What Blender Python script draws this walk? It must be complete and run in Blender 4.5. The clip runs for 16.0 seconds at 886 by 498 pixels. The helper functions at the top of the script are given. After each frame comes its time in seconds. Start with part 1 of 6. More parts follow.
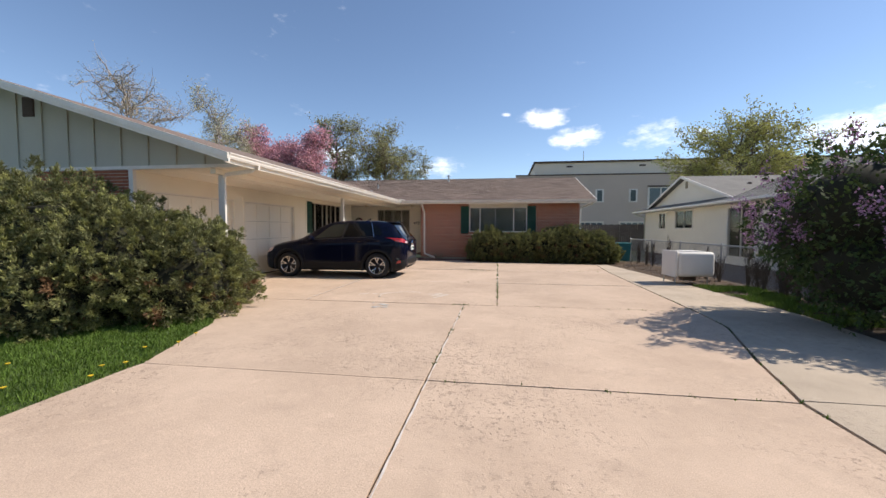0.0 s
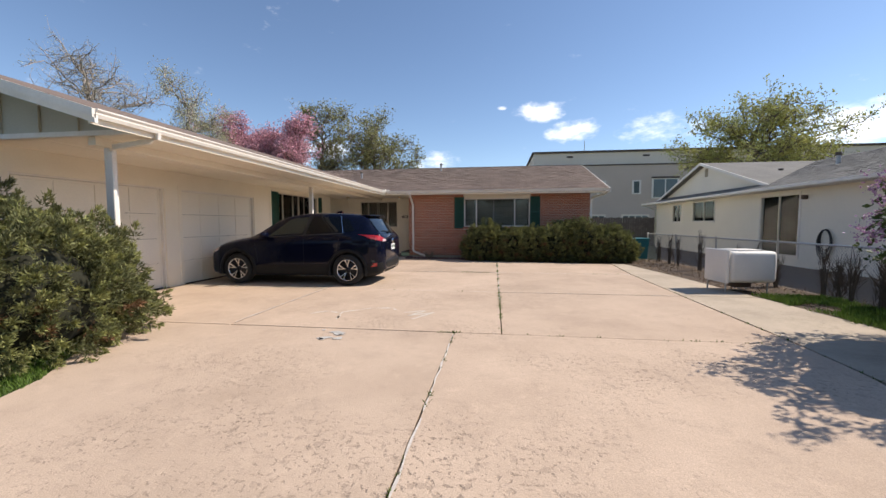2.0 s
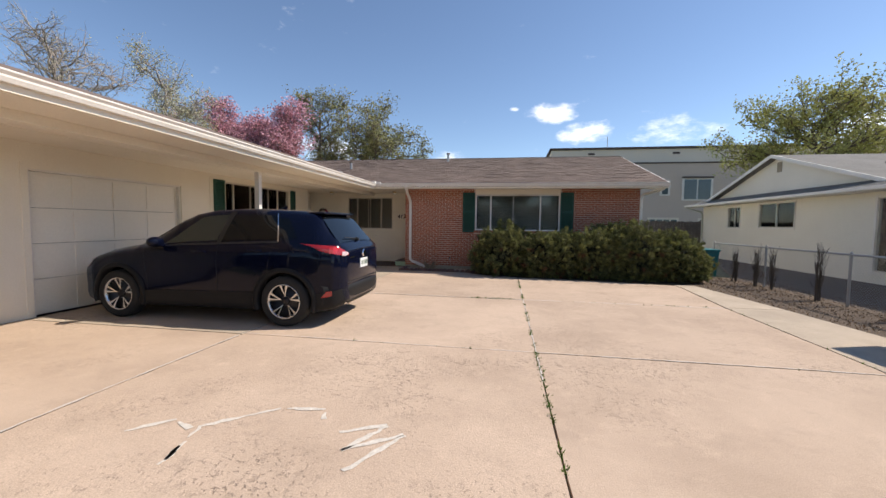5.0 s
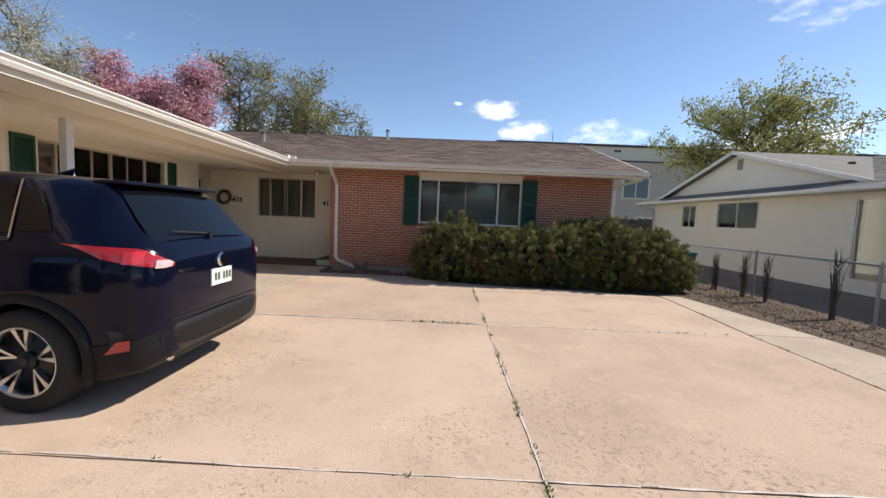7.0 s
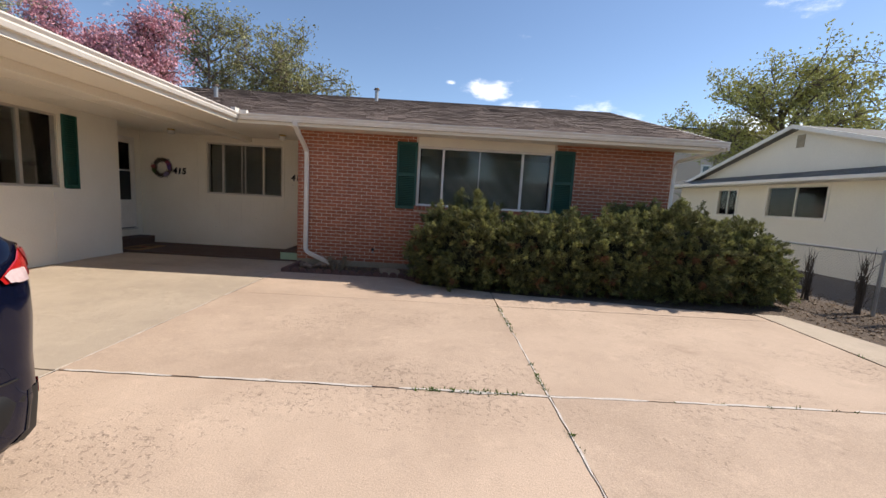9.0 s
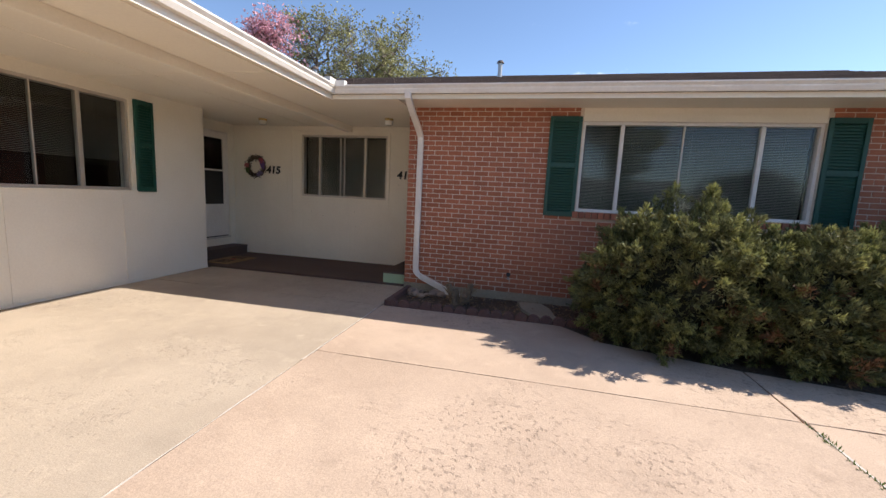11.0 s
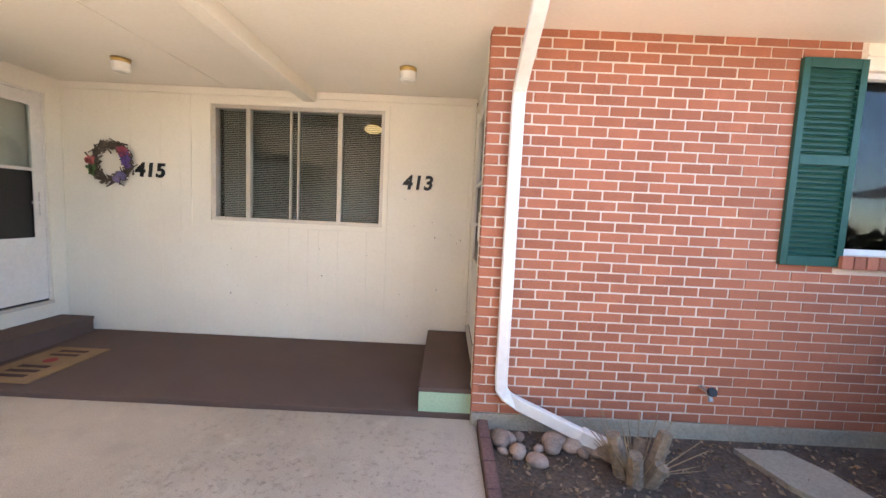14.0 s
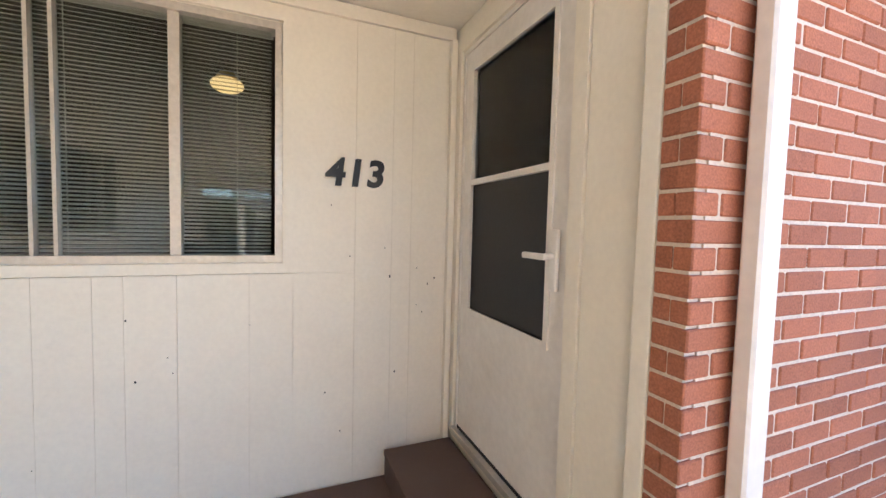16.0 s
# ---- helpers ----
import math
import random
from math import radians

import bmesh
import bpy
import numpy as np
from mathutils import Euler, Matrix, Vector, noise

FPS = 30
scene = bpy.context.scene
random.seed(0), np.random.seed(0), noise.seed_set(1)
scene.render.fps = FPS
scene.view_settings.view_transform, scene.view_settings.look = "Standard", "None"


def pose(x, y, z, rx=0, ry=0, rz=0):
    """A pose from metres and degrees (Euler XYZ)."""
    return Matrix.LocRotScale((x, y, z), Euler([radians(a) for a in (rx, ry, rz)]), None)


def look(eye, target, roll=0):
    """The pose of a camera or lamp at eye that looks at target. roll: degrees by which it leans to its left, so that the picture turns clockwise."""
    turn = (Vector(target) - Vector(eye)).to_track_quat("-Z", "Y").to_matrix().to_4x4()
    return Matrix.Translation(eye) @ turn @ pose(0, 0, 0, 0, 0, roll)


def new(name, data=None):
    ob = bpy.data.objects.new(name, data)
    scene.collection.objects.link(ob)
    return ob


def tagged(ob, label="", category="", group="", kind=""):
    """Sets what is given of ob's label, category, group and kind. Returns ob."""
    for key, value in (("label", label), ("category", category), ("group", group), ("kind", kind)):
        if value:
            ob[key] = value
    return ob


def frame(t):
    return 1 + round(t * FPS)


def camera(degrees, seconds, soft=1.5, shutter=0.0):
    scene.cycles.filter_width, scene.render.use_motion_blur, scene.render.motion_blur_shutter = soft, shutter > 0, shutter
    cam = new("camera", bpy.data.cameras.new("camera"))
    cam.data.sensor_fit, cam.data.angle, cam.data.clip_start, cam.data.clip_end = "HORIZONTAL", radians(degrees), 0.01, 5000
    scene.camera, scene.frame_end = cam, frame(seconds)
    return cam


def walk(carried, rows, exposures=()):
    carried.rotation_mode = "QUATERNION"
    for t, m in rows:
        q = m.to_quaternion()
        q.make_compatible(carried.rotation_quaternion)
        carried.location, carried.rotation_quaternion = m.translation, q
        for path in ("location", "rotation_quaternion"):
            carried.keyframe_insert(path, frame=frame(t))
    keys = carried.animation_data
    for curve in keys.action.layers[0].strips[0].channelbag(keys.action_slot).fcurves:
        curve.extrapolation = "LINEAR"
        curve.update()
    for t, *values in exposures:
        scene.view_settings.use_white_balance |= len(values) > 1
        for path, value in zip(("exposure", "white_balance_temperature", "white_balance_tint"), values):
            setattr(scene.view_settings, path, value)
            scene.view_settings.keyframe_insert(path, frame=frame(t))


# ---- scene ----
cam = camera(96.6, 16.0)
METRES, EYE, TILT, LEAN, TURN = 19.08, 1.41, -0.6, 0.0, 8.6
ROWS = [
    (0.0, 0.0, 0.0, 0.0, 0.01, -2.29, -0.16),
    (0.5, 0.0006, 0.0294, 0.0, -0.34, -3.51, -0.19),
    (1.0, 0.0044, 0.0602, 0.0011, -0.55, -3.67, -0.02),
    (1.5, 0.0063, 0.0903, 0.0013, -0.65, -3.41, 0.09),
    (2.0, 0.0108, 0.1192, 0.0012, -0.54, -3.11, 0.13),
    (2.5, 0.0135, 0.1511, 0.0011, -0.3, -2.58, -0.09),
    (3.0, 0.0175, 0.1816, 0.002, -0.2, -2.57, -0.59),
    (5.5, 0.0207, 0.3357, 0.0067, 1.0, -3.33, -0.7),
    (6.0, 0.021, 0.3684, 0.0061, -0.71, -3.71, -1.18),
    (6.5, 0.024, 0.3997, 0.0056, -3.5, -3.96, -1.78),
    (7.0, 0.0279, 0.434, 0.0062, -7.46, -3.97, -2.31),
    (7.5, 0.03, 0.4656, 0.0067, -10.71, -3.93, -2.82),
    (8.0, 0.0316, 0.4993, 0.0075, -12.56, -4.31, -3.12),
    (8.5, 0.031, 0.5341, 0.0071, -11.75, -5.4, -3.18),
    (9.0, 0.0298, 0.5669, 0.007, -8.78, -6.6, -3.23),
    (9.5, 0.023, 0.6011, 0.0061, -3.1, -7.1, -3.27),
    (10.0, 0.0154, 0.635, 0.0064, 3.81, -6.99, -3.19),
    (12.5, -0.0476, 0.782, 0.0081, 4.58, -7.5, -2.8),
    (13.0, -0.0619, 0.8105, 0.0085, 1.0, -6.74, -2.92),
    (13.5, -0.0746, 0.8382, 0.0087, -3.24, -5.71, -2.86),
    (14.0, -0.088, 0.8651, 0.0102, -7.98, -4.68, -2.57),
    (14.5, -0.0976, 0.8929, 0.01, -12.97, -4.57, -2.0),
    (15.0, -0.1045, 0.9198, 0.0108, -18.02, -3.9, -1.65),
    (15.5, -0.109, 0.9455, 0.0116, -23.34, -2.81, -1.48),
    (16.0, -0.108, 0.971, 0.0121, -30.93, -2.63, -1.16),
]
walk(cam, [(t, pose(0, 0, EYE, TILT, LEAN, TURN) @ pose(METRES * x, METRES * y, METRES * z, 90 + pitch, roll, yaw)) for t, x, y, z, yaw, pitch, roll in ROWS],
     [(0, 0.42, 6700, 11), (9, 0.45, 6700, 11), (10.2, 0.66, 6600, 10), (12.5, 1.55, 6500, 17), (13.5, 2.55, 6450, 11), (14, 2.95, 6300, 10), (15, 3.35, 6000, 7), (15.5, 3.05, 5900, 7), (16, 2.95, 6000, 8)])

# ---- world, sun ----
SUN = Vector((0.98, 0.31, 1.0)).normalized()
world = bpy.data.worlds.new("world")
scene.world = world
world.use_nodes = True
wn, wl = world.node_tree.nodes, world.node_tree.links
wn.clear()
sky = wn.new("ShaderNodeTexSky")
sky.sky_type = "NISHITA"
sky.sun_disc = False
sky.sun_elevation = math.asin(SUN.z)
sky.sun_rotation = math.atan2(SUN.x, SUN.y)
sky.altitude = 1500
sky.air_density, sky.dust_density, sky.ozone_density = 1.0, 0.25, 2.4
bg = wn.new("ShaderNodeBackground")
bg.inputs["Strength"].default_value = 0.125
wout = wn.new("ShaderNodeOutputWorld")


def cloud_mask():
    """Fair-weather clouds low over the horizon: noise in the sky's own directions, stretched sideways."""
    co = wn.new("ShaderNodeTexCoord")
    total = None
    for d, w, h, top in (((0.094, 0.961, 0.259), 0.066, 0.024, 1.0), ((0.171, 0.962, 0.212), 0.062, 0.028, 1.0), ((0.005, 0.963, 0.271), 0.015, 0.006, 0.75),
                         ((0.335, 0.92, 0.203), 0.13, 0.04, 0.62), ((-0.158, 0.972, 0.15), 0.10, 0.03, 0.7), ((-0.43, 0.88, 0.17), 0.12, 0.04, 0.8),
                         ((0.618, 0.769, 0.17), 0.14, 0.05, 0.85), ((0.641, 0.685, 0.40), 0.16, 0.08, 0.55), ((0.95, 0.2, 0.35), 0.2, 0.08, 0.8),
                         ((-0.8, -0.5, 0.3), 0.3, 0.08, 0.8), ((0.3, -0.9, 0.35), 0.3, 0.1, 0.8), ((-0.95, 0.2, 0.25), 0.2, 0.05, 0.8)):
        v = Vector(d).normalized()
        side = Vector((v.y, -v.x, 0)).normalized()
        up = side.cross(v)
        terms = []
        for axis, size in ((side, w), (up, h)):
            dot = wn.new("ShaderNodeVectorMath")
            dot.operation = "DOT_PRODUCT"
            dot.inputs[1].default_value = axis / size
            wl.new(co.outputs["Generated"], dot.inputs[0])
            sq = wn.new("ShaderNodeMath")
            sq.operation = "POWER"
            sq.inputs[1].default_value = 2
            ab = wn.new("ShaderNodeMath")
            ab.operation = "ABSOLUTE"
            wl.new(dot.outputs["Value"], ab.inputs[0])
            wl.new(ab.outputs[0], sq.inputs[0])
            terms.append(sq)
        front = wn.new("ShaderNodeVectorMath")
        front.operation = "DOT_PRODUCT"
        front.inputs[1].default_value = v
        wl.new(co.outputs["Generated"], front.inputs[0])
        near = wn.new("ShaderNodeMath")
        near.operation = "GREATER_THAN"
        near.inputs[1].default_value = 0.5
        wl.new(front.outputs["Value"], near.inputs[0])
        s = wn.new("ShaderNodeMath")
        wl.new(terms[0].outputs[0], s.inputs[0])
        wl.new(terms[1].outputs[0], s.inputs[1])
        fall = wn.new("ShaderNodeMath")
        fall.operation = "MULTIPLY_ADD"
        fall.inputs[1].default_value = -0.5
        fall.inputs[2].default_value = 0.75 * top
        wl.new(s.outputs[0], fall.inputs[0])
        keep = wn.new("ShaderNodeMath")
        keep.operation = "MULTIPLY"
        keep.use_clamp = True
        wl.new(fall.outputs[0], keep.inputs[0])
        wl.new(near.outputs[0], keep.inputs[1])
        if total is None:
            total = keep
        else:
            add = wn.new("ShaderNodeMath")
            add.operation = "MAXIMUM"
            wl.new(total.outputs[0], add.inputs[0])
            wl.new(keep.outputs[0], add.inputs[1])
            total = add
    mp = wn.new("ShaderNodeMapping")
    mp.inputs["Scale"].default_value = (1, 1, 2.2)
    wl.new(co.outputs["Generated"], mp.inputs["Vector"])
    nz = wn.new("ShaderNodeTexNoise")
    nz.inputs["Scale"].default_value = 16
    nz.inputs["Detail"].default_value = 7
    nz.inputs["Roughness"].default_value = 0.6
    wl.new(mp.outputs[0], nz.inputs["Vector"])
    sub = wn.new("ShaderNodeMath")
    sub.operation = "MULTIPLY_ADD"
    sub.inputs[1].default_value = 1.5
    sub.inputs[2].default_value = -0.85
    wl.new(nz.outputs["Fac"], sub.inputs[0])
    tot = wn.new("ShaderNodeMath")
    wl.new(total.outputs[0], tot.inputs[0])
    wl.new(sub.outputs[0], tot.inputs[1])
    ramp = wn.new("ShaderNodeMapRange")
    ramp.interpolation_type = "SMOOTHSTEP"
    ramp.inputs["From Min"].default_value = 0.12
    ramp.inputs["From Max"].default_value = 0.85
    wl.new(tot.outputs[0], ramp.inputs["Value"])
    return ramp.outputs["Result"]


mixc = wn.new("ShaderNodeMix")
mixc.data_type = "RGBA"
wl.new(cloud_mask(), mixc.inputs[0])
wl.new(sky.outputs[0], mixc.inputs[6])
mixc.inputs[7].default_value = (10.5, 10.6, 11.0, 1)
wl.new(mixc.outputs[2], bg.inputs["Color"])
wl.new(bg.outputs[0], wout.inputs[0])

sun_data = bpy.data.lights.new("sun", "SUN")
sun_data.energy, sun_data.angle, sun_data.color = 4.3, radians(0.53), (1.0, 0.93, 0.83)
sun = new("sun", sun_data)
sun.matrix_world = look(SUN * 60, (0, 0, 0))

# ---- materials ----


def mat(name, color, rough=0.7, metal=0.0, var=0.15, scale=3.0, fine=60.0, bump=0.15, dist=0.004, dark=None, spots=0.0, island=False, random_=0.0, coat=0.0, stretch=(1, 1, 1), spec=0.5):
    """A surface with broad stains, fine grain and relief. dark: the colour that stains lean to."""
    m = bpy.data.materials.new(name)
    m.use_nodes = True
    n, l = m.node_tree.nodes, m.node_tree.links
    b = n["Principled BSDF"]
    b.inputs["Roughness"].default_value, b.inputs["Metallic"].default_value = rough, metal
    b.inputs["Coat Weight"].default_value = coat
    b.inputs["Coat Roughness"].default_value = 0.04
    b.inputs["Specular IOR Level"].default_value = spec
    co = n.new("ShaderNodeTexCoord")
    mp = n.new("ShaderNodeMapping")
    mp.inputs["Scale"].default_value = stretch
    geo = n.new("ShaderNodeNewGeometry")
    l.new(geo.outputs["Position"], mp.inputs["Vector"])
    big = n.new("ShaderNodeTexNoise")
    big.inputs["Scale"].default_value, big.inputs["Detail"].default_value, big.inputs["Roughness"].default_value = scale, 5, 0.6
    small = n.new("ShaderNodeTexNoise")
    small.inputs["Scale"].default_value, small.inputs["Detail"].default_value = fine, 4
    for t in (big, small):
        l.new(mp.outputs[0], t.inputs["Vector"])
    rmp = n.new("ShaderNodeMapRange")
    rmp.inputs["From Min"].default_value, rmp.inputs["From Max"].default_value = 0.35, 0.7
    l.new(big.outputs["Fac"], rmp.inputs["Value"])
    mix = n.new("ShaderNodeMix")
    mix.data_type = "RGBA"
    dk = dark or tuple(c * (1 - 2 * var) for c in color)
    mix.inputs[6].default_value = (*color, 1)
    mix.inputs[7].default_value = (*dk, 1)
    fac = n.new("ShaderNodeMath")
    fac.operation = "MULTIPLY"
    fac.inputs[1].default_value = 0.6
    l.new(rmp.outputs[0], fac.inputs[0])
    l.new(fac.outputs[0], mix.inputs[0])
    gr = n.new("ShaderNodeMapRange")
    gr.inputs["From Min"].default_value, gr.inputs["From Max"].default_value = 0.3, 0.7
    gr.inputs["To Min"].default_value, gr.inputs["To Max"].default_value = 1 - var, 1 + var
    l.new(small.outputs["Fac"], gr.inputs["Value"])
    mul = n.new("ShaderNodeVectorMath")
    mul.operation = "SCALE"
    l.new(mix.outputs[2], mul.inputs[0])
    l.new(gr.outputs[0], mul.inputs["Scale"])
    out = mul.outputs[0]
    if island or random_:
        src = geo.outputs["Random Per Island"] if island else n.new("ShaderNodeObjectInfo").outputs["Random"]
        rr = n.new("ShaderNodeMapRange")
        a = random_ or 0.25
        rr.inputs["To Min"].default_value, rr.inputs["To Max"].default_value = 1 - a, 1 + a
        l.new(src, rr.inputs["Value"])
        m2 = n.new("ShaderNodeVectorMath")
        m2.operation = "SCALE"
        l.new(out, m2.inputs[0])
        l.new(rr.outputs[0], m2.inputs["Scale"])
        out = m2.outputs[0]
    if spots:
        vo = n.new("ShaderNodeTexNoise")
        vo.inputs["Scale"].default_value, vo.inputs["Detail"].default_value = 38.0, 3
        vo.inputs["Roughness"].default_value = 0.7
        l.new(mp.outputs[0], vo.inputs["Vector"])
        pt = n.new("ShaderNodeTexNoise")
        pt.inputs["Scale"].default_value, pt.inputs["Detail"].default_value = 0.8, 4
        pt.inputs["Roughness"].default_value = 0.65
        l.new(mp.outputs[0], pt.inputs["Vector"])
        pr = n.new("ShaderNodeMapRange")
        pr.inputs["From Min"].default_value, pr.inputs["From Max"].default_value = 0.42, 0.62
        pr.inputs["To Min"].default_value, pr.inputs["To Max"].default_value = -0.08, 0.10
        l.new(pt.outputs["Fac"], pr.inputs["Value"])
        ad = n.new("ShaderNodeMath")
        l.new(vo.outputs["Fac"], ad.inputs[0])
        l.new(pr.outputs[0], ad.inputs[1])
        r2 = n.new("ShaderNodeMapRange")
        r2.inputs["From Min"].default_value, r2.inputs["From Max"].default_value = 0.63, 0.72
        r2.inputs["To Max"].default_value = spots
        l.new(ad.outputs[0], r2.inputs["Value"])
        m3 = n.new("ShaderNodeMix")
        m3.data_type = "RGBA"
        l.new(r2.outputs[0], m3.inputs[0])
        l.new(out, m3.inputs[6])
        m3.inputs[7].default_value = (*[c * 0.62 for c in dk], 1)
        out = m3.outputs[2]
    l.new(out, b.inputs["Base Color"])
    if bump:
        bp = n.new("ShaderNodeBump")
        bp.inputs["Strength"].default_value, bp.inputs["Distance"].default_value = bump, dist
        l.new(small.outputs["Fac"], bp.inputs["Height"])
        l.new(bp.outputs[0], b.inputs["Normal"])
    return m


def leaf_mat(name, color, amount=0.35, glow=0.25):
    m = mat(name, color, rough=0.6, var=0.2, scale=2.0, fine=30, bump=0, island=True, random_=amount, spec=0.25)
    n, l = m.node_tree.nodes, m.node_tree.links
    b = n["Principled BSDF"]
    tr = n.new("ShaderNodeBsdfTranslucent")
    l.new(b.inputs["Base Color"].links[0].from_socket, tr.inputs["Color"])
    mx = n.new("ShaderNodeMixShader")
    mx.inputs[0].default_value = glow
    l.new(b.outputs[0], mx.inputs[1])
    l.new(tr.outputs[0], mx.inputs[2])
    l.new(mx.outputs[0], n["Material Output"].inputs[0])
    return m


def glass_mat(name, tint=(0.95, 0.98, 0.96), clear=0.96):
    m = bpy.data.materials.new(name)
    m.use_nodes = True
    n, l = m.node_tree.nodes, m.node_tree.links
    n.remove(n["Principled BSDF"])
    tr = n.new("ShaderNodeBsdfTransparent")
    tr.inputs[0].default_value = (*[c * clear for c in tint], 1)
    gl = n.new("ShaderNodeBsdfGlossy")
    gl.inputs["Roughness"].default_value = 0.02
    fr = n.new("ShaderNodeFresnel")
    fr.inputs[0].default_value = 1.42
    mx = n.new("ShaderNodeMixShader")
    l.new(fr.outputs[0], mx.inputs[0])
    l.new(tr.outputs[0], mx.inputs[1])
    l.new(gl.outputs[0], mx.inputs[2])
    l.new(mx.outputs[0], n["Material Output"].inputs[0])
    return m


def concrete(name, color, dark, pits=1.0):
    """Weathered, spalled concrete: broad tone, blotches, scaled patches full of pits, stray stains."""
    m = bpy.data.materials.new(name)
    m.use_nodes = True
    n, l = m.node_tree.nodes, m.node_tree.links
    b = n["Principled BSDF"]
    b.inputs["Roughness"].default_value = 0.92
    b.inputs["Specular IOR Level"].default_value = 0.3
    geo = n.new("ShaderNodeNewGeometry")

    def field(scale, detail, rough, lo, hi, to0=0.0, to1=1.0, offset=0.0):
        mp = n.new("ShaderNodeMapping")
        mp.inputs["Location"].default_value = (offset, offset * 0.7, 0)
        l.new(geo.outputs["Position"], mp.inputs["Vector"])
        t = n.new("ShaderNodeTexNoise")
        t.inputs["Scale"].default_value, t.inputs["Detail"].default_value, t.inputs["Roughness"].default_value = scale, detail, rough
        l.new(mp.outputs[0], t.inputs["Vector"])
        r = n.new("ShaderNodeMapRange")
        r.inputs["From Min"].default_value, r.inputs["From Max"].default_value = lo, hi
        r.inputs["To Min"].default_value, r.inputs["To Max"].default_value = to0, to1
        l.new(t.outputs["Fac"], r.inputs["Value"])
        return r.outputs[0]

    def times(a, b_, op="MULTIPLY"):
        x = n.new("ShaderNodeMath")
        x.operation = op
        for i, v in enumerate((a, b_)):
            if isinstance(v, (int, float)):
                x.inputs[i].default_value = v
            else:
                l.new(v, x.inputs[i])
        return x.outputs[0]

    def blend(fac, base, col):
        x = n.new("ShaderNodeMix")
        x.data_type = "RGBA"
        l.new(fac, x.inputs[0])
        if isinstance(base, tuple):
            x.inputs[6].default_value = (*base, 1)
        else:
            l.new(base, x.inputs[6])
        x.inputs[7].default_value = (*col, 1)
        return x.outputs[2]

    worn = field(0.5, 5, 0.65, 0.48, 0.64, 0.06, 1.0, offset=7)
    pit = times(field(26, 3, 0.6, 0.56, 0.66), worn)
    chip = times(field(9, 4, 0.65, 0.56, 0.62, offset=3), worn)
    pale = tuple(min(c * 1.16, 0.8) for c in color)
    deep = tuple(c * 0.45 for c in color)
    c = blend(times(field(0.7, 5, 0.6, 0.40, 0.70), 0.42), color, dark)
    c = blend(times(field(2.6, 6, 0.7, 0.52, 0.72, offset=11), 0.5), c, tuple(x * 0.72 for x in color))
    c = blend(times(field(4.5, 6, 0.7, 0.55, 0.70, offset=19), 0.5), c, pale)
    c = blend(times(chip, 0.62 * pits), c, tuple(x * 0.62 for x in color))
    c = blend(times(pit, 0.8 * pits), c, deep)
    c = blend(times(field(1.3, 3, 0.5, 0.70, 0.76, offset=31), 0.45), c, dark)
    sc = n.new("ShaderNodeVectorMath")
    sc.operation = "SCALE"
    l.new(c, sc.inputs[0])
    ran = n.new("ShaderNodeMapRange")
    ran.inputs["To Min"].default_value, ran.inputs["To Max"].default_value = 0.95, 1.05
    l.new(n.new("ShaderNodeObjectInfo").outputs["Random"], ran.inputs["Value"])
    l.new(times(field(140, 3, 0.6, 0.3, 0.7, 0.84, 1.16), ran.outputs[0]), sc.inputs["Scale"])
    l.new(sc.outputs[0], b.inputs["Base Color"])
    h = times(times(field(70, 4, 0.6, 0.2, 0.8), 0.35), times(times(pit, 1.0), times(chip, 0.7), "ADD"), "SUBTRACT")
    bp = n.new("ShaderNodeBump")
    bp.inputs["Strength"].default_value, bp.inputs["Distance"].default_value = 0.6, 0.008
    l.new(h, bp.inputs["Height"])
    l.new(bp.outputs[0], b.inputs["Normal"])
    return m


M_CONC = concrete("driveway concrete", (0.535, 0.405, 0.306), (0.30, 0.215, 0.155))
M_CONC2 = concrete("grey concrete", (0.48, 0.395, 0.305), (0.24, 0.19, 0.14), 0.7)
M_SOIL = mat("soil and bark", (0.11, 0.075, 0.05), 0.95, var=0.35, scale=4, fine=45, bump=0.9, dist=0.02, dark=(0.05, 0.035, 0.025))
M_GROUND = mat("ground", (0.13, 0.13, 0.06), 0.95, var=0.3, scale=0.3, fine=9, bump=0.5, dist=0.03)
M_BRICK = mat("red brick", (0.385, 0.138, 0.074), 0.85, var=0.24, scale=5, fine=160, bump=0.45, dist=0.003, dark=(0.30, 0.105, 0.060), random_=0.14, stretch=(1, 1, 1))
M_BRICK_I = mat("red brick joined", (0.385, 0.138, 0.074), 0.85, var=0.24, scale=5, fine=160, bump=0.45, dist=0.003, dark=(0.30, 0.105, 0.060), island=True, random_=0.14)
M_MORTAR = mat("mortar", (0.68, 0.58, 0.48), 0.95, var=0.12, fine=120, bump=0.4)
M_CREAM = mat("cream painted siding", (0.84, 0.78, 0.66), 0.6, var=0.025, scale=1.2, fine=45, bump=0.06, dark=(0.76, 0.69, 0.57), spots=0.05)
M_SOFFIT = mat("painted soffit", (0.84, 0.78, 0.67), 0.65, var=0.025, scale=0.8, fine=40, bump=0.05, dark=(0.77, 0.70, 0.58))
M_WHITE = mat("white paint", (0.80, 0.76, 0.70), 0.45, var=0.04, scale=3, fine=30, bump=0.05, dark=(0.66, 0.6, 0.53))
M_GREEN = mat("dark green shutter paint", (0.010, 0.070, 0.050), 0.5, var=0.1, scale=3, fine=40, bump=0.08)
M_SHINGLE = mat("asphalt shingle", (0.205, 0.15, 0.12), 0.95, var=0.22, scale=1.2, fine=90, bump=0.6, dist=0.006, island=True, random_=0.16)
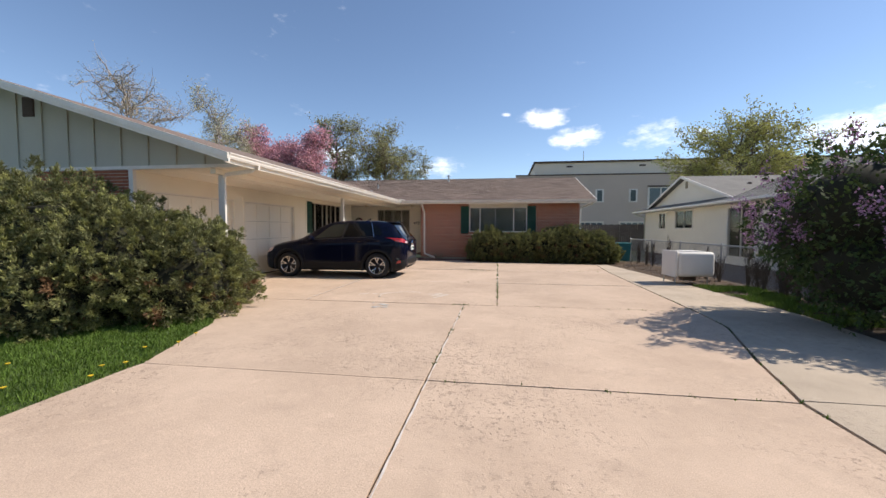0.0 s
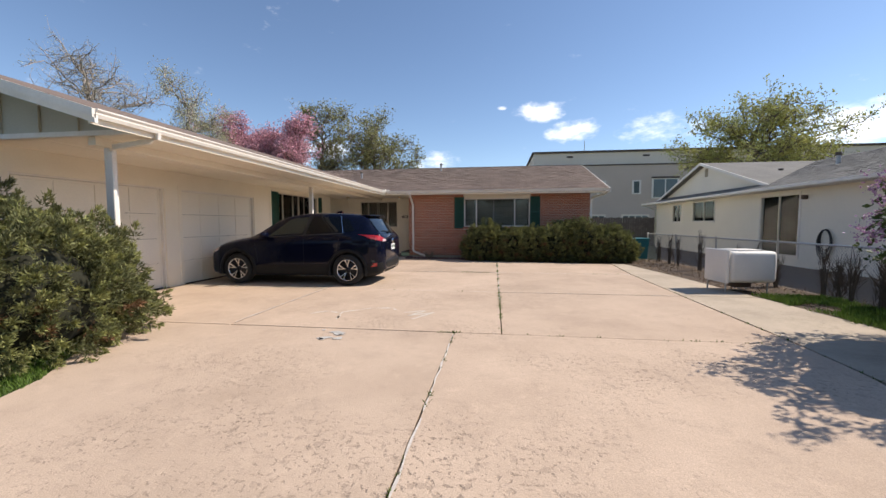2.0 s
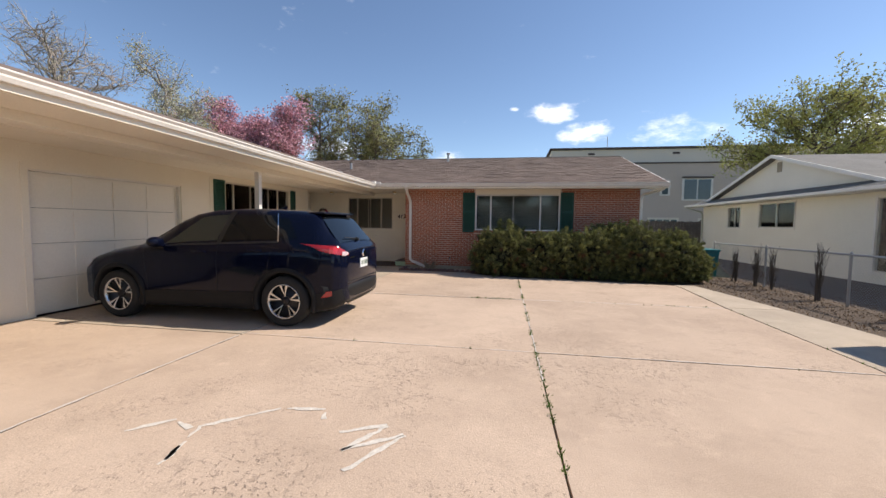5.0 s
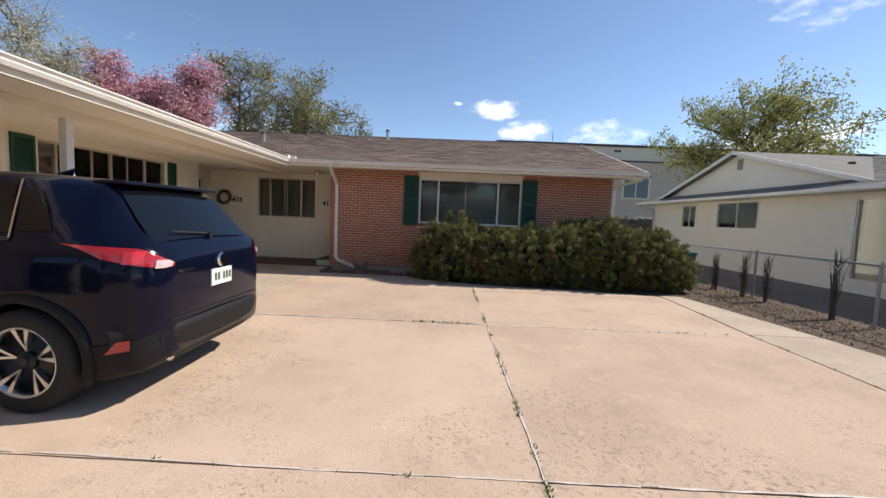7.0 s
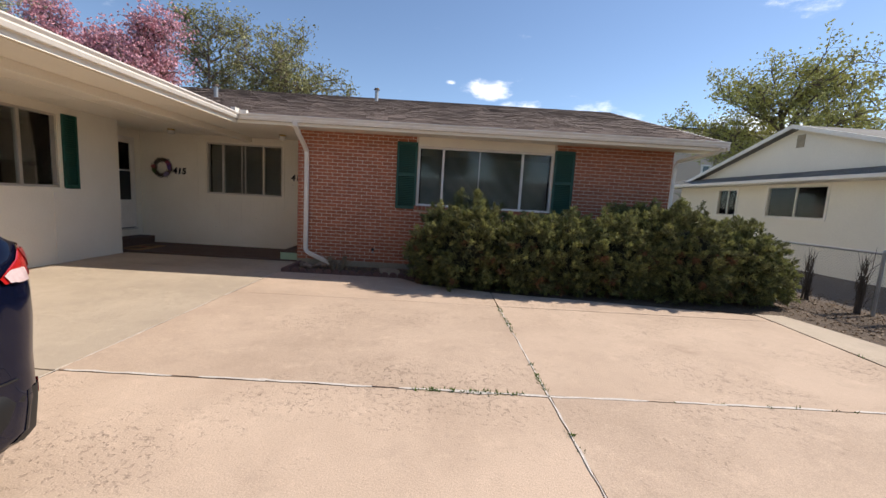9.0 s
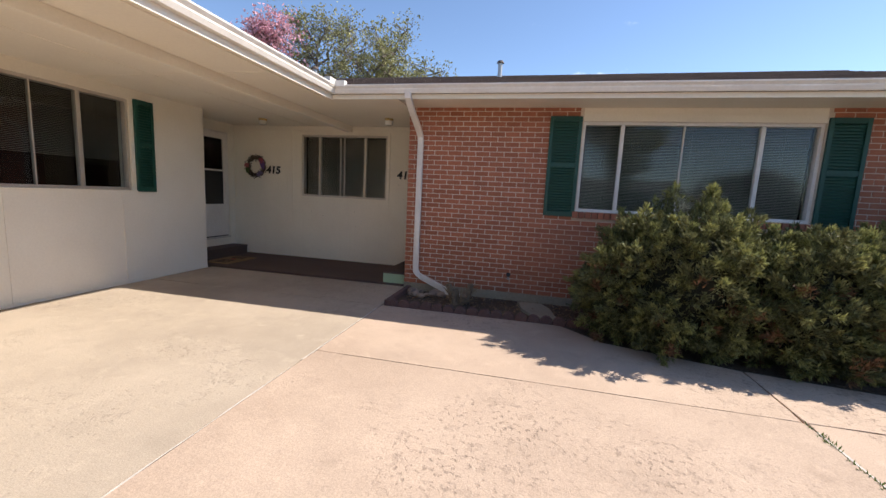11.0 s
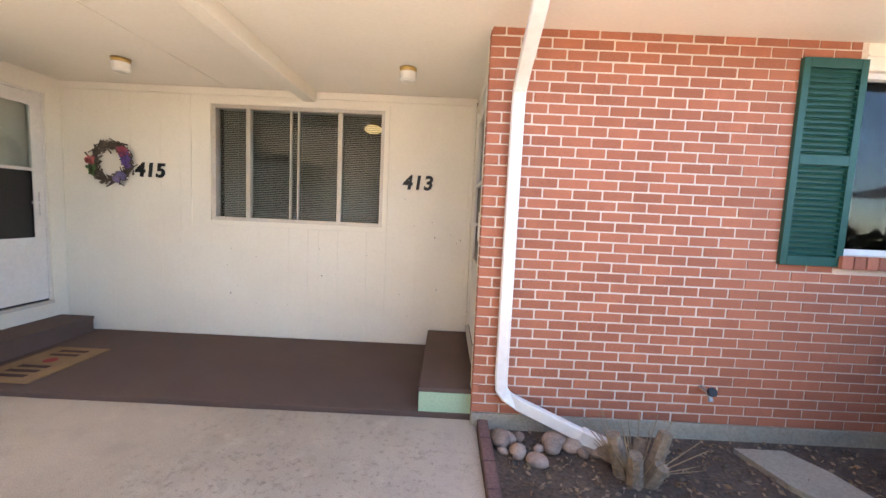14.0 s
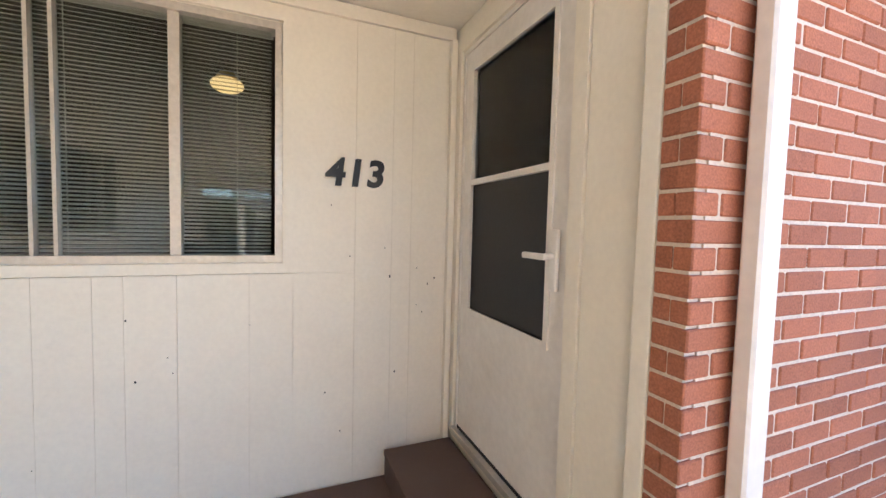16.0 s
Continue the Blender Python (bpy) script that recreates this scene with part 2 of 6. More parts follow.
M_SHINGLE_G = mat("grey shingle", (0.20, 0.19, 0.175), 0.95, var=0.2, scale=1.2, fine=60, bump=0.4, dist=0.006, island=True, random_=0.15)
M_BOARD = mat("sage painted board", (0.50, 0.49, 0.41), 0.7, var=0.04, scale=1.5, fine=40, bump=0.08)
M_STUCCO = mat("pale stucco", (0.80, 0.75, 0.65), 0.9, var=0.04, scale=0.8, fine=50, bump=0.25, dist=0.004)
M_APT = mat("taupe wall", (0.58, 0.47, 0.39), 0.9, var=0.05, scale=0.4, fine=20, bump=0.1)
M_APT2 = mat("pale upper wall", (0.80, 0.69, 0.56), 0.9, var=0.05, scale=0.4, fine=20, bump=0.1)
M_GARAGE = mat("garage door paint", (0.82, 0.77, 0.67), 0.45, var=0.03, scale=1.5, fine=40, bump=0.05)
M_GRILLE = mat("dark louvre", (0.09, 0.06, 0.045), 0.7, var=0.1)
M_CARPET = mat("brown porch carpet", (0.112, 0.072, 0.056), 0.95, var=0.2, scale=2, fine=220, bump=0.6, dist=0.004, dark=(0.085, 0.05, 0.041))
M_MINT = mat("mint green paint", (0.36, 0.47, 0.30), 0.7, var=0.08)
M_ALU = mat("aluminium frame", (0.62, 0.57, 0.50), 0.35, metal=0.5, var=0.08, fine=50, bump=0.03)
M_GLASS = glass_mat("window glass")
M_BLIND = mat("blind slats", (0.50, 0.46, 0.40), 0.6, var=0.05)
# room gloom painted in: near-black instead of a wall colour
M_UNLIT = mat("near-black for unlit rooms", (0.045, 0.035, 0.03), 0.9, var=0.2)
M_BLACK = mat("black painted metal", (0.012, 0.012, 0.012), 0.5, var=0.1)
M_STEEL = mat("galvanised steel", (0.42, 0.42, 0.42), 0.45, metal=0.8, var=0.12)
M_BRASS = mat("brass", (0.55, 0.38, 0.13), 0.3, metal=0.9, var=0.1)
M_OPAL = mat("opal glass", (0.78, 0.75, 0.68), 0.25, var=0.03)
M_BARK = mat("bark", (0.20, 0.16, 0.13), 0.95, var=0.3, fine=25, bump=0.7, dist=0.02)
M_BARK_P = mat("pale bark", (0.34, 0.29, 0.25), 0.95, var=0.25, fine=25, bump=0.5, dist=0.02)
M_TWIG = mat("dry twig", (0.10, 0.075, 0.055), 0.95, var=0.3, bump=0)
M_JUNIPER = leaf_mat("juniper foliage", (0.175, 0.180, 0.078), 0.5)
# near-black: the shade deep inside shrubs, put into the colour
M_CORE_SHADE = mat("shrub core shade", (0.022, 0.022, 0.010), 0.95, var=0.3, bump=0)
M_GRASS = leaf_mat("grass blades", (0.11, 0.18, 0.03), 0.35)
M_LAWN = mat("lawn soil", (0.075, 0.12, 0.02), 0.95, var=0.3, scale=3, fine=40, bump=0.7, dist=0.02)
M_LEAF_Y = leaf_mat("young yellow-green leaf", (0.50, 0.49, 0.17), 0.3)
M_LEAF_D = leaf_mat("olive spring leaf", (0.34, 0.33, 0.15), 0.4)
M_LEAF_G = leaf_mat("pale grey-green bud", (0.52, 0.50, 0.32), 0.3)
M_PINK = leaf_mat("pink blossom", (0.72, 0.40, 0.46), 0.3)
M_LILAC = leaf_mat("lilac blossom", (0.44, 0.26, 0.42), 0.3)
M_LILAC_L = leaf_mat("lilac leaf", (0.065, 0.10, 0.03), 0.4)
M_FOUND = mat("foundation concrete", (0.36, 0.31, 0.23), 0.95, var=0.15, bump=0.4)
M_TANK = mat("white plastic", (0.74, 0.70, 0.64), 0.45, var=0.04, scale=4, bump=0.03)
M_TEAL = mat("teal plastic", (0.02, 0.17, 0.17), 0.5, var=0.08)

# ---- helpers of this scene ----


def box(bm, x0, x1, y0, y1, z0, z1, bevel=0.0):
    m = Matrix.LocRotScale(((x0 + x1) / 2, (y0 + y1) / 2, (z0 + z1) / 2), None, (abs(x1 - x0), abs(y1 - y0), abs(z1 - z0)))
    r = bmesh.ops.create_cube(bm, size=1, matrix=m)
    if bevel:
        es = list({e for v in r["verts"] for e in v.link_edges})
        bmesh.ops.bevel(bm, geom=es, offset=bevel, segments=2, affect="EDGES", profile=0.6)
    return r["verts"]


def rod(bm, a, b, r0, r1=None, n=8):
    a, b = Vector(a), Vector(b)
    d = b - a
    m = Matrix.Translation((a + b) / 2) @ d.to_track_quat("Z", "Y").to_matrix().to_4x4()
    bmesh.ops.create_cone(bm, cap_ends=True, segments=n, radius1=r0, radius2=r0 if r1 is None else r1, depth=d.length, matrix=m)


def finish(bm, name, material, smooth=False):
    me = bpy.data.meshes.new(name)
    bmesh.ops.recalc_face_normals(bm, faces=bm.faces[:])
    bm.to_mesh(me)
    bm.free()
    me.materials.append(material)
    if smooth:
        me.shade_smooth()
    return me


def part(name, bm, material, parent, label="", smooth=False):
    ob = new(name, finish(bm, name, material, smooth))
    ob.parent = parent
    if label:
        ob["label"] = label
    return ob


def thing(name, label, category, group="", kind="", at=(0, 0, 0), rz=0):
    ob = new(name)
    ob.empty_display_size = 0.1
    ob.matrix_world = pose(*at, 0, 0, rz)
    return tagged(ob, label, category, group, kind)


def solid(name, bm, material, label, category, kind="", group="", smooth=False):
    ob = new(name, finish(bm, name, material, smooth))
    return tagged(ob, label, category, group, kind)


def boxes(name, material, parent, *bs, label="", bevel=0.0):
    bm = bmesh.new()
    for b in bs:
        box(bm, *b, bevel=bevel)
    return part(name, bm, material, parent, label)


def raw(name, verts, faces, material, smooth=False):
    me = bpy.data.meshes.new(name)
    me.from_pydata(verts, [], faces)
    me.materials.append(material)
    if smooth:
        me.shade_smooth()
    return new(name, me)


def wall_boxes(axis, p0, p1, u0, u1, z0, z1, holes):
    """Boxes of a wall between p0 and p1 in depth, along u, round rectangular holes (ua, ub, za, zb)."""
    res, at = [], u0
    mk = (lambda a, b, c, d: (p0, p1, a, b, c, d)) if axis == "x" else (lambda a, b, c, d: (a, b, p0, p1, c, d))
    for ua, ub, za, zb in sorted(holes):
        if ua > at:
            res.append(mk(at, ua, z0, z1))
        if za > z0:
            res.append(mk(ua, ub, z0, za))
        if zb < z1:
            res.append(mk(ua, ub, zb, z1))
        at = ub
    if at < u1:
        res.append(mk(at, u1, z0, z1))
    return res

# ---- ground ----
DRIVE_Y = (-6.0, -0.1, 3.55, 7.27, 10.36, 13.6, 16.12)
bm = bmesh.new()
for v in bmesh.ops.create_grid(bm, x_segments=2, y_segments=2, size=300)["verts"]:
    v.co.z = -0.10
ground = solid("ground", bm, M_GROUND, "bare earth and rough grass around the houses", "ground", "structure")

bm = bmesh.new()
box(bm, -7.6, 4.3, -6, 18.75, -0.09, -0.03)
drive = solid("driveway", bm, M_SOIL, "wide tan concrete driveway in cracked, weathered slabs", "driveway", "structure")


def prism(bm, pts, z0, z1):
    lo = [bm.verts.new((x, y, z0)) for x, y in pts]
    hi = [bm.verts.new((x, y, z1)) for x, y in pts]
    n = len(pts)
    bm.faces.new(hi)
    bm.faces.new(lo[::-1])
    for i in range(n):
        bm.faces.new((lo[i], lo[(i + 1) % n], hi[(i + 1) % n], hi[i]))


def slab(pts, material=None, gap=0.011, z=0.0, name="slab"):
    c = Vector((sum(p[0] for p in pts) / len(pts), sum(p[1] for p in pts) / len(pts)))
    rng = random.Random(int(c.x * 100) * 7 + int(c.y * 100))
    out = []
    n = len(pts)
    # ragged edges: each side in short steps, drawn in by half the joint
    for i in range(n):
        a, b = Vector(pts[i]), Vector(pts[(i + 1) % n])
        k = max(2, int((b - a).length / 0.16))
        inward = Vector((-(b - a).y, (b - a).x)).normalized()
        if inward.dot(c - a) < 0:
            inward = -inward
        for j in range(k):
            p = a.lerp(b, j / k) + inward * (gap * (0.5 + 0.5 * rng.random()) if j else gap * 0.7)
            if j == 0:
                p = p + (c - a).normalized() * gap * 0.6
            out.append((p.x, p.y))
    bm = bmesh.new()
    prism(bm, out, -0.05, z)
    top = [e for e in bm.edges if abs(e.verts[0].co.z - z) < 1e-5 and abs(e.verts[1].co.z - z) < 1e-5]
    bmesh.ops.bevel(bm, geom=top, offset=0.006, segments=1, affect="EDGES")
    return part(name, bm, material or M_CONC, drive)


JX = lambda y: -0.09 - 0.012 * (y - 7.3)
EAST = ((-6.0, 2.35), (-0.1, 2.35), (3.55, 2.42), (4.6, 2.70), (6.2, 3.22), (7.27, 3.30), (10.36, 3.36), (13.6, 3.45), (16.12, 3.66))
LEFT = ((-6, -3.6), (-0.1, -3.65), (2.4, -3.7), (3.55, -3.72), (5.25, -4.28), (6.3, -5.0), (7.27, -5.6))


def along(table, y):
    for (ya, xa), (yb, xb) in zip(table, table[1:]):
        if ya <= y <= yb:
            return xa + (xb - xa) * (y - ya) / (yb - ya)
    return table[-1][1]


def side(table, y0, y1):
    return [(x, y) for y, x in table if y0 < y < y1]


for k, (y0, y1) in enumerate(zip(DRIVE_Y, DRIVE_Y[1:])):
    dz = 0.003 * (k % 2)
    mid0, mid1 = (-0.66 - 0.02 * k, -0.70) if y1 < 7.3 else (JX(y0), JX(y1))
    if y1 < 7.3:
        left = [(along(LEFT, y0), y0), (mid0, y0), (mid1, y1), (along(LEFT, y1), y1), *side(LEFT, y0, y1)[::-1]]
        slab(left, z=dz)
    else:
        slab([(-3.86, y0), (mid0, y0), (mid1, y1), (-3.86, y1)], z=dz)
    slab([(mid0, y0), (along(EAST, y0), y0), *side(EAST, y0, y1), (along(EAST, y1), y1), (mid1, y1)], z=0.003 - dz)
slab([(-5.6, 7.27), (-3.86, 7.27), (-3.86, 10.36), (-7.38, 10.36), (-7.38, 7.27)], M_CONC, gap=0.022)
slab([(-7.38, 10.36), (-3.86, 10.36), (-3.86, 13.6), (-7.38, 13.6)], M_CONC2)
slab([(-7.38, 13.6), (-3.86, 13.6), (-3.86, 17.65), (-7.38, 17.65)], M_CONC2)
slab([(-7.38, 17.65), (-3.86, 17.65), (-3.86, 18.72), (-7.38, 18.72)], M_CONC2)
slab([(-3.86, 16.12), (JX(16.1), 16.12), (JX(16.1), 16.95), (-1.3, 17.25), (-1.7, 17.66), (-3.86, 17.66)], M_CONC)
slab([(JX(16.1), 16.12), (3.66, 16.12), (3.66, 16.4), (JX(16.1), 16.95)], M_CONC)

# the grey path beside the fence
PATH_E = ((-6, 4.2), (3.55, 4.6), (7.27, 4.95), (10.36, 4.75), (13.6, 4.5), (16.12, 4.2), (16.6, 4.1))
for y0, y1 in ((-6, 3.6), (3.6, 7.6), (7.6, 10.4), (10.4, 13.7), (13.7, 16.5)):
    slab([(along(EAST, y0) + 0.02, y0), (along(PATH_E, y0), y0), *side(PATH_E, y0, y1), (along(PATH_E, y1), y1), (along(EAST, y1) + 0.02, y1), *[(x + .02, y) for x, y in side(EAST, y0, y1)][::-1]], M_CONC2, gap=0.012)

bm = bmesh.new()
prism(bm, [(along(PATH_E, y) - 0.05, y) for y in (-6, 3.55, 7.27, 10.36, 13.6, 16.12)] + [(3.6, 16.6), (-1.4, 17.2), (-3.8, 17.7), (-3.8, 18.7), (6.2, 18.7), (9.6, 28), (9.6, -6)], -0.09, -0.022)
bed = solid("planting_bed", bm, M_SOIL, "bare brown planting bed strewn with bark", "ground", "structure")

bm = bmesh.new()
prism(bm, [(-60, -6)] + [(x - 0.03, y) for y, x in LEFT] + [(-7.5, 7.3), (-60, 7.3)], -0.09, -0.012)
lawn = solid("lawn", bm, M_LAWN, "green lawn running up to the driveway", "lawn", "structure")

# ---- house ----
house = thing("house", "single-storey brick and cream house with green shutters and carport", "house")


def shingles(name, parent, o, du, dv, nu, nv, pu, pv, seed, material, valley=None):
    """Courses of overlapping tabs on a slope: o the eave corner, du along the eave, dv up the slope."""
    rng = random.Random(seed)
    o, du, dv = Vector(o), Vector(du).normalized(), Vector(dv).normalized()
    nrm = du.cross(dv)
    if nrm.z < 0:
        nrm = -nrm
    V, F = [], []
    for j in range(nv):
        u = -rng.random() * pu
        while u < nu * pu:
            w = pu * rng.uniform(0.6, 1.3)
            a, b = max(u, 0), min(u + w, nu * pu)
            u += w
            if b - a < 0.02:
                continue
            t = rng.uniform(0.008, 0.016)
            dj = rng.uniform(-0.012, 0.012) if j else 0
            p = [o + du * a + dv * (j * pv + dj) + nrm * t, o + du * (b - 0.006) + dv * (j * pv + dj) + nrm * t,
                 o + du * (b - 0.006) + dv * (j * pv + pv * 1.15) + nrm * 0.002, o + du * a + dv * (j * pv + pv * 1.15) + nrm * 0.002]
            q = [p[0] - nrm * (t + 0.002), p[1] - nrm * (t + 0.002)]
            k = len(V)
            V += [tuple(x) for x in p + q]
            F += [(k, k + 1, k + 2, k + 3), (k + 4, k + 5, k + 1, k), (k + 4, k, k + 3), (k + 1, k + 5, k + 2)]
    ob = raw(name, V, F, material)
    ob.parent = parent
    tagged(ob, kind="stuff")
    return ob


# main roof: eave at y 18, ridge at y 23.4; gable over x 4
RZ = lambda y: 2.70 + 0.305 * (y - 18.0)
RC = lambda x: 2.72 + 0.315 * (-4.74 - x)


def roof_slab(name, pts, thick, material, parent):
    bm = bmesh.new()
    hi = [bm.verts.new(p) for p in pts]
    lo = [bm.verts.new((p[0], p[1], p[2] - thick)) for p in pts]
    n = len(pts)
    bm.faces.new(hi)
    bm.faces.new(lo[::-1])
    for i in range(n):
        bm.faces.new((lo[i], lo[(i + 1) % n], hi[(i + 1) % n], hi[i]))
    return part(name, bm, material, parent)


roof = roof_slab("roof", [(-11, 18.0, RZ(18)), (4.0, 18.0, RZ(18)), (4.0, 23.4, RZ(23.4)), (-11, 23.4, RZ(23.4))], 0.08, M_SHINGLE, house)
roof_slab("roof_back", [(-11, 23.4, RZ(23.4)), (4.0, 23.4, RZ(23.4)), (4.0, 29, 2.7), (-11, 29, 2.7)], 0.08, M_SHINGLE, house)
shingles("shingles", roof, (-11, 17.97, RZ(18) + 0.003), (1, 0, 0), (0, 1, 0.305), 47, 40, 0.32, 0.1415, 3, M_SHINGLE)
roof2 = roof_slab("carport_roof", [(-4.74, 6.27, RC(-4.74)), (-4.74, 18.0, RC(-4.74)), (-11, 24, RC(-11)), (-11, 6.27, RC(-11))], 0.07, M_SHINGLE, house)
roof_slab("roof_west", [(-11, 6.27, RC(-11)), (-11, 24, RC(-11)), (-17.5, 24, RC(-4.74)), (-17.5, 6.27, RC(-4.74))], 0.07, M_SHINGLE, house)
boxes("ridge_cap", M_SHINGLE, house, (-11, 4.0, 23.33, 23.47, RZ(23.4) - 0.02, RZ(23.4) + 0.02))

# ceilings of carport, porch and eaves
CZ = 2.58
bm = bmesh.new()
box(bm, -7.6, -4.80, 6.95, 18.06, CZ, CZ + 0.03)
box(bm, -8.3, -3.9, 18.06, 20.3, CZ, CZ + 0.03)
box(bm, -3.9, -3.7, 18.80, 20.3, CZ, CZ + 0.03)
ceiling = solid("ceiling", bm, M_SOFFIT, "cream painted flat ceiling over carport and porch", "ceiling", "structure")
bm = bmesh.new()
box(bm, -3.9, 3.98, 18.06, 18.66, 2.60, 2.625)
box(bm, -4.80, -3.9, 18.06, 18.12, 2.585, 2.60)
soffit = solid("eave_soffit", bm, M_SOFFIT, "cream painted eave soffit above the brick wall", "soffit", "structure")
boxes("ceiling_batten", M_SOFFIT, house, (-4.9, -4.86, 6.95, 18.05, CZ - 0.012, CZ), (-6.4, -6.38, 6.95, 20.1, CZ - 0.006, CZ), (-7.37, -4.9, 16.9, 16.93, CZ - 0.006, CZ))
beam = boxes("beam", M_CREAM, house, (-5.62, -5.50, 6.95, 20.12, 2.47, CZ), bevel=0.006)

# fascia and gutters
def gutter(name, a, b, out):
    """An open K-style gutter between a and b at its back top edge; out: the way it faces."""
    a, b, out = Vector(a), Vector(b), Vector(out)
    prof = [(0, 0), (0, -0.10), (0.055, -0.10), (0.075, -0.06), (0.075, -0.045), (0.10, -0.015), (0.10, 0), (0.094, 0), (0.094, -0.012), (0.066, -0.045), (0.05, -0.093), (0.006, -0.093), (0.006, 0)]
    bm = bmesh.new()
    ends = [[bm.verts.new(p + out * u + Vector((0, 0, v))) for u, v in prof] for p in (a, b)]
    n = len(prof)
    for i in range(n):
        bm.faces.new((ends[0][i], ends[0][(i + 1) % n], ends[1][(i + 1) % n], ends[1][i]))
    ob = part(name, bm, M_WHITE, house)
    for p in (a, b):
        bm = bmesh.new()
        bm.faces.new([bm.verts.new(p + out * u + Vector((0, 0, v))) for u, v in prof[:7]])
        part("end_cap", bm, M_WHITE, ob)
    return ob


boxes("fascia", M_CREAM, house, (-4.80, 4.0, 18.03, 18.06, 2.57, 2.70))
boxes("fascia", M_CREAM, house, (-4.80, -4.77, 6.27, 18.03, 2.56, 2.70))
gutter("gutter", (-4.76, 18.03, 2.725), (4.0, 18.03, 2.725), (0, -1, 0))
gutter("gutter", (-4.77, 6.27, 2.725), (-4.77, 18.0, 2.725), (1, 0, 0))
boxes("valley_flashing", M_WHITE, house, (-4.80, -4.55, 17.92, 17.99, 2.70, 2.775), (-4.76, -4.68, 17.8, 17.95, 2.69, 2.79), label="white folded metal corner flashing")

# gable end over the carport's front
bm = bmesh.new()
for x0, x1, dz, dy in ((-11, -4.70, 0.0, 0.0), (-11, -4.70, -0.06, 0.025)):
    zt = 0.015 + dz
    vs = [bm.verts.new(p) for y in (6.23 + dy, 6.27 + dy) for p in ((x0, y, RC(x0) + zt), (x1, y, RC(x1) + zt), (x1, y, RC(x1) + zt - 0.10), (x0, y, RC(x0) + zt - 0.10))]
    for f in ((0, 1, 2, 3), (7, 6, 5, 4), (0, 4, 5, 1), (1, 5, 6, 2), (2, 6, 7, 3), (3, 7, 4, 0)):
        bm.faces.new([vs[i] for i in f])
part("barge_board", bm, M_WHITE, house)
bm = bmesh.new()
vs = [bm.verts.new(p) for y in (6.90, 6.96) for p in ((-11, y, 2.62), (-4.86, y, 2.62), (-4.86, y, RC(-4.86) - 0.09), (-11, y, RC(-11) - 0.09))]
for f in ((0, 1, 2, 3), (7, 6, 5, 4), (0, 4, 5, 1), (1, 5, 6, 2), (2, 6, 7, 3), (3, 7, 4, 0)):
    bm.faces.new([vs[i] for i in f])
gable = part("gable", bm, M_BOARD, house, "sage painted gable panelling")
x = -10.6
while x < -5.0:
    boxes("batten", M_BOARD, gable, (x - 0.012, x + 0.012, 6.872, 6.898, 2.64, RC(x) - 0.12))
    x += 0.615
boxes("trim", M_WHITE, gable, (-11, -4.86, 6.865, 6.90, 2.575, 2.64))
vent = boxes("gable_vent", M_GRILLE, gable, (-9.83, -9.55, 6.885, 6.898, 3.70, 4.10))
for i in range(9):
    boxes("slat", M_GRILLE, vent, (-9.82, -9.56, 6.868, 6.884, 3.715 + i * 0.042, 3.735 + i * 0.042))

# walls: carport side
bm = bmesh.new()
for b in wall_boxes("x", -7.6, -7.4, 6.95, 18.66, -0.05, CZ, [(7.25, 10.02, -0.05, 2.2), (10.50, 13.22, -0.05, 2.2), (14.58, 17.45, 1.26, 2.44)]):
    box(bm, *b)
wall_west = solid("wall_west", bm, M_CREAM, "cream painted carport wall with two garage doors", "wall", "structure")
bm = bmesh.new()
for b in wall_boxes("x", -8.3, -8.1, 18.66, 20.3, -0.05, CZ, [(19.12, 19.97, 0.36, 2.40)]):
    box(bm, *b)
box(bm, -8.1, -7.6, 18.46, 18.66, -0.05, CZ)
wall_porch = solid("wall_porch_west", bm, M_CREAM, "cream porch wall with a white storm door", "wall", "structure")
bm = bmesh.new()
for b in wall_boxes("y", 20.15, 20.3, -8.1, -3.88, -0.05, CZ, [(-6.56, -4.80, 1.25, 2.42)]):
    box(bm, *b)
wall_back = solid("wall_porch_back", bm, M_CREAM, "cream grooved plywood porch wall with paint chips", "wall", "structure")
bm = bmesh.new()
for b in wall_boxes("x", -3.86, -3.7, 18.86, 20.3, -0.05, CZ, [(19.13, 20.06, 0.28, 2.42)]):
    box(bm, *b)
wall_east = solid("wall_porch_east", bm, M_CREAM, "cream porch wall beside the brick corner", "wall", "structure")
bm = bmesh.new()
for b in wall_boxes("y", 18.6555, 18.86, -3.86, 3.40, 0.09, 2.61, [(-1.56, 1.09, 1.28, 2.43)]):
    box(bm, *b)
box(bm, -3.900, -3.861, 18.66, 18.755, 0.09, 2.61)
wall_brick = solid("wall_brick", bm, M_MORTAR, "red brick front wall with pale raked mortar joints", "wall", "structure")
bm = bmesh.new()
box(bm, -3.905, 3.43, 18.64, 18.86, -0.08, 0.088, bevel=0.008)
solid("foundation", bm, M_FOUND, "rough concrete foundation under the brick wall", "foundation", "structure")
# closing walls round the rest of the house
bm = bmesh.new()
box(bm, 3.20, 3.40, 18.86, 28.5, -0.08, 2.62)
box(bm, -17, 3.40, 28.3, 28.5, -0.08, 2.62)
box(bm, -17, -16.8, 6.95, 28.3, -0.08, 2.62)
box(bm, -16.8, -7.72, 6.96, 7.1, -0.08, 2.60)
solid("wall_outer", bm, M_CREAM, "plain outer walls closing the house", "wall", "structure")
bm = bmesh.new()
vs = [bm.verts.new(p) for x in (3.22, 3.38) for p in ((x, 18.1, 2.62), (x, 28.5, 2.62), (x, 23.4, RZ(23.4) - 0.09))]
for f in ((0, 1, 2), (5, 4, 3), (0, 3, 4, 1), (1, 4, 5, 2), (2, 5, 3, 0)):
    bm.faces.new([vs[i] for i in f])
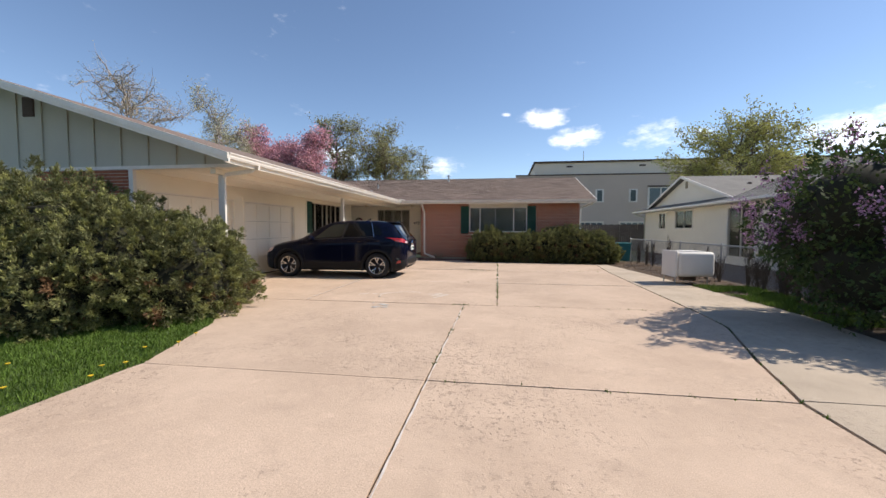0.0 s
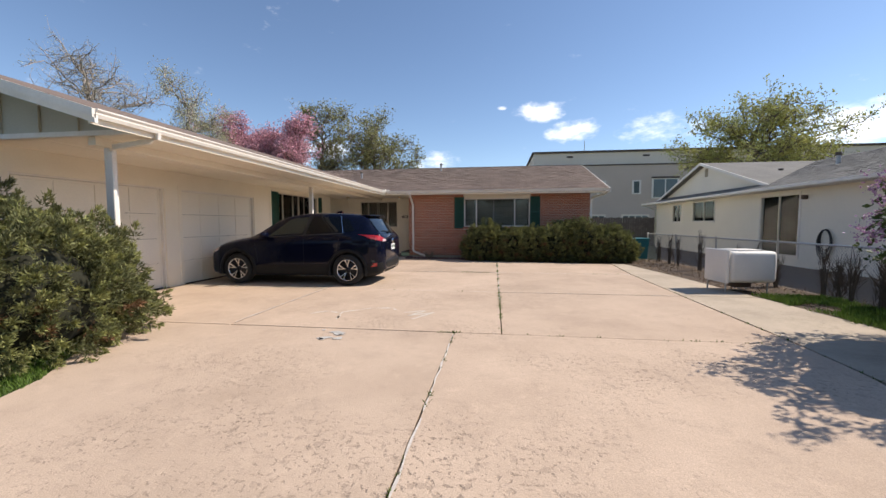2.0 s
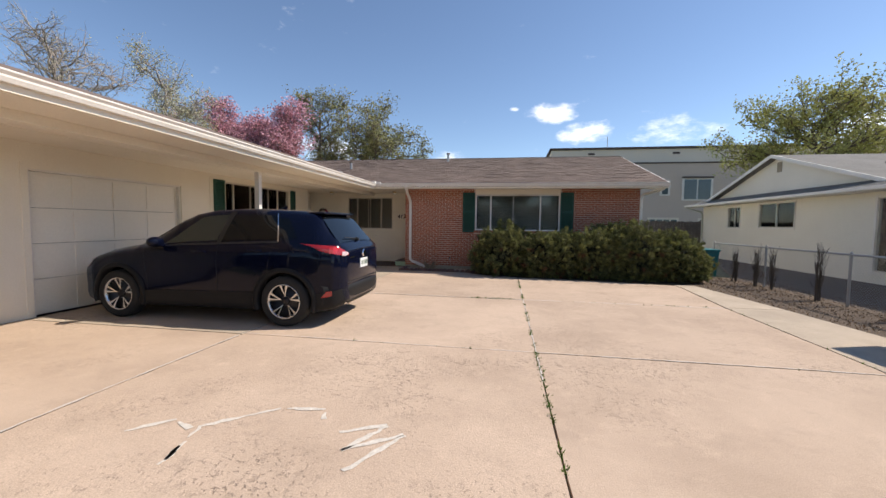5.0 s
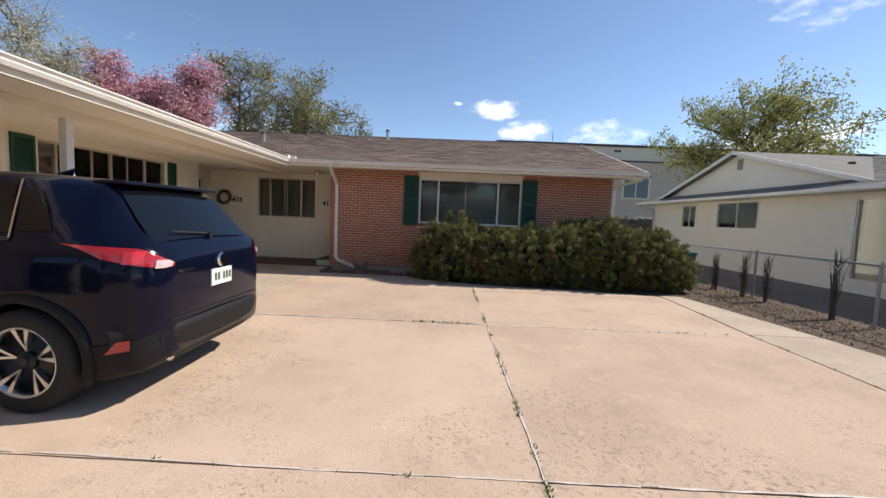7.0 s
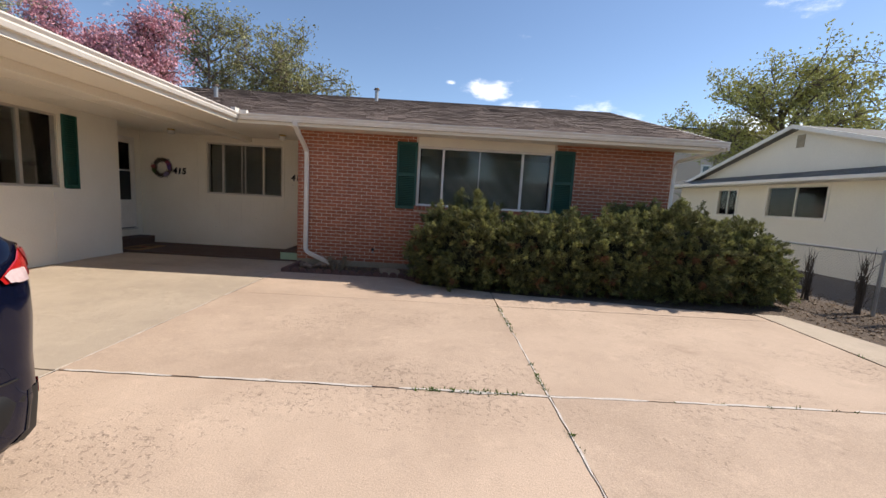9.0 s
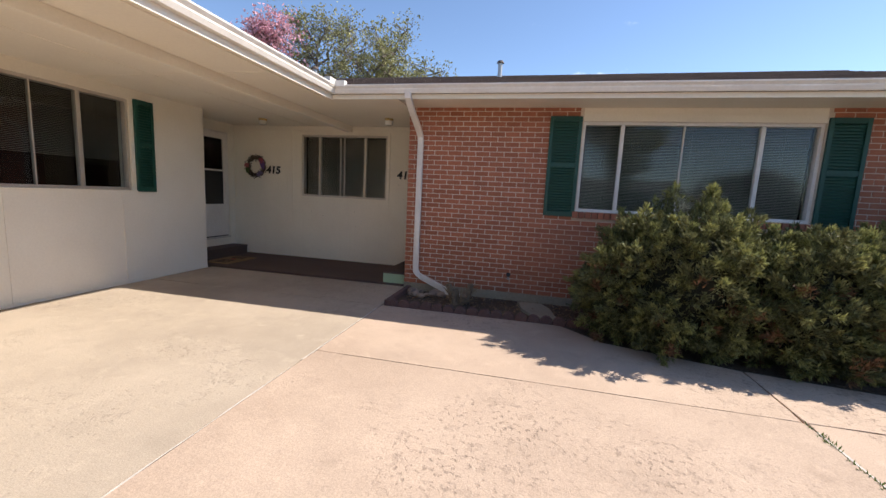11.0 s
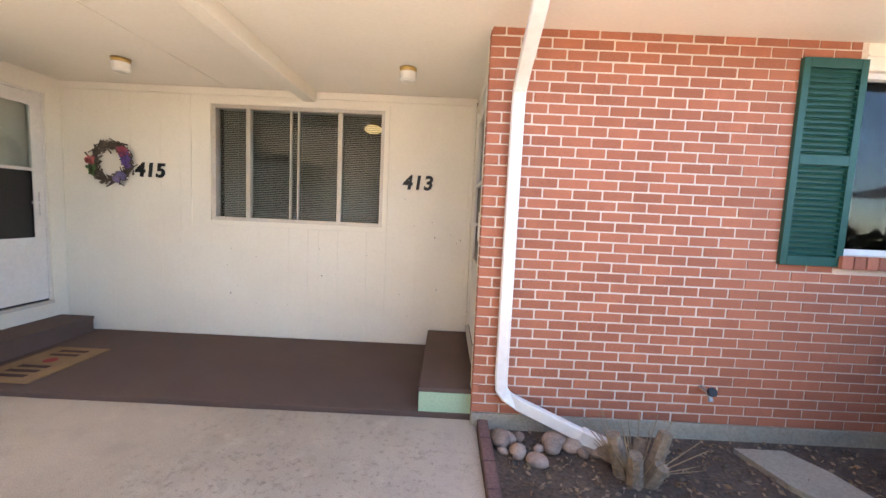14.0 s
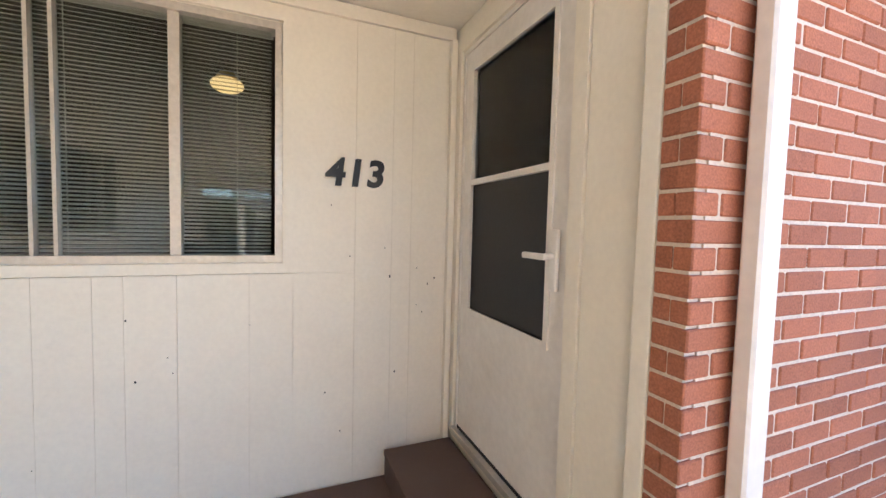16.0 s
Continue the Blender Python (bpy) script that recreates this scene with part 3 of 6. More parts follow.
part("gable_wall", bm, M_CREAM, house)
roof_slab("barge_board", [(3.99, 17.99, RZ(18) + 0.02), (4.03, 17.99, RZ(18) + 0.02), (4.03, 23.4, RZ(23.4) + 0.02), (3.99, 23.4, RZ(23.4) + 0.02)], 0.14, M_WHITE, house)
# plain room shells; their near-black colour stands in for lack of light
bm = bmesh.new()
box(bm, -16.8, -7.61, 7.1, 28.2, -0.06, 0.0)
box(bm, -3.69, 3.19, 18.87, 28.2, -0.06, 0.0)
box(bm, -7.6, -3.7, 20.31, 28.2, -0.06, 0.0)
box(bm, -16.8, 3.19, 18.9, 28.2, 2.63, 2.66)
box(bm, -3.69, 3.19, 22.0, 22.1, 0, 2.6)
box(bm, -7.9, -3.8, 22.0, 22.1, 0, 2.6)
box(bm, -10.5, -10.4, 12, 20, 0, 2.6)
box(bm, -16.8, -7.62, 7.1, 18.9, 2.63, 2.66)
solid("interior_shell", bm, M_UNLIT, "room shells behind the windows, coloured near-black to look unlit", "room", "structure")

# brick pier at the carport's front
bm = bmesh.new()
box(bm, -9.6, -7.36, 6.88, 6.955, -0.05, 2.57)
pier = part("brick_pier", bm, M_MORTAR, house)
rng = random.Random(5)
bm = bmesh.new()
for j in range(24, 38):
    for i in range(12):
        x0 = -9.6 + i * 0.194 + (0.097 if j % 2 else 0)
        box(bm, x0, min(x0 + 0.183, -7.355), 6.868, 6.95, 0.05 + j * 0.0664, 0.05 + j * 0.0664 + 0.055)
ob = part("brick_courses", bm, M_BRICK_I, pier)
tagged(ob, kind="stuff")
boxes("corner_trim", M_WHITE, house, (-7.36, -7.26, 6.87, 6.95, -0.03, 2.575))

# posts
for y in (7.2, 13.2):
    p = boxes("post", M_WHITE, house, (-5.61, -5.51, y - 0.05, y + 0.05, 0.02, 2.47), bevel=0.008)
    boxes("post_base", M_STEEL, p, (-5.615, -5.505, y - 0.055, y + 0.055, 0.0, 0.03))

# ---- windows, doors, porch ----


def pane(parent, x0, x1, y, z0, z1):
    ob = boxes("pane", M_GLASS, parent, (x0, x1, y, y + 0.004, z0, z1))
    ob.visible_shadow = False
    return ob


def window(name, label, at, rz, w, z0, z1, mull, frame_mat, trim_mat, blind=None, trim=0.06, thin=(), sill=True, tilt=-58):
    """A sliding window: x along the wall, y into the house. blind: (from, to) shares of the height that slats cover."""
    t = thing(name, label, "window", kind="structure", at=(at[0], at[1], 0), rz=rz)
    fw = 0.035
    boxes("window_frame", frame_mat, t, (0, fw, 0.0, 0.09, z0, z1), (w - fw, w, 0.0, 0.09, z0, z1), (fw, w - fw, 0.0, 0.09, z1 - fw, z1), (fw, w - fw, 0.0, 0.09, z0, z0 + fw))
    if trim:
        boxes("trim", trim_mat, t, (-trim, -0.002, -0.022, -0.002, z0 - trim, z1 + trim), (w + 0.002, w + trim, -0.022, -0.002, z0 - trim, z1 + trim), (-0.002, w + 0.002, -0.022, -0.002, z1 + 0.002, z1 + trim), (-0.002, w + 0.002, -0.022, -0.002, z0 - trim, z0 - 0.002))
    if sill:
        boxes("window_sill", trim_mat, t, (-trim - 0.01, w + trim + 0.01, -0.045, 0.0, z0 - 0.022, z0 - 0.001), bevel=0.004)
    xs = [fw] + [m * w for m in mull] + [w - fw]
    for i, (a, b) in enumerate(zip(xs, xs[1:])):
        pane(t, a + 0.018, b - 0.018, 0.045 + 0.012 * (i % 2), z0 + fw, z1 - fw)
    for m in mull:
        boxes("mullion", frame_mat, t, (m * w - 0.022, m * w + 0.022, 0.02, 0.085, z0 + fw, z1 - fw))
    for m in thin:
        boxes("sash_edge", frame_mat, t, (m * w - 0.007, m * w + 0.007, 0.028, 0.07, z0 + fw, z1 - fw))
    if blind:
        bm = bmesh.new()
        h = z1 - z0
        z = z0 + h * blind[0] + 0.03
        while z < z0 + h * blind[1] - 0.03:
            vs = box(bm, fw + 0.02, w - fw - 0.02, 0.115, 0.135, z, z + 0.0016)
            bmesh.ops.rotate(bm, cent=(0, 0.125, z), matrix=Matrix.Rotation(radians(tilt), 3, "X"), verts=vs)
            z += 0.019
        s = part("blind_slats", bm, M_BLIND, t)
        tagged(s, kind="stuff")
        boxes("blind_rail", M_BLIND, t, (fw + 0.01, w - fw - 0.01, 0.105, 0.145, z0 + h * blind[1] - 0.03, z0 + h * blind[1]), label="blind head rail")
        for u in (0.12, 0.5, 0.88):
            boxes("blind_cord", M_BLIND, t, (u * w, u * w + 0.003, 0.110, 0.112, z0 + h * blind[0] + 0.02, z0 + h * blind[1]))
    return t


def shutter(at, rz, w, z0, z1, label):
    t = thing("shutter", label, "shutter", "green window shutters", at=(at[0], at[1], 0), rz=rz)
    e = 0.045
    zm = z0 + (z1 - z0) * 0.52
    boxes("stile", M_GREEN, t, (0, e, -0.035, -0.004, z0, z1), bevel=0.004)
    boxes("stile", M_GREEN, t, (w - e, w, -0.035, -0.004, z0, z1), bevel=0.004)
    for a, b in ((z0, z0 + 0.06), (zm - 0.03, zm + 0.03), (z1 - 0.06, z1)):
        boxes("rail", M_GREEN, t, (e + 0.001, w - e - 0.001, -0.034, -0.004, a, b))
    boxes("backing", M_GREEN, t, (e, w - e, -0.010, -0.004, z0 + 0.05, z1 - 0.05))
    for a, b in ((z0 + 0.06, zm - 0.03), (zm + 0.03, z1 - 0.06)):
        n = int((b - a) / 0.034)
        for i in range(n):
            bm = bmesh.new()
            zz = a + (i + 0.5) * (b - a) / n
            vs = box(bm, e, w - e, -0.032, -0.012, zz - 0.003, zz + 0.003)
            bmesh.ops.rotate(bm, cent=(0, -0.022, zz), matrix=Matrix.Rotation(radians(38), 3, "X"), verts=vs)
            part("slat", bm, M_GREEN, t)
    return t


window("window_1", "wide white-framed sliding window with half-drawn blinds above the shrubs", (-1.56, 18.68), 0, 2.65, 1.28, 2.43, (0.185, 0.775), M_WHITE, M_WHITE, (0.0, 1.0), 0.0, (0.455,), False, 28)
boxes("window_head", M_CREAM, house, (-1.56, 1.09, 18.655, 18.70, 2.435, 2.60), (-1.56, 1.09, 18.64, 18.654, 2.435, 2.47), (-1.56, 1.09, 18.646, 18.654, 2.52, 2.53), label="cream board above the window")
window("window_2", "aluminium sliding window with closed blinds on the porch", (-6.56, 20.15), 0, 1.76, 1.25, 2.42, (0.205, 0.74), M_ALU, M_CREAM, (0.0, 1.0), 0.05, (0.45, 0.495), False, 28)
window("window_3", "wide aluminium window with raised blinds on the carport wall", (-7.42, 14.58), 90, 2.87, 1.26, 2.44, (0.12, 0.5, 0.80), M_ALU, M_CREAM, (0.30, 1.0), 0.04, (0.36, 0.64), True, 15)
shutter((-1.975, 18.655), 0, 0.40, 1.20, 2.49, "dark green louvred shutter on the brick wall")
shutter((1.10, 18.655), 0, 0.40, 1.20, 2.49, "dark green louvred shutter on the brick wall")
shutter((-7.40, 14.17), 90, 0.36, 1.24, 2.46, "dark green louvred shutter on the cream wall")
shutter((-7.40, 17.50), 90, 0.27, 1.24, 2.46, "narrow dark green shutter on the cream wall")

# brick sill of the front window
for i in range(34):
    x0 = -1.60 + i * 0.0795
    boxes("sill_brick", M_BRICK, wall_brick, (x0, x0 + 0.069, 18.595, 18.70, 1.19, 1.272))


def garage_door(name, y0, y1):
    t = thing(name, "cream sectional garage door with raised square panels, closed", "garage door", kind="structure", at=(-7.46, y0, 0), rz=90)
    w, h = y1 - y0, 2.2
    boxes("trim", M_CREAM, t, (-0.09, -0.002, -0.075, -0.055, 0.0, h + 0.09), (w + 0.002, w + 0.09, -0.075, -0.055, 0.0, h + 0.09), (-0.002, w + 0.002, -0.075, -0.055, h, h + 0.09))
    boxes("stop", M_WHITE, t, (0.0, 0.03, -0.05, 0.05, 0, h), (w - 0.03, w, -0.05, 0.05, 0, h), (0.03, w - 0.03, -0.05, 0.05, h - 0.03, h))
    rows, cols = 4, 4
    for r in range(rows):
        z0, z1 = 0.01 + r * (h - 0.04) / rows, 0.01 + (r + 1) * (h - 0.04) / rows
        sec = boxes("section", M_GARAGE, t, (0.032, w - 0.032, 0.03, 0.06, z0 + 0.003, z1 - 0.003), bevel=0.003)
        sec_w = (w - 0.064) / cols
        for c in range(cols + 1):
            xa = 0.032 + c * sec_w
            boxes("stile", M_GARAGE, sec, (max(0.033, xa - 0.035), min(w - 0.033, xa + 0.035), 0.016, 0.0295, z0 + 0.005, z1 - 0.005), bevel=0.002)
        for a, b in ((z0 + 0.004, z0 + 0.05), (z1 - 0.05, z1 - 0.004)):
            boxes("rail", M_GARAGE, sec, (0.034, w - 0.034, 0.018, 0.0295, a, b), bevel=0.002)
    boxes("bottom_seal", M_BLACK, t, (0.03, w - 0.03, 0.03, 0.06, 0.0, 0.012))
    return t


garage_door("door_1", 7.25, 10.02)
garage_door("door_2", 10.50, 13.22)


def lever(parent, x, z):
    hd = boxes("handle", M_WHITE, parent, (x - 0.02, x + 0.02, -0.02, -0.001, z - 0.13, z + 0.10), label="white lever handle", bevel=0.006)
    bm = bmesh.new()
    rod(bm, (x, -0.02, z), (x, -0.055, z), 0.012)
    box(bm, x - 0.13, x + 0.012, -0.068, -0.05, z - 0.014, z + 0.010, bevel=0.006)
    part("lever", bm, M_WHITE, hd, smooth=False)


def storm_door(name, label, at, rz, w, z0, z1, glass0, split, lever_z, dark):
    """x along the wall from the hinge side, y into the house."""
    t = thing(name, label, "door", kind="structure", at=(at[0], at[1], 0), rz=rz)
    boxes("frame", M_CREAM, t, (-0.07, -0.002, -0.018, -0.001, z0 - 0.02, z1 + 0.07), (w + 0.002, w + 0.07, -0.018, -0.001, z0 - 0.02, z1 + 0.07), (-0.002, w + 0.002, -0.018, -0.001, z1 + 0.002, z1 + 0.07))
    boxes("jamb", M_WHITE, t, (0.001, 0.02, 0.0, 0.1, z0, z1), (w - 0.02, w - 0.001, 0.0, 0.1, z0, z1), (0.02, w - 0.02, 0, 0.1, z1 - 0.02, z1))
    g = 0.12
    leaf = boxes("leaf", M_WHITE, t, (0.024, g, 0.005, 0.04, z0 + 0.02, z1 - 0.024), (w - g, w - 0.024, 0.005, 0.04, z0 + 0.02, z1 - 0.024),
                 (g, w - g, 0.005, 0.04, z0 + 0.02, glass0), (g, w - g, 0.005, 0.04, z1 - 0.13, z1 - 0.024), label="white painted metal leaf")
    boxes("glazing_bead", M_WHITE, leaf, (g - 0.015, g + 0.012, -0.004, 0.0045, glass0 - 0.015, z1 - 0.115), (w - g - 0.012, w - g + 0.015, -0.004, 0.0045, glass0 - 0.015, z1 - 0.115),
          (g + 0.012, w - g - 0.012, -0.004, 0.0045, glass0 - 0.015, glass0 + 0.012), (g + 0.012, w - g - 0.012, -0.004, 0.0045, z1 - 0.142, z1 - 0.115))
    boxes("sash_bar", M_WHITE, leaf, (g + 0.012, w - g - 0.012, -0.004, 0.03, split - 0.014, split + 0.014))
    pane(leaf, g, w - g, 0.022, split + 0.014, z1 - 0.13)
    scr = boxes("screen", M_BLACK, leaf, (g, w - g, 0.018, 0.021, glass0, split - 0.014), label="dark insect screen")
    boxes("threshold", M_ALU, t, (0.0, w, -0.03, 0.1, z0 - 0.02, z0 + 0.012))
    boxes("kick_sweep", M_BLACK, leaf, (0.03, w - 0.03, 0.0, 0.004, z0 + 0.014, z0 + 0.03))
    lever(leaf, w - 0.07, lever_z)
    boxes("inner_door", M_CREAM, t, (0.02, w - 0.02, 0.10, 0.14, z0, z1 - 0.02), label="beige inner door")
    bm = bmesh.new()
    for z in (z0 + 0.25, (z0 + z1) / 2, z1 - 0.25):
        rod(bm, (0.022, -0.004, z - 0.04), (0.022, -0.004, z + 0.04), 0.006)
    part("hinges", bm, M_WHITE, leaf)
    return t


storm_door("door_3", "white storm door with upper glass and dark lower screen", (-3.862, 20.06), -90, 0.93, 0.28, 2.42, 1.00, 1.69, 1.35, False)
storm_door("door_4", "white storm door with dark glass beside the wreath", (-8.098, 19.12), 90, 0.85, 0.36, 2.40, 1.0, 1.66, 1.35, True)

# grooved plywood of the porch
def panel(x0, x1, z0, z1):
    boxes("panel", M_CREAM, wall_back, (x0 + 0.0006, x1 - 0.0006, 20.140, 20.1499, z0, z1))


xs, x, k = [], -8.09, 0
wid = (0.20, 0.30, 0.20, 0.31, 0.20, 0.11)
while x < -3.9:
    xs.append(x)
    x += wid[k % 6]
    k += 1
xs.append(-3.885)
for a, b in zip(xs, xs[1:]):
    if b <= -6.62 or a >= -4.74:
        panel(a, b, 0.04, 2.50)
    else:
        a2, b2 = a, b
        panel(a2, b2, 0.04, 1.195)
boxes("trim", M_CREAM, wall_back, (-8.09, -5.64, 20.128, 20.149, 2.505, 2.575), (-5.48, -3.885, 20.128, 20.149, 2.505, 2.575), bevel=0.003)
boxes("corner_trim", M_CREAM, wall_back, (-3.92, -3.885, 20.10, 20.139, 0.20, 2.50), bevel=0.004)
boxes("panel", M_CREAM, wall_east, (-3.872, -3.861, 18.80, 19.055, 0.10, 2.575), bevel=0.003)
boxes("corner_trim", M_CREAM, wall_east, (-3.905, -3.873, 18.757, 18.815, 0.10, 2.578), bevel=0.004)
boxes("panel_joint", M_CREAM, wall_west, (-7.398, -7.388, 17.30, 17.32, 0.02, 1.2), (-7.398, -7.390, 16.08, 16.10, 0.02, 1.2), (-7.398, -7.390, 14.05, 14.07, 0.02, 2.5))
boxes("base_trim", M_CREAM, wall_west, (-7.398, -7.382, 13.32, 18.65, -0.02, 0.025))
# chipped paint
rng = random.Random(11)
for i in range(26):
    x, z, s = rng.uniform(-6.6, -3.98), rng.uniform(0.15, 1.15), rng.uniform(0.003, 0.008)
    if i > 20:
        x, z = rng.uniform(-4.7, -4.0), rng.uniform(1.1, 1.7)
    boxes("paint_chip", M_BLACK, wall_back, (x, x + s, 20.1385, 20.1397, z, z + s * rng.uniform(0.6, 2.2)))

bm = bmesh.new()
box(bm, -8.09, -3.87, 18.73, 20.139, -0.05, 0.032, bevel=0.006)
floor = solid("porch_floor", bm, M_CARPET, "low porch floor covered in dark brown outdoor carpet", "floor", "structure")
step = thing("door_step", "carpeted concrete door step with mint green end", "step", kind="structure")
boxes("tread", M_CARPET, step, (-4.275, -3.875, 18.74, 20.10, 0.17, 0.205), label="brown carpet", bevel=0.008)
boxes("riser", M_CARPET, step, (-4.268, -3.876, 18.752, 20.10, 0.033, 0.169))
boxes("end_face", M_MINT, step, (-4.27, -3.876, 18.735, 18.751, 0.0, 0.172), label="mint green painted end")
step = thing("door_step", "dark red-brown carpeted step below the storm door", "step", kind="structure")
boxes("tread", M_CARPET, step, (-8.09, -7.74, 18.78, 20.05, 0.17, 0.20), bevel=0.008)
boxes("riser", M_CARPET, step, (-8.09, -7.746, 18.79, 20.04, 0.033, 0.169))
M_MAT = mat("coir mat", (0.28, 0.17, 0.08), 0.95, var=0.25, fine=150, bump=0.6)
M_MATB = mat("mat print", (0.06, 0.025, 0.02), 0.95, var=0.2, fine=150)
doormat = thing("doormat", "tan coir doormat with dark printed letters and red spot", "doormat", at=(-7.40, 19.20, 0.033), rz=90)
boxes("mat_body", M_MAT, doormat, (-0.36, 0.36, -0.24, 0.24, 0, 0.012), bevel=0.003)
for i, x in enumerate((-0.26, -0.17, -0.08, 0.17, 0.26)):
    boxes("print_bar", M_MATB, doormat, (x - 0.022, x + 0.022, -0.12, 0.12, 0.0125, 0.0145))
bm = bmesh.new()
rod(bm, (0.05, 0, 0.0125), (0.05, 0, 0.0145), 0.05, n=12)
part("print_spot", bm, mat("red print", (0.3, 0.03, 0.03), 0.9), doormat)


def house_number(text, x, z):
    c = bpy.data.curves.new("house_number", "FONT")
    c.body, c.size, c.extrude, c.shear, c.offset, c.space_character = text, 0.195, 0.006, 0.12, 0.006, 1.08
    tmp = new("house_number", c)
    me = bpy.data.meshes.new_from_object(tmp)
    bpy.data.objects.remove(tmp)
    me.materials.append(M_BLACK)
    ob = new("house_number", me)
    ob.matrix_world = pose(x, 20.132, z, 90, 0, 0)
    return tagged(ob, "black metal house number " + text + " on the cream wall", "house number", "house numbers")


house_number("413", -4.60, 1.655)
house_number("415", -7.345, 1.66)


def ceiling_lamp(x, y):
    t = thing("ceiling_lamp", "small round porch lamp with brass ring and white glass", "lamp", "porch lamps", at=(x, y, CZ))
    bm = bmesh.new()
    rod(bm, (0, 0, -0.001), (0, 0, -0.035), 0.072, 0.066, 20)
    part("base", bm, M_BRASS, t, "brass base", True)
    bm = bmesh.new()
    rod(bm, (0, 0, -0.036), (0, 0, -0.095), 0.070, 0.066, 20)
    rod(bm, (0, 0, -0.095), (0, 0, -0.108), 0.066, 0.045, 20)
    part("globe", bm, M_OPAL, t, "white glass bowl")


ceiling_lamp(-4.5, 19.38)
ceiling_lamp(-6.9, 19.45)

# wreath
wreath = thing("wreath", "dark twig wreath with pink and purple silk flowers", "wreath", at=(-7.56, 20.10, 1.78))
wreath.scale = (1.06, 1.0, 1.06)
rng = random.Random(8)
bm = bmesh.new()
for i in range(220):
    a = rng.uniform(0, 6.283)
    r = 0.172 + rng.gauss(0, 0.028)
    y = rng.gauss(0, 0.014)
    b = a + rng.uniform(0.25, 0.6)
    r2 = 0.172 + rng.gauss(0, 0.03)
    rod(bm, (r * math.cos(a), y, r * math.sin(a)), (r2 * math.cos(b), rng.gauss(0, 0.014), r2 * math.sin(b)), 0.008, 0.004, 4)
part("ring", bm, M_TWIG, wreath)
for k, (a0, col, n) in enumerate(((0.7, (0.45, 0.10, 0.13), 9), (0.15, (0.16, 0.09, 0.30), 10), (-0.9, (0.25, 0.2, 0.35), 7), (3.2, (0.5, 0.14, 0.14), 7), (3.7, (0.10, 0.16, 0.05), 8))):
    m = mat("silk flower", col, 0.8, var=0.25, scale=20, bump=0)
    for i in range(n // 3):
        a = a0 + rng.uniform(-0.28, 0.28)
        bm = bmesh.new()
        for j in range(16):
            c = Vector((0.175 * math.cos(a), -0.035, 0.175 * math.sin(a)))
            d = Vector((rng.gauss(0, 1), rng.gauss(-0.4, 0.6), rng.gauss(0, 1))).normalized() * 0.05
            s = d.cross(Vector((0, 1, 0.3))).normalized() * 0.018
            bm.faces.new([bm.verts.new(c + q) for q in (d * 0.1, d * 0.6 + s, d, d * 0.6 - s)])
        part("flower", bm, m, wreath)


def pipe(name, pts, w, d, material, parent, normal=None):
    """A rectangular pipe along pts: w across, d deep."""
    bm = bmesh.new()
    rings = []
    P = [Vector(p) for p in pts]
    for i, p in enumerate(P):
        t = (P[min(i + 1, len(P) - 1)] - P[max(i - 1, 0)]).normalized()
        u = Vector((1, 0, 0)) - t * t.x if abs(t.x) < 0.8 else Vector((0, 0, 1)) - t * t.z
        u.normalize()
        v = t.cross(u)
        rings.append([bm.verts.new(p + u * a * w / 2 + v * b * d / 2) for a, b in ((-1, -0.7), (-0.8, -1), (-0.3, -1), (-0.25, -0.85), (0.25, -0.85), (0.3, -1), (0.8, -1), (1, -0.7), (1, 0.7), (0.8, 1), (-0.8, 1), (-1, 0.7))])
    for a, b in zip(rings, rings[1:]):
        for i in range(12):
            bm.faces.new((a[i], a[(i + 1) % 12], b[(i + 1) % 12], b[i]))
    bm.faces.new(rings[0])
    bm.faces.new(rings[-1][::-1])
    return part(name, bm, material, parent)


spout = thing("downspout", "white painted metal downspout at the brick corner", "downspout")
pipe("pipe", [(-3.72, 17.97, 2.64), (-3.72, 17.98, 2.58), (-3.72, 18.15, 2.46), (-3.72, 18.48, 2.28), (-3.72, 18.59, 2.20), (-3.72, 18.61, 2.10), (-3.72, 18.61, 0.36), (-3.715, 18.61, 0.28), (-3.68, 18.60, 0.235), (-3.60, 18.57, 0.20), (-3.10, 18.42, 0.035)], 0.082, 0.05, M_WHITE, spout)
pipe("outlet", [(-3.22, 18.457, 0.075), (-3.0, 18.39, 0.002)], 0.095, 0.07, M_WHITE, spout, "crimped grey-white outlet")
spout = thing("downspout", "white downspout elbow at the carport corner", "downspout")
pipe("pipe", [(-4.72, 7.12, 2.63), (-4.72, 7.12, 2.57), (-4.85, 7.12, 2.53), (-5.42, 7.13, 2.47), (-5.468, 7.13, 2.40), (-5.468, 7.13, 0.0)], 0.075, 0.055, M_WHITE, spout)
spout = thing("downspout", "white downspout at the house's far corner", "downspout")
pipe("pipe", [(3.9, 17.97, 2.64), (3.88, 18.1, 2.55), (3.5, 18.6, 2.42), (3.47, 18.66, 2.3), (3.47, 18.70, 0.1)], 0.075, 0.055, M_WHITE, spout)
tap = thing("hose_tap", "weathered brass hose tap in the brick wall", "tap", at=(-2.37, 18.64, 0.345))
bm = bmesh.new()
rod(bm, (0, 0.01, 0), (0, -0.09, 0), 0.014)
rod(bm, (0, -0.06, 0.01), (0, -0.10, -0.05), 0.016)
part("spigot", bm, M_STEEL, tap)
bm = bmesh.new()
rod(bm, (0, -0.095, 0.012), (0, -0.11, 0.02), 0.03, n=10)
part("wheel", bm, M_BLACK, tap)

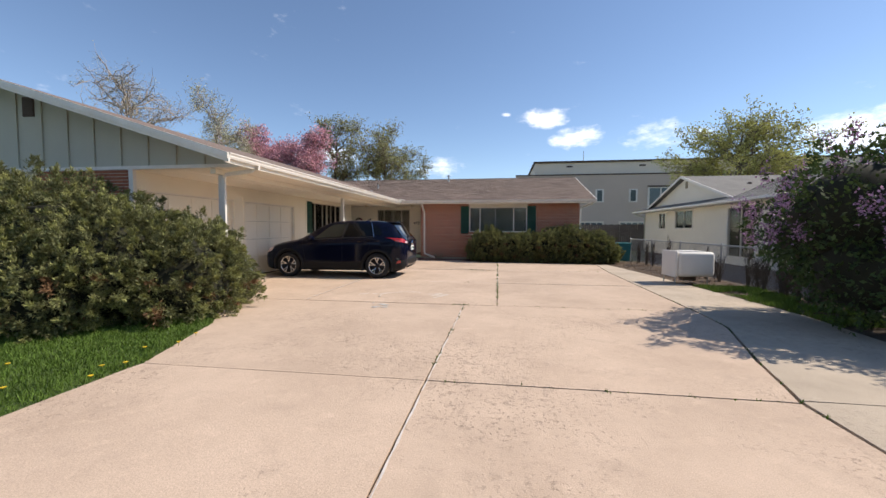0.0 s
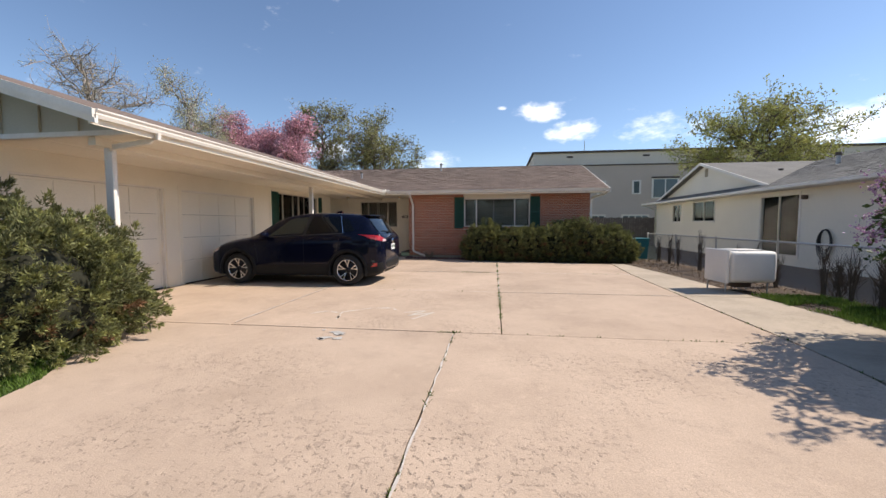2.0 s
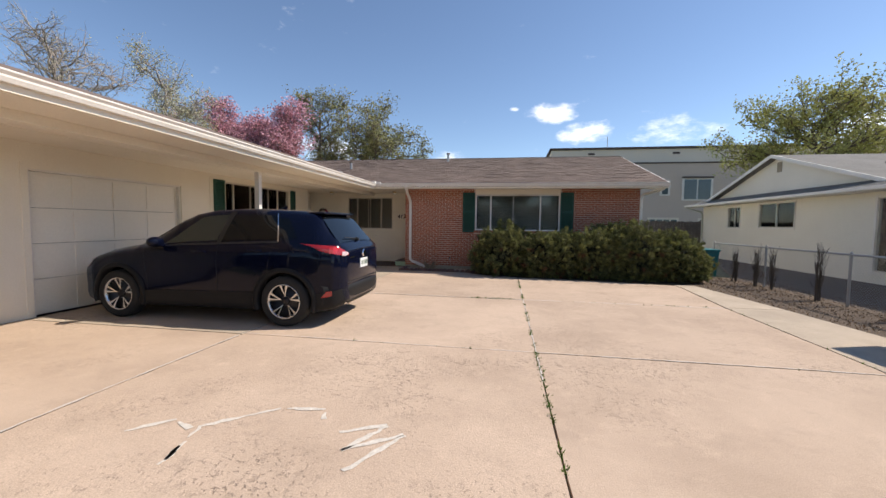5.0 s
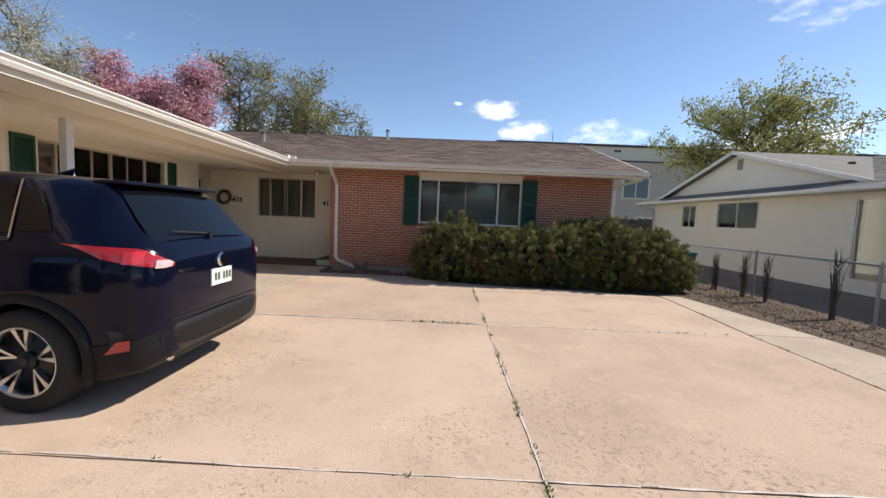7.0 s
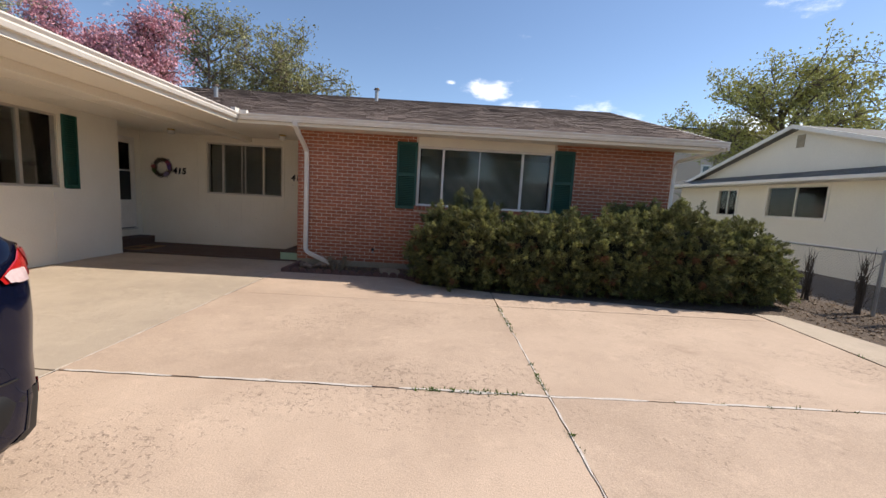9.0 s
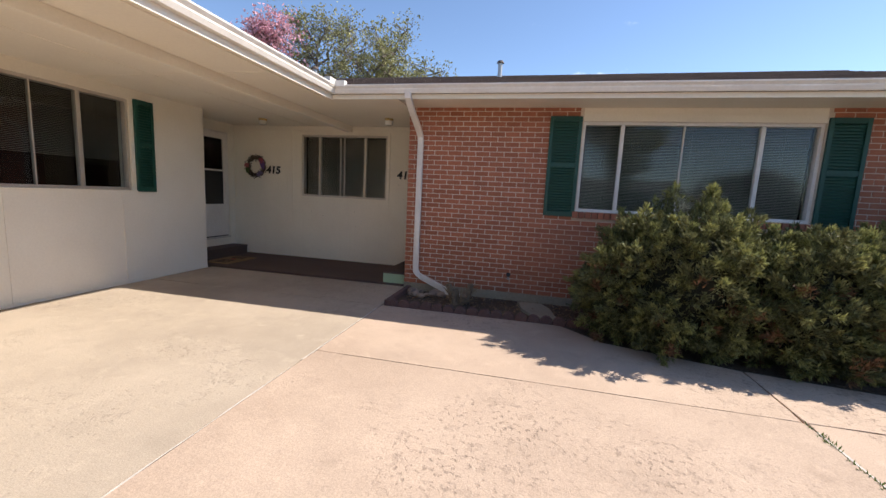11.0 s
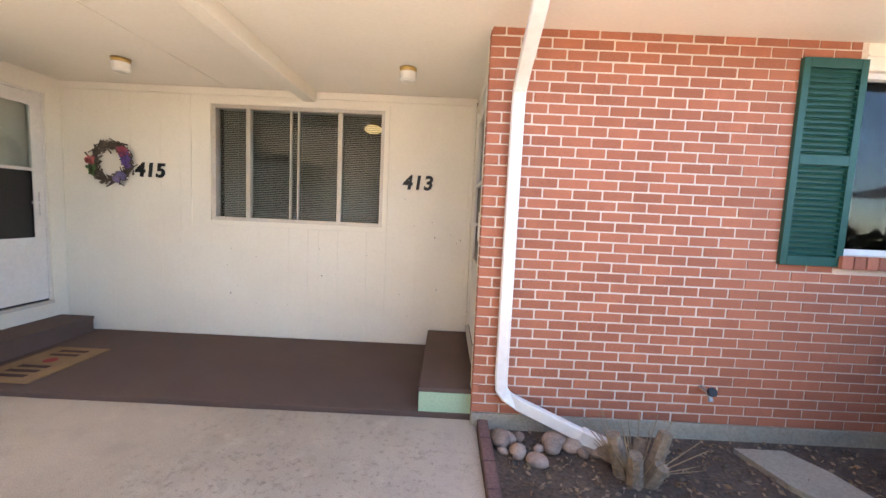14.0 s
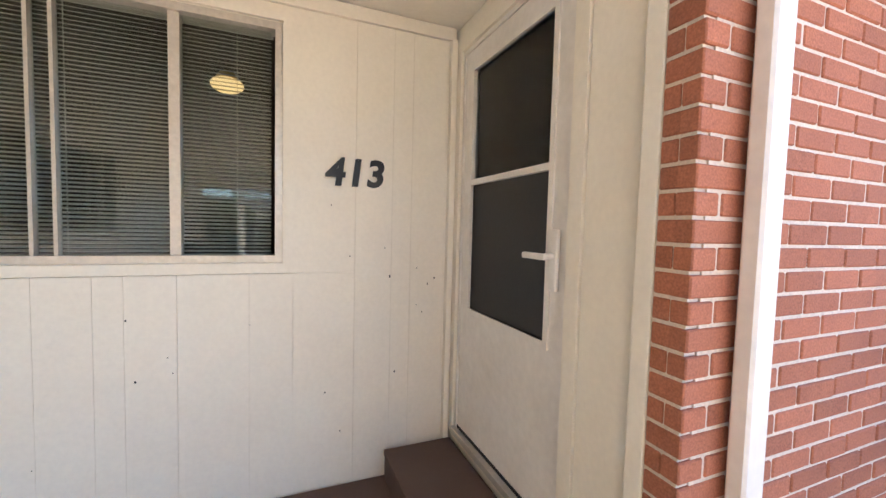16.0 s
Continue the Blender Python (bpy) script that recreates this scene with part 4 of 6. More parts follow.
# roof vents
for x, y, h in ((-3.1, 22.6, 0.34), (-6.75, 20.9, 0.28)):
    v = thing("roof_vent", "short metal vent pipe on the shingle roof", "vent", "roof vents", at=(x, y, RZ(y) - 0.02))
    bm = bmesh.new()
    rod(bm, (0, 0, 0), (0, 0, h), 0.05, n=12)
    part("pipe", bm, M_STEEL, v)
    bm = bmesh.new()
    rod(bm, (0, 0, h), (0, 0, h + 0.05), 0.085, 0.06, 12)
    part("cap", bm, M_GRILLE, v)
v = thing("roof_vent", "low square metal vent on the shingle roof", "vent", "roof vents", at=(-6.9, 20.0, RZ(20)))
boxes("hood", M_STEEL, v, (-0.14, 0.14, -0.14, 0.14, -0.05, 0.09), bevel=0.02)

# edging, stones and stump of the bed
M_EDGE = mat("red concrete edging", (0.165, 0.09, 0.075), 0.9, var=0.2, bump=0.4)
M_STONE = mat("river stone", (0.34, 0.24, 0.18), 0.8, var=0.2, scale=8, bump=0.2, random_=0.3)
rng = random.Random(2)
edging = thing("garden_edging", "scalloped red concrete garden edging", "edging")
for i in range(18):
    bm = bmesh.new()
    x = -3.74 + i * 0.145
    bmesh.ops.create_cone(bm, cap_ends=True, segments=14, radius1=0.072, radius2=0.066, depth=0.055, matrix=pose(x, 17.72 + 0.006 * math.sin(i), 0.005, 90, 0, 0))
    part("scallop", bm, M_EDGE, edging)
for i in range(4):
    boxes("edging_brick", M_EDGE, edging, (-3.86, -3.79, 17.74 + i * 0.23, 17.96 + i * 0.23, -0.04, 0.045), bevel=0.008)
for i in range(22):
    bm = bmesh.new()
    r = rng.uniform(0.03, 0.075)
    bmesh.ops.create_icosphere(bm, subdivisions=2, radius=r)
    for vtx in bm.verts:
        vtx.co *= 1 + 0.25 * noise.noise(vtx.co * 9 + Vector((i, 0, 0)))
    ob = solid("stone", bm, M_STONE, "rounded river stone in the bed", "stone", group="stones in the bed", smooth=True)
    x = rng.uniform(-3.74, -3.05)
    ob.matrix_world = pose(x, rng.uniform(18.38, 18.58) if x > -3.5 else rng.uniform(18.2, 18.58), -0.02 + r * 0.42, rng.uniform(0, 20), 0, rng.uniform(0, 360)) @ Matrix.Diagonal((1.25, 0.9, 0.7, 1))
stump = thing("shrub_stump", "cut shrub stump with dry twigs", "stump", at=(-2.98, 18.22, -0.03))
stump.scale = (1.5, 1.5, 1.4)
M_STUB = mat("weathered wood", (0.24, 0.18, 0.12), 0.9, var=0.3, fine=40, bump=0.6)
for i in range(6):
    a = i * 1.05
    bm = bmesh.new()
    rod(bm, (0.05 * math.cos(a), 0.05 * math.sin(a), 0), (0.10 * math.cos(a), 0.09 * math.sin(a), rng.uniform(0.1, 0.22)), 0.032, 0.026, 8)
    part("stub", bm, M_STUB, stump)
bm = bmesh.new()
for i in range(45):
    a, r = rng.uniform(0, 6.28), rng.uniform(0.1, 0.22)
    rod(bm, (0.04 * math.cos(a), 0.04 * math.sin(a), 0.02), (r * math.cos(a), r * math.sin(a), rng.uniform(0.06, 0.26)), 0.003, 0.0015, 4)
ob = part("twig_growth", bm, mat("straw twig", (0.30, 0.22, 0.13), 0.9, var=0.2, bump=0), stump)
bm = bmesh.new()
prism(bm, [(-2.22, 18.50), (-1.90, 18.50), (-1.80, 18.30), (-1.72, 17.84), (-1.98, 17.86), (-2.15, 18.15)], -0.03, 0.012)
solid("stepping_stone", bm, M_FOUND, "flat grey stone slab lying in the bed", "stone")

room_lamp = thing("room_lamp", "lit ceiling lamp seen through the blinds", "lamp", at=(-5.2, 21.6, 2.52))
bm = bmesh.new()
bmesh.ops.create_uvsphere(bm, u_segments=20, v_segments=10, radius=0.12, matrix=Matrix.Diagonal((1, 1, 0.5, 1)))
M_BULB = bpy.data.materials.new("lit lamp glass")
M_BULB.use_nodes = True
M_BULB.node_tree.nodes["Principled BSDF"].inputs["Emission Color"].default_value = (1.0, 0.62, 0.22, 1)
M_BULB.node_tree.nodes["Principled BSDF"].inputs["Emission Strength"].default_value = 0.16
part("bowl", bm, M_BULB, room_lamp, "glowing warm glass bowl", True)
bm = bmesh.new()
rod(bm, (0, 0, 0.04), (0, 0, 0.10), 0.09, 0.05, 16)
part("base", bm, M_BRASS, room_lamp)

# ---- car ----
M_PAINT = mat("dark blue metallic paint", (0.003, 0.0045, 0.015), 0.16, metal=0.0, var=0.05, scale=2, bump=0, coat=0.4, spec=0.05)
M_CLAD = mat("black plastic cladding", (0.010, 0.010, 0.011), 0.6, var=0.1, fine=200, bump=0.1, spec=0.25)
M_TYRE = mat("tyre rubber", (0.014, 0.014, 0.014), 0.8, var=0.15, fine=120, bump=0.2)
M_RIM = mat("machined alloy", (0.62, 0.62, 0.62), 0.25, metal=0.95, var=0.05, bump=0)
M_RIMD = mat("dark alloy", (0.02, 0.02, 0.022), 0.35, metal=0.5, var=0.05, bump=0)
M_TAIL = mat("red lamp lens", (0.42, 0.012, 0.012), 0.08, var=0.1, scale=12, bump=0, coat=1.0)
M_TAILW = mat("clear lamp lens", (0.65, 0.5, 0.5), 0.08, var=0.1, scale=12, bump=0, coat=1.0)
M_CHROME = mat("chrome", (0.75, 0.75, 0.76), 0.08, metal=1.0, var=0.02, bump=0)
M_PRIV = mat("privacy glass", (0.004, 0.005, 0.006), 0.03, var=0.05, bump=0, spec=0.3)
M_CARGL = mat("side glass", (0.035, 0.040, 0.033), 0.03, var=0.05, bump=0, spec=0.4)
M_CABIN = mat("black cabin trim", (0.02, 0.02, 0.02), 0.8, var=0.2)

S_TAB = (0, 0.03, 0.07, 0.12, 0.2, 0.32, 0.46, 0.58, 0.7, 0.9, 1.2, 1.6, 2.0, 2.4, 2.65, 2.85, 3.05, 3.25, 3.4, 3.6, 3.9, 4.15, 4.33, 4.45, 4.52, 4.555)


def tab(*pairs):
    xs_, ys_ = [p[0] for p in pairs], [p[1] for p in pairs]
    return lambda s: float(np.interp(s, xs_, ys_))


c_top = tab((0, 1.06), (0.03, 1.10), (0.07, 1.14), (0.12, 1.18), (0.2, 1.25), (0.32, 1.36), (0.46, 1.51), (0.54, 1.585), (0.6, 1.615), (0.9, 1.645), (1.3, 1.665), (1.8, 1.67), (2.2, 1.645), (2.5, 1.585), (2.75, 1.475), (3.0, 1.315), (3.25, 1.165), (3.4, 1.10), (3.6, 1.065), (3.9, 1.01), (4.15, 0.94), (4.33, 0.85), (4.45, 0.75), (4.52, 0.63), (4.555, 0.5))
c_belt = tab((0, 1.02), (0.03, 1.065), (0.07, 1.105), (0.14, 1.145), (0.5, 1.185), (1.2, 1.155), (2.0, 1.12), (2.8, 1.085), (3.3, 1.03), (3.6, 0.985), (3.9, 0.935), (4.15, 0.87), (4.33, 0.79), (4.45, 0.69), (4.52, 0.58), (4.555, 0.46))
c_half = tab((0, 0.62), (0.03, 0.70), (0.07, 0.755), (0.15, 0.82), (0.35, 0.875), (0.8, 0.915), (1.3, 0.905), (2.2, 0.905), (3.3, 0.915), (3.7, 0.905), (4.1, 0.86), (4.33, 0.76), (4.45, 0.64), (4.52, 0.52), (4.555, 0.42))
c_roof = tab((0, 0.55), (0.12, 0.66), (0.32, 0.63), (0.58, 0.585), (0.9, 0.60), (2.0, 0.61), (2.6, 0.60), (2.9, 0.63), (3.3, 0.70), (3.6, 0.72), (4.1, 0.66), (4.4, 0.5), (4.555, 0.3))
c_bot = tab((0, 0.36), (0.15, 0.27), (0.4, 0.22), (4.1, 0.20), (4.4, 0.24), (4.555, 0.34))


def section(s):
    top, belt, w, r, b = c_top(s), c_belt(s), c_half(s), c_roof(s), c_bot(s)
    belt = min(belt, top - 0.03)
    f = lambda a: b + (belt - b) * a
    flank = 0.012 * math.sin(min(max((s - 0.9) / 2.7, 0), 1) * math.pi)
    return [(w - 0.10, b), (w - 0.03, b + 0.03), (w - 0.008, f(0.22)), (w - 0.012 - flank, f(0.45)), (w - flank * 0.3, f(0.66)), (w - 0.004, f(0.80)), (w - 0.03, f(0.94)), (w - 0.06, belt),
            (r + (w - 0.06 - r) * 0.5 + 0.012, belt + (top - 0.075 - belt) * 0.55 if top - belt > 0.12 else belt + (top - belt) * 0.4), (r + 0.025, max(top - 0.075, belt + (top - belt) * 0.6)), (r - 0.03, top - 0.028 if top - belt > 0.1 else top - 0.008), (r * 0.6, top - 0.008), (0, top)]


def loft(bm, stations):
    rings = []
    for s in stations:
        half = section(s)
        pts = [(s, y, z) for y, z in half] + [(s, -y, z) for y, z in half[-2::-1]]
        rings.append([bm.verts.new(p) for p in pts])
    for a, b in zip(rings, rings[1:]):
        for i in range(len(a) - 1):
            bm.faces.new((a[i], a[i + 1], b[i + 1], b[i]))
        bm.faces.new((a[-1], a[0], b[0], b[-1]))
    bm.faces.new(rings[0][::-1])
    bm.faces.new(rings[-1])


def skin(s, k, off=0.0, sgn=1):
    """A point of the flank: k runs along the section's points."""
    h = section(s)
    i = min(int(k), len(h) - 2)
    f = k - i
    y, z = h[i][0] + (h[i + 1][0] - h[i][0]) * f, h[i][1] + (h[i + 1][1] - h[i][1]) * f
    dy, dz = h[i + 1][0] - h[i][0], h[i + 1][1] - h[i][1]
    n = Vector((0, dz, -dy)).normalized()
    return Vector((s, sgn * (y + n.y * off), z + n.z * off))


def patch(name, s_lo, s_hi, k0, k1, off, material, parent, sgn, ns=10, nk=6, label=""):
    """A sheet that follows the flank; its ends may lean: s_lo(k), s_hi(k)."""
    bm = bmesh.new()
    g = []
    for a in range(nk + 1):
        k = k0 + (k1 - k0) * a / nk
        f = a / nk
        g.append([bm.verts.new(skin(s_lo(f) + (s_hi(f) - s_lo(f)) * b / ns, k, off, sgn)) for b in range(ns + 1)])
    for a in range(nk):
        for b in range(ns):
            bm.faces.new((g[a][b], g[a][b + 1], g[a + 1][b + 1], g[a + 1][b]))
    ob = part(name, bm, material, parent, label, True)
    return ob


def level_patch(name, s_lo, s_hi, z_lo, z_hi, off, material, parent, sgn, label=""):
    """A sheet on the flank between two heights, held under the belt."""
    bm = bmesh.new()
    g = []
    for a in range(7):
        f = a / 6
        row = []
        for b in range(15):
            s = s_lo(f) + (s_hi(f) - s_lo(f)) * b / 14
            zs = [p[1] for p in section(s)[:8]]
            k = float(np.interp(z_lo(s) + (z_hi(s) - z_lo(s)) * f, zs, range(8)))
            row.append(bm.verts.new(skin(s, min(k, 6.98), off, sgn) + Vector((-off * max(0, 1 - s / 0.15), 0, 0))))
        g.append(row)
    for a in range(6):
        for b in range(14):
            bm.faces.new((g[a][b], g[a][b + 1], g[a + 1][b + 1], g[a + 1][b]))
    return part(name, bm, material, parent, label, True)


M_LENS = mat("bright red lens", (0.65, 0.03, 0.03), 0.1, bump=0, coat=1.0)
car = thing("car", "dark blue compact SUV parked nose-in at the garage", "car", at=(-2.63, 11.67, 0), rz=180)
AX_R, AX_F, WR = 0.90, 3.60, 0.358
fine = sorted(set(list(S_TAB) + [0.05 * i for i in range(1, 91)]))
bm = bmesh.new()
loft(bm, fine)
body = part("body", bm, M_PAINT, car, "glossy dark blue bodywork", True)
bm = bmesh.new()
for s in (AX_R, AX_F):
    for sg in (1, -1):
        rod(bm, (s, sg * 0.60, WR), (s, sg * 1.2, WR), 0.415, n=40)
cut = new("cutter", finish(bm, "cutter", M_CLAD))
cut.parent = car
mod = body.modifiers.new("arches", "BOOLEAN")
mod.operation, mod.object, mod.solver = "DIFFERENCE", cut, "EXACT"
dg = bpy.context.evaluated_depsgraph_get()
me = bpy.data.meshes.new_from_object(body.evaluated_get(dg))
body.modifiers.clear()
body.data = me
bpy.data.objects.remove(cut)
me.shade_smooth()
if len(me.materials) < 1:
    me.materials.append(M_PAINT)
em = body.modifiers.new("edges", "EDGE_SPLIT")
em.split_angle = radians(50)

for sg in (1, -1):
    # lower cladding and wheel-arch rims
    patch("sill_cladding", lambda f: AX_R + 0.40, lambda f: AX_F - 0.40, 0.6, 2.25, 0.012, M_CLAD, car, sg, 14, 4)
    for s in (AX_R, AX_F):
        bm = bmesh.new()
        ring = []
        for i in range(29):
            a = radians(-18 + 216 * i / 28)
            ring.append([bm.verts.new((s + r * math.cos(a), sg * (c_half(s + r * math.cos(a)) + o), WR + r * math.sin(a))) for r, o in ((0.405, -0.10), (0.405, 0.004), (0.425, 0.014), (0.475, 0.010), (0.482, -0.02))])
        for p, q in zip(ring, ring[1:]):
            for i in range(4):
                bm.faces.new((p[i], p[i + 1], q[i + 1], q[i]))
        part("arch_rim", bm, M_CLAD, car, "black plastic arch rim", True)
    # side windows
    patch("front_side_window", lambda f: 1.98 - 0.10 * f, lambda f: 2.86 - 0.52 * f, 7.25, 8.85, 0.006, M_CARGL, car, sg).visible_shadow = False
    patch("rear_side_window", lambda f: 1.03 + 0.12 * f, lambda f: 1.91 - 0.13 * f, 7.25, 8.85, 0.006, M_PRIV, car, sg)
    patch("quarter_window", lambda f: 0.74 + 0.20 * f, lambda f: 0.98 + 0.12 * f, 7.3, 8.7, 0.006, M_PRIV, car, sg)
    patch("pillar_trim", lambda f: 1.91 - 0.13 * f, lambda f: 1.98 - 0.10 * f, 7.1, 9.05, 0.007, M_BLACK, car, sg, 2)
    patch("window_trim", lambda f: 1.0, lambda f: 3.12, 7.02, 7.14, 0.009, M_BLACK, car, sg, 16, 1)
    patch("window_trim", lambda f: 1.0 + 0.12 * f, lambda f: 1.014 + 0.12 * f, 7.1, 9.0, 0.010, M_CHROME, car, sg, 1)
    # door seams
    for s0, lean in ((1.94, 0.0), (3.12, 0.10), (1.12, -0.12)):
        patch("door_seam", lambda f: s0 + lean * (f - 0.5), lambda f: s0 + 0.007 + lean * (f - 0.5), 2.3, 7.0, 0.002, M_BLACK, car, sg, 1)
    for s0 in (1.25, 2.12):
        bm = bmesh.new()
        p = skin(s0 + 0.1, 5.75, 0.0, sg)
        box(bm, p.x - 0.11, p.x + 0.11, p.y - 0.03, p.y + 0.03, p.z - 0.016, p.z + 0.016, bevel=0.012)
        part("door_handle", bm, M_PAINT, car, smooth=True)
    # mirror
    bm = bmesh.new()
    p = skin(2.84, 7.1, 0.0, sg)
    bmesh.ops.create_icosphere(bm, subdivisions=3, radius=1, matrix=Matrix.LocRotScale((p.x + 0.02, p.y + sg * 0.13, p.z + 0.06), None, (0.085, 0.125, 0.075)))
    box(bm, p.x - 0.03, p.x + 0.03, min(p.y - sg * 0.02, p.y + sg * 0.10), max(p.y - sg * 0.02, p.y + sg * 0.10), p.z - 0.005, p.z + 0.03)
    part("mirror", bm, M_PAINT, car, "dark blue door mirror", True)
    # tail lamp: a long wedge from the flank round to the tailgate
    lamp = level_patch("tail_lamp", lambda f: 0.004, lambda f: 0.36 + 0.30 * f, lambda s: 1.0 + 0.20 * s, lambda s: 1.13 + 0.05 * s, 0.012, M_TAIL, car, sg, "red tail lamp")
    level_patch("reverse_lens", lambda f: 0.008, lambda f: 0.05, lambda s: 1.0, lambda s: 1.05, 0.018, M_TAILW, lamp, sg)
    level_patch("indicator_lens", lambda f: 0.10, lambda f: 0.21, lambda s: 1.035, lambda s: 1.115, 0.017, M_LENS, lamp, sg)
    patch("reflector", lambda f: 0.16, lambda f: 0.33 - 0.08 * f, 1.95, 2.3, 0.016, M_TAIL, car, sg, 6, 3, "red bumper reflector")
    patch("bumper_corner", lambda f: 0.02, lambda f: 0.47, 0.2, 2.35 - 0.1, 0.008, M_CLAD, car, sg, 12, 5, "black lower bumper corner")
    patch("head_lamp", lambda f: 4.05 + 0.10 * (1 - f), lambda f: 4.44, 5.4, 6.8, 0.010, M_TAILW, car, sg, 8, 4, "clear head lamp")
    bm = bmesh.new()
    rod(bm, (0.20, sg * 0.56, 0.335), (0.055, sg * 0.56, 0.325), 0.034, n=16)
    part("exhaust_pipe", bm, M_CHROME, car, "chrome tailpipe", True)
    # wheels
    for s in (AX_R, AX_F):
        whl = new("wheel")
        whl.parent = car
        whl.matrix_basis = pose(s, sg * 0.80, WR, 0, 0, 0 if sg > 0 else 180)
        bm = bmesh.new()
        prof = [(0.235, -0.10), (0.30, -0.105), (0.335, -0.10), (0.352, -0.085), (0.357, -0.05), (0.357, 0.05), (0.352, 0.085), (0.335, 0.105), (0.30, 0.112), (0.245, 0.105), (0.235, 0.10)]
        n = 48
        rings = [[bm.verts.new((r * math.cos(6.2832 * i / n), y, r * math.sin(6.2832 * i / n))) for r, y in prof] for i in range(n)]
        for i in range(n):
            for j in range(len(prof)):
                bm.faces.new((rings[i][j], rings[i][(j + 1) % len(prof)], rings[(i + 1) % n][(j + 1) % len(prof)], rings[(i + 1) % n][j]))
        part("tyre", bm, M_TYRE, whl, "", True)
        bm = bmesh.new()
        rod(bm, (0, -0.09, 0), (0, 0.045, 0), 0.232, n=40)
        part("rim_barrel", bm, M_RIMD, whl, "dark rim well", True)
        bm = bmesh.new()
        rings = [[bm.verts.new((r * math.cos(6.2832 * i / n), y, r * math.sin(6.2832 * i / n))) for r, y in ((0.222, 0.05), (0.226, 0.098), (0.243, 0.108), (0.246, 0.09))] for i in range(n)]
        for i in range(n):
            for j in range(3):
                bm.faces.new((rings[i][j], rings[i][j + 1], rings[(i + 1) % n][j + 1], rings[(i + 1) % n][j]))
        part("rim_lip", bm, M_RIM, whl, "", True)
        for i in range(10):
            bm = bmesh.new()
            a = 6.2832 * (i // 2) / 5 + (0.20 if i % 2 else -0.20) + 0.3
            u, v = Vector((math.cos(a), 0, math.sin(a))), Vector((-math.sin(a), 0, math.cos(a)))
            lean = -0.16 if i % 2 else 0.16
            vs = []
            for y_ in (0.0, 1.0):
                for r, hw, y in ((0.06, 0.006, 0.06), (0.15, 0.009, 0.085), (0.232, 0.018, 0.10)):
                    c = u * r + v * lean * (r - 0.232) * -0.6 + Vector((0, y - 0.03 * y_, 0))
                    vs += [bm.verts.new(c + v * hw), bm.verts.new(c - v * hw)]
            for q in ((0, 1, 3, 2), (2, 3, 5, 4), (6, 8, 9, 7), (8, 10, 11, 9), (0, 2, 8, 6), (2, 4, 10, 8), (1, 7, 9, 3), (3, 9, 11, 5)):
                bm.faces.new([vs[k] for k in q])
            part("spoke", bm, M_RIM, whl)
        bm = bmesh.new()
        rod(bm, (0, 0.04, 0), (0, 0.078, 0), 0.072, 0.06, 20)
        part("hub", bm, M_RIMD, whl, "dark hub", True)
        bm = bmesh.new()
        rod(bm, (0, 0.078, 0), (0, 0.086, 0), 0.030, 0.028, 16)
        part("hub_cap", bm, M_RIMD, whl)

# rear: bumper, tailgate glass, plate, wiper, spoiler
bm = bmesh.new()
g = []
for i in range(25):
    f = i / 24 * 2 - 1
    y = 0.865 * f
    x = 0.30 * abs(f) ** 8.0 - 0.03 + 0.02 * f * f
    g.append([bm.verts.new((x + dx, y, z)) for dx, z in ((0.14, 0.27), (0.05, 0.33), (0.015, 0.42), (0.0, 0.52), (0.012, 0.575), (0.07, 0.595))])
for a, b in zip(g, g[1:]):
    for j in range(5):
        bm.faces.new((a[j], a[j + 1], b[j + 1], b[j]))
part("rear_bumper", bm, M_CLAD, car, "black lower rear bumper", True)


def rear_sheet(name, z0, z1, w0, w1, off, material, label=""):
    bm = bmesh.new()
    g = []
    for a in range(7):
        f = a / 6
        z = z0 + (z1 - z0) * f
        s = float(np.interp(z, [1.06, 1.10, 1.14, 1.18, 1.25, 1.36, 1.51, 1.585, 1.615], [0, 0.03, 0.07, 0.12, 0.2, 0.32, 0.46, 0.54, 0.6]))
        w = w0 + (w1 - w0) * f
        g.append([bm.verts.new((s - off + 0.03 * (b / 5 - 1) ** 2 * 0.0, w * (b / 5 - 1), z - 0.004 - 0.022 * (b / 5 - 1) ** 2)) for b in range(11)])
    for a in range(6):
        for b in range(10):
            bm.faces.new((g[a][b], g[a][b + 1], g[a + 1][b + 1], g[a + 1][b]))
    return part(name, bm, material, car, label, True)


rear_sheet("rear_window", 1.20, 1.56, 0.64, 0.56, 0.020, M_PRIV, "dark tinted rear window")
bm = bmesh.new()
box(bm, 0.45, 0.70, -0.56, 0.56, 1.585, 1.615, bevel=0.014)
part("spoiler", bm, M_PAINT, car, smooth=True)
bm = bmesh.new()
rod(bm, (0.13, 0.0, 1.22), (0.16, 0.42, 1.25), 0.010, 0.006)
rod(bm, (0.10, 0.0, 1.21), (0.16, 0.0, 1.22), 0.025)
part("wiper", bm, M_BLACK, car)
plate = boxes("number_plate", mat("plate white", (0.7, 0.7, 0.68), 0.5, bump=0), car, (-0.014, 0.03, -0.15, 0.15, 0.785, 0.925), bevel=0.004)
M_PLATE = mat("plate green", (0.03, 0.10, 0.05), 0.5, bump=0)
for y in (-0.13, -0.085, -0.04, 0.035, 0.08):
    boxes("plate_bar", M_PLATE, plate, (-0.017, -0.0145, y, y + 0.028, 0.825, 0.89))
bm = bmesh.new()
bmesh.ops.create_cone(bm, cap_ends=True, segments=24, radius1=0.06, radius2=0.05, depth=0.02, matrix=pose(-0.016, 0, 1.0, 0, -90, 0))
part("badge", bm, M_CHROME, car, "plain chrome oval badge")
boxes("letter_bar", M_CHROME, car, (-0.008, 0.02, 0.36, 0.54, 0.955, 0.975), label="small chrome model bar")
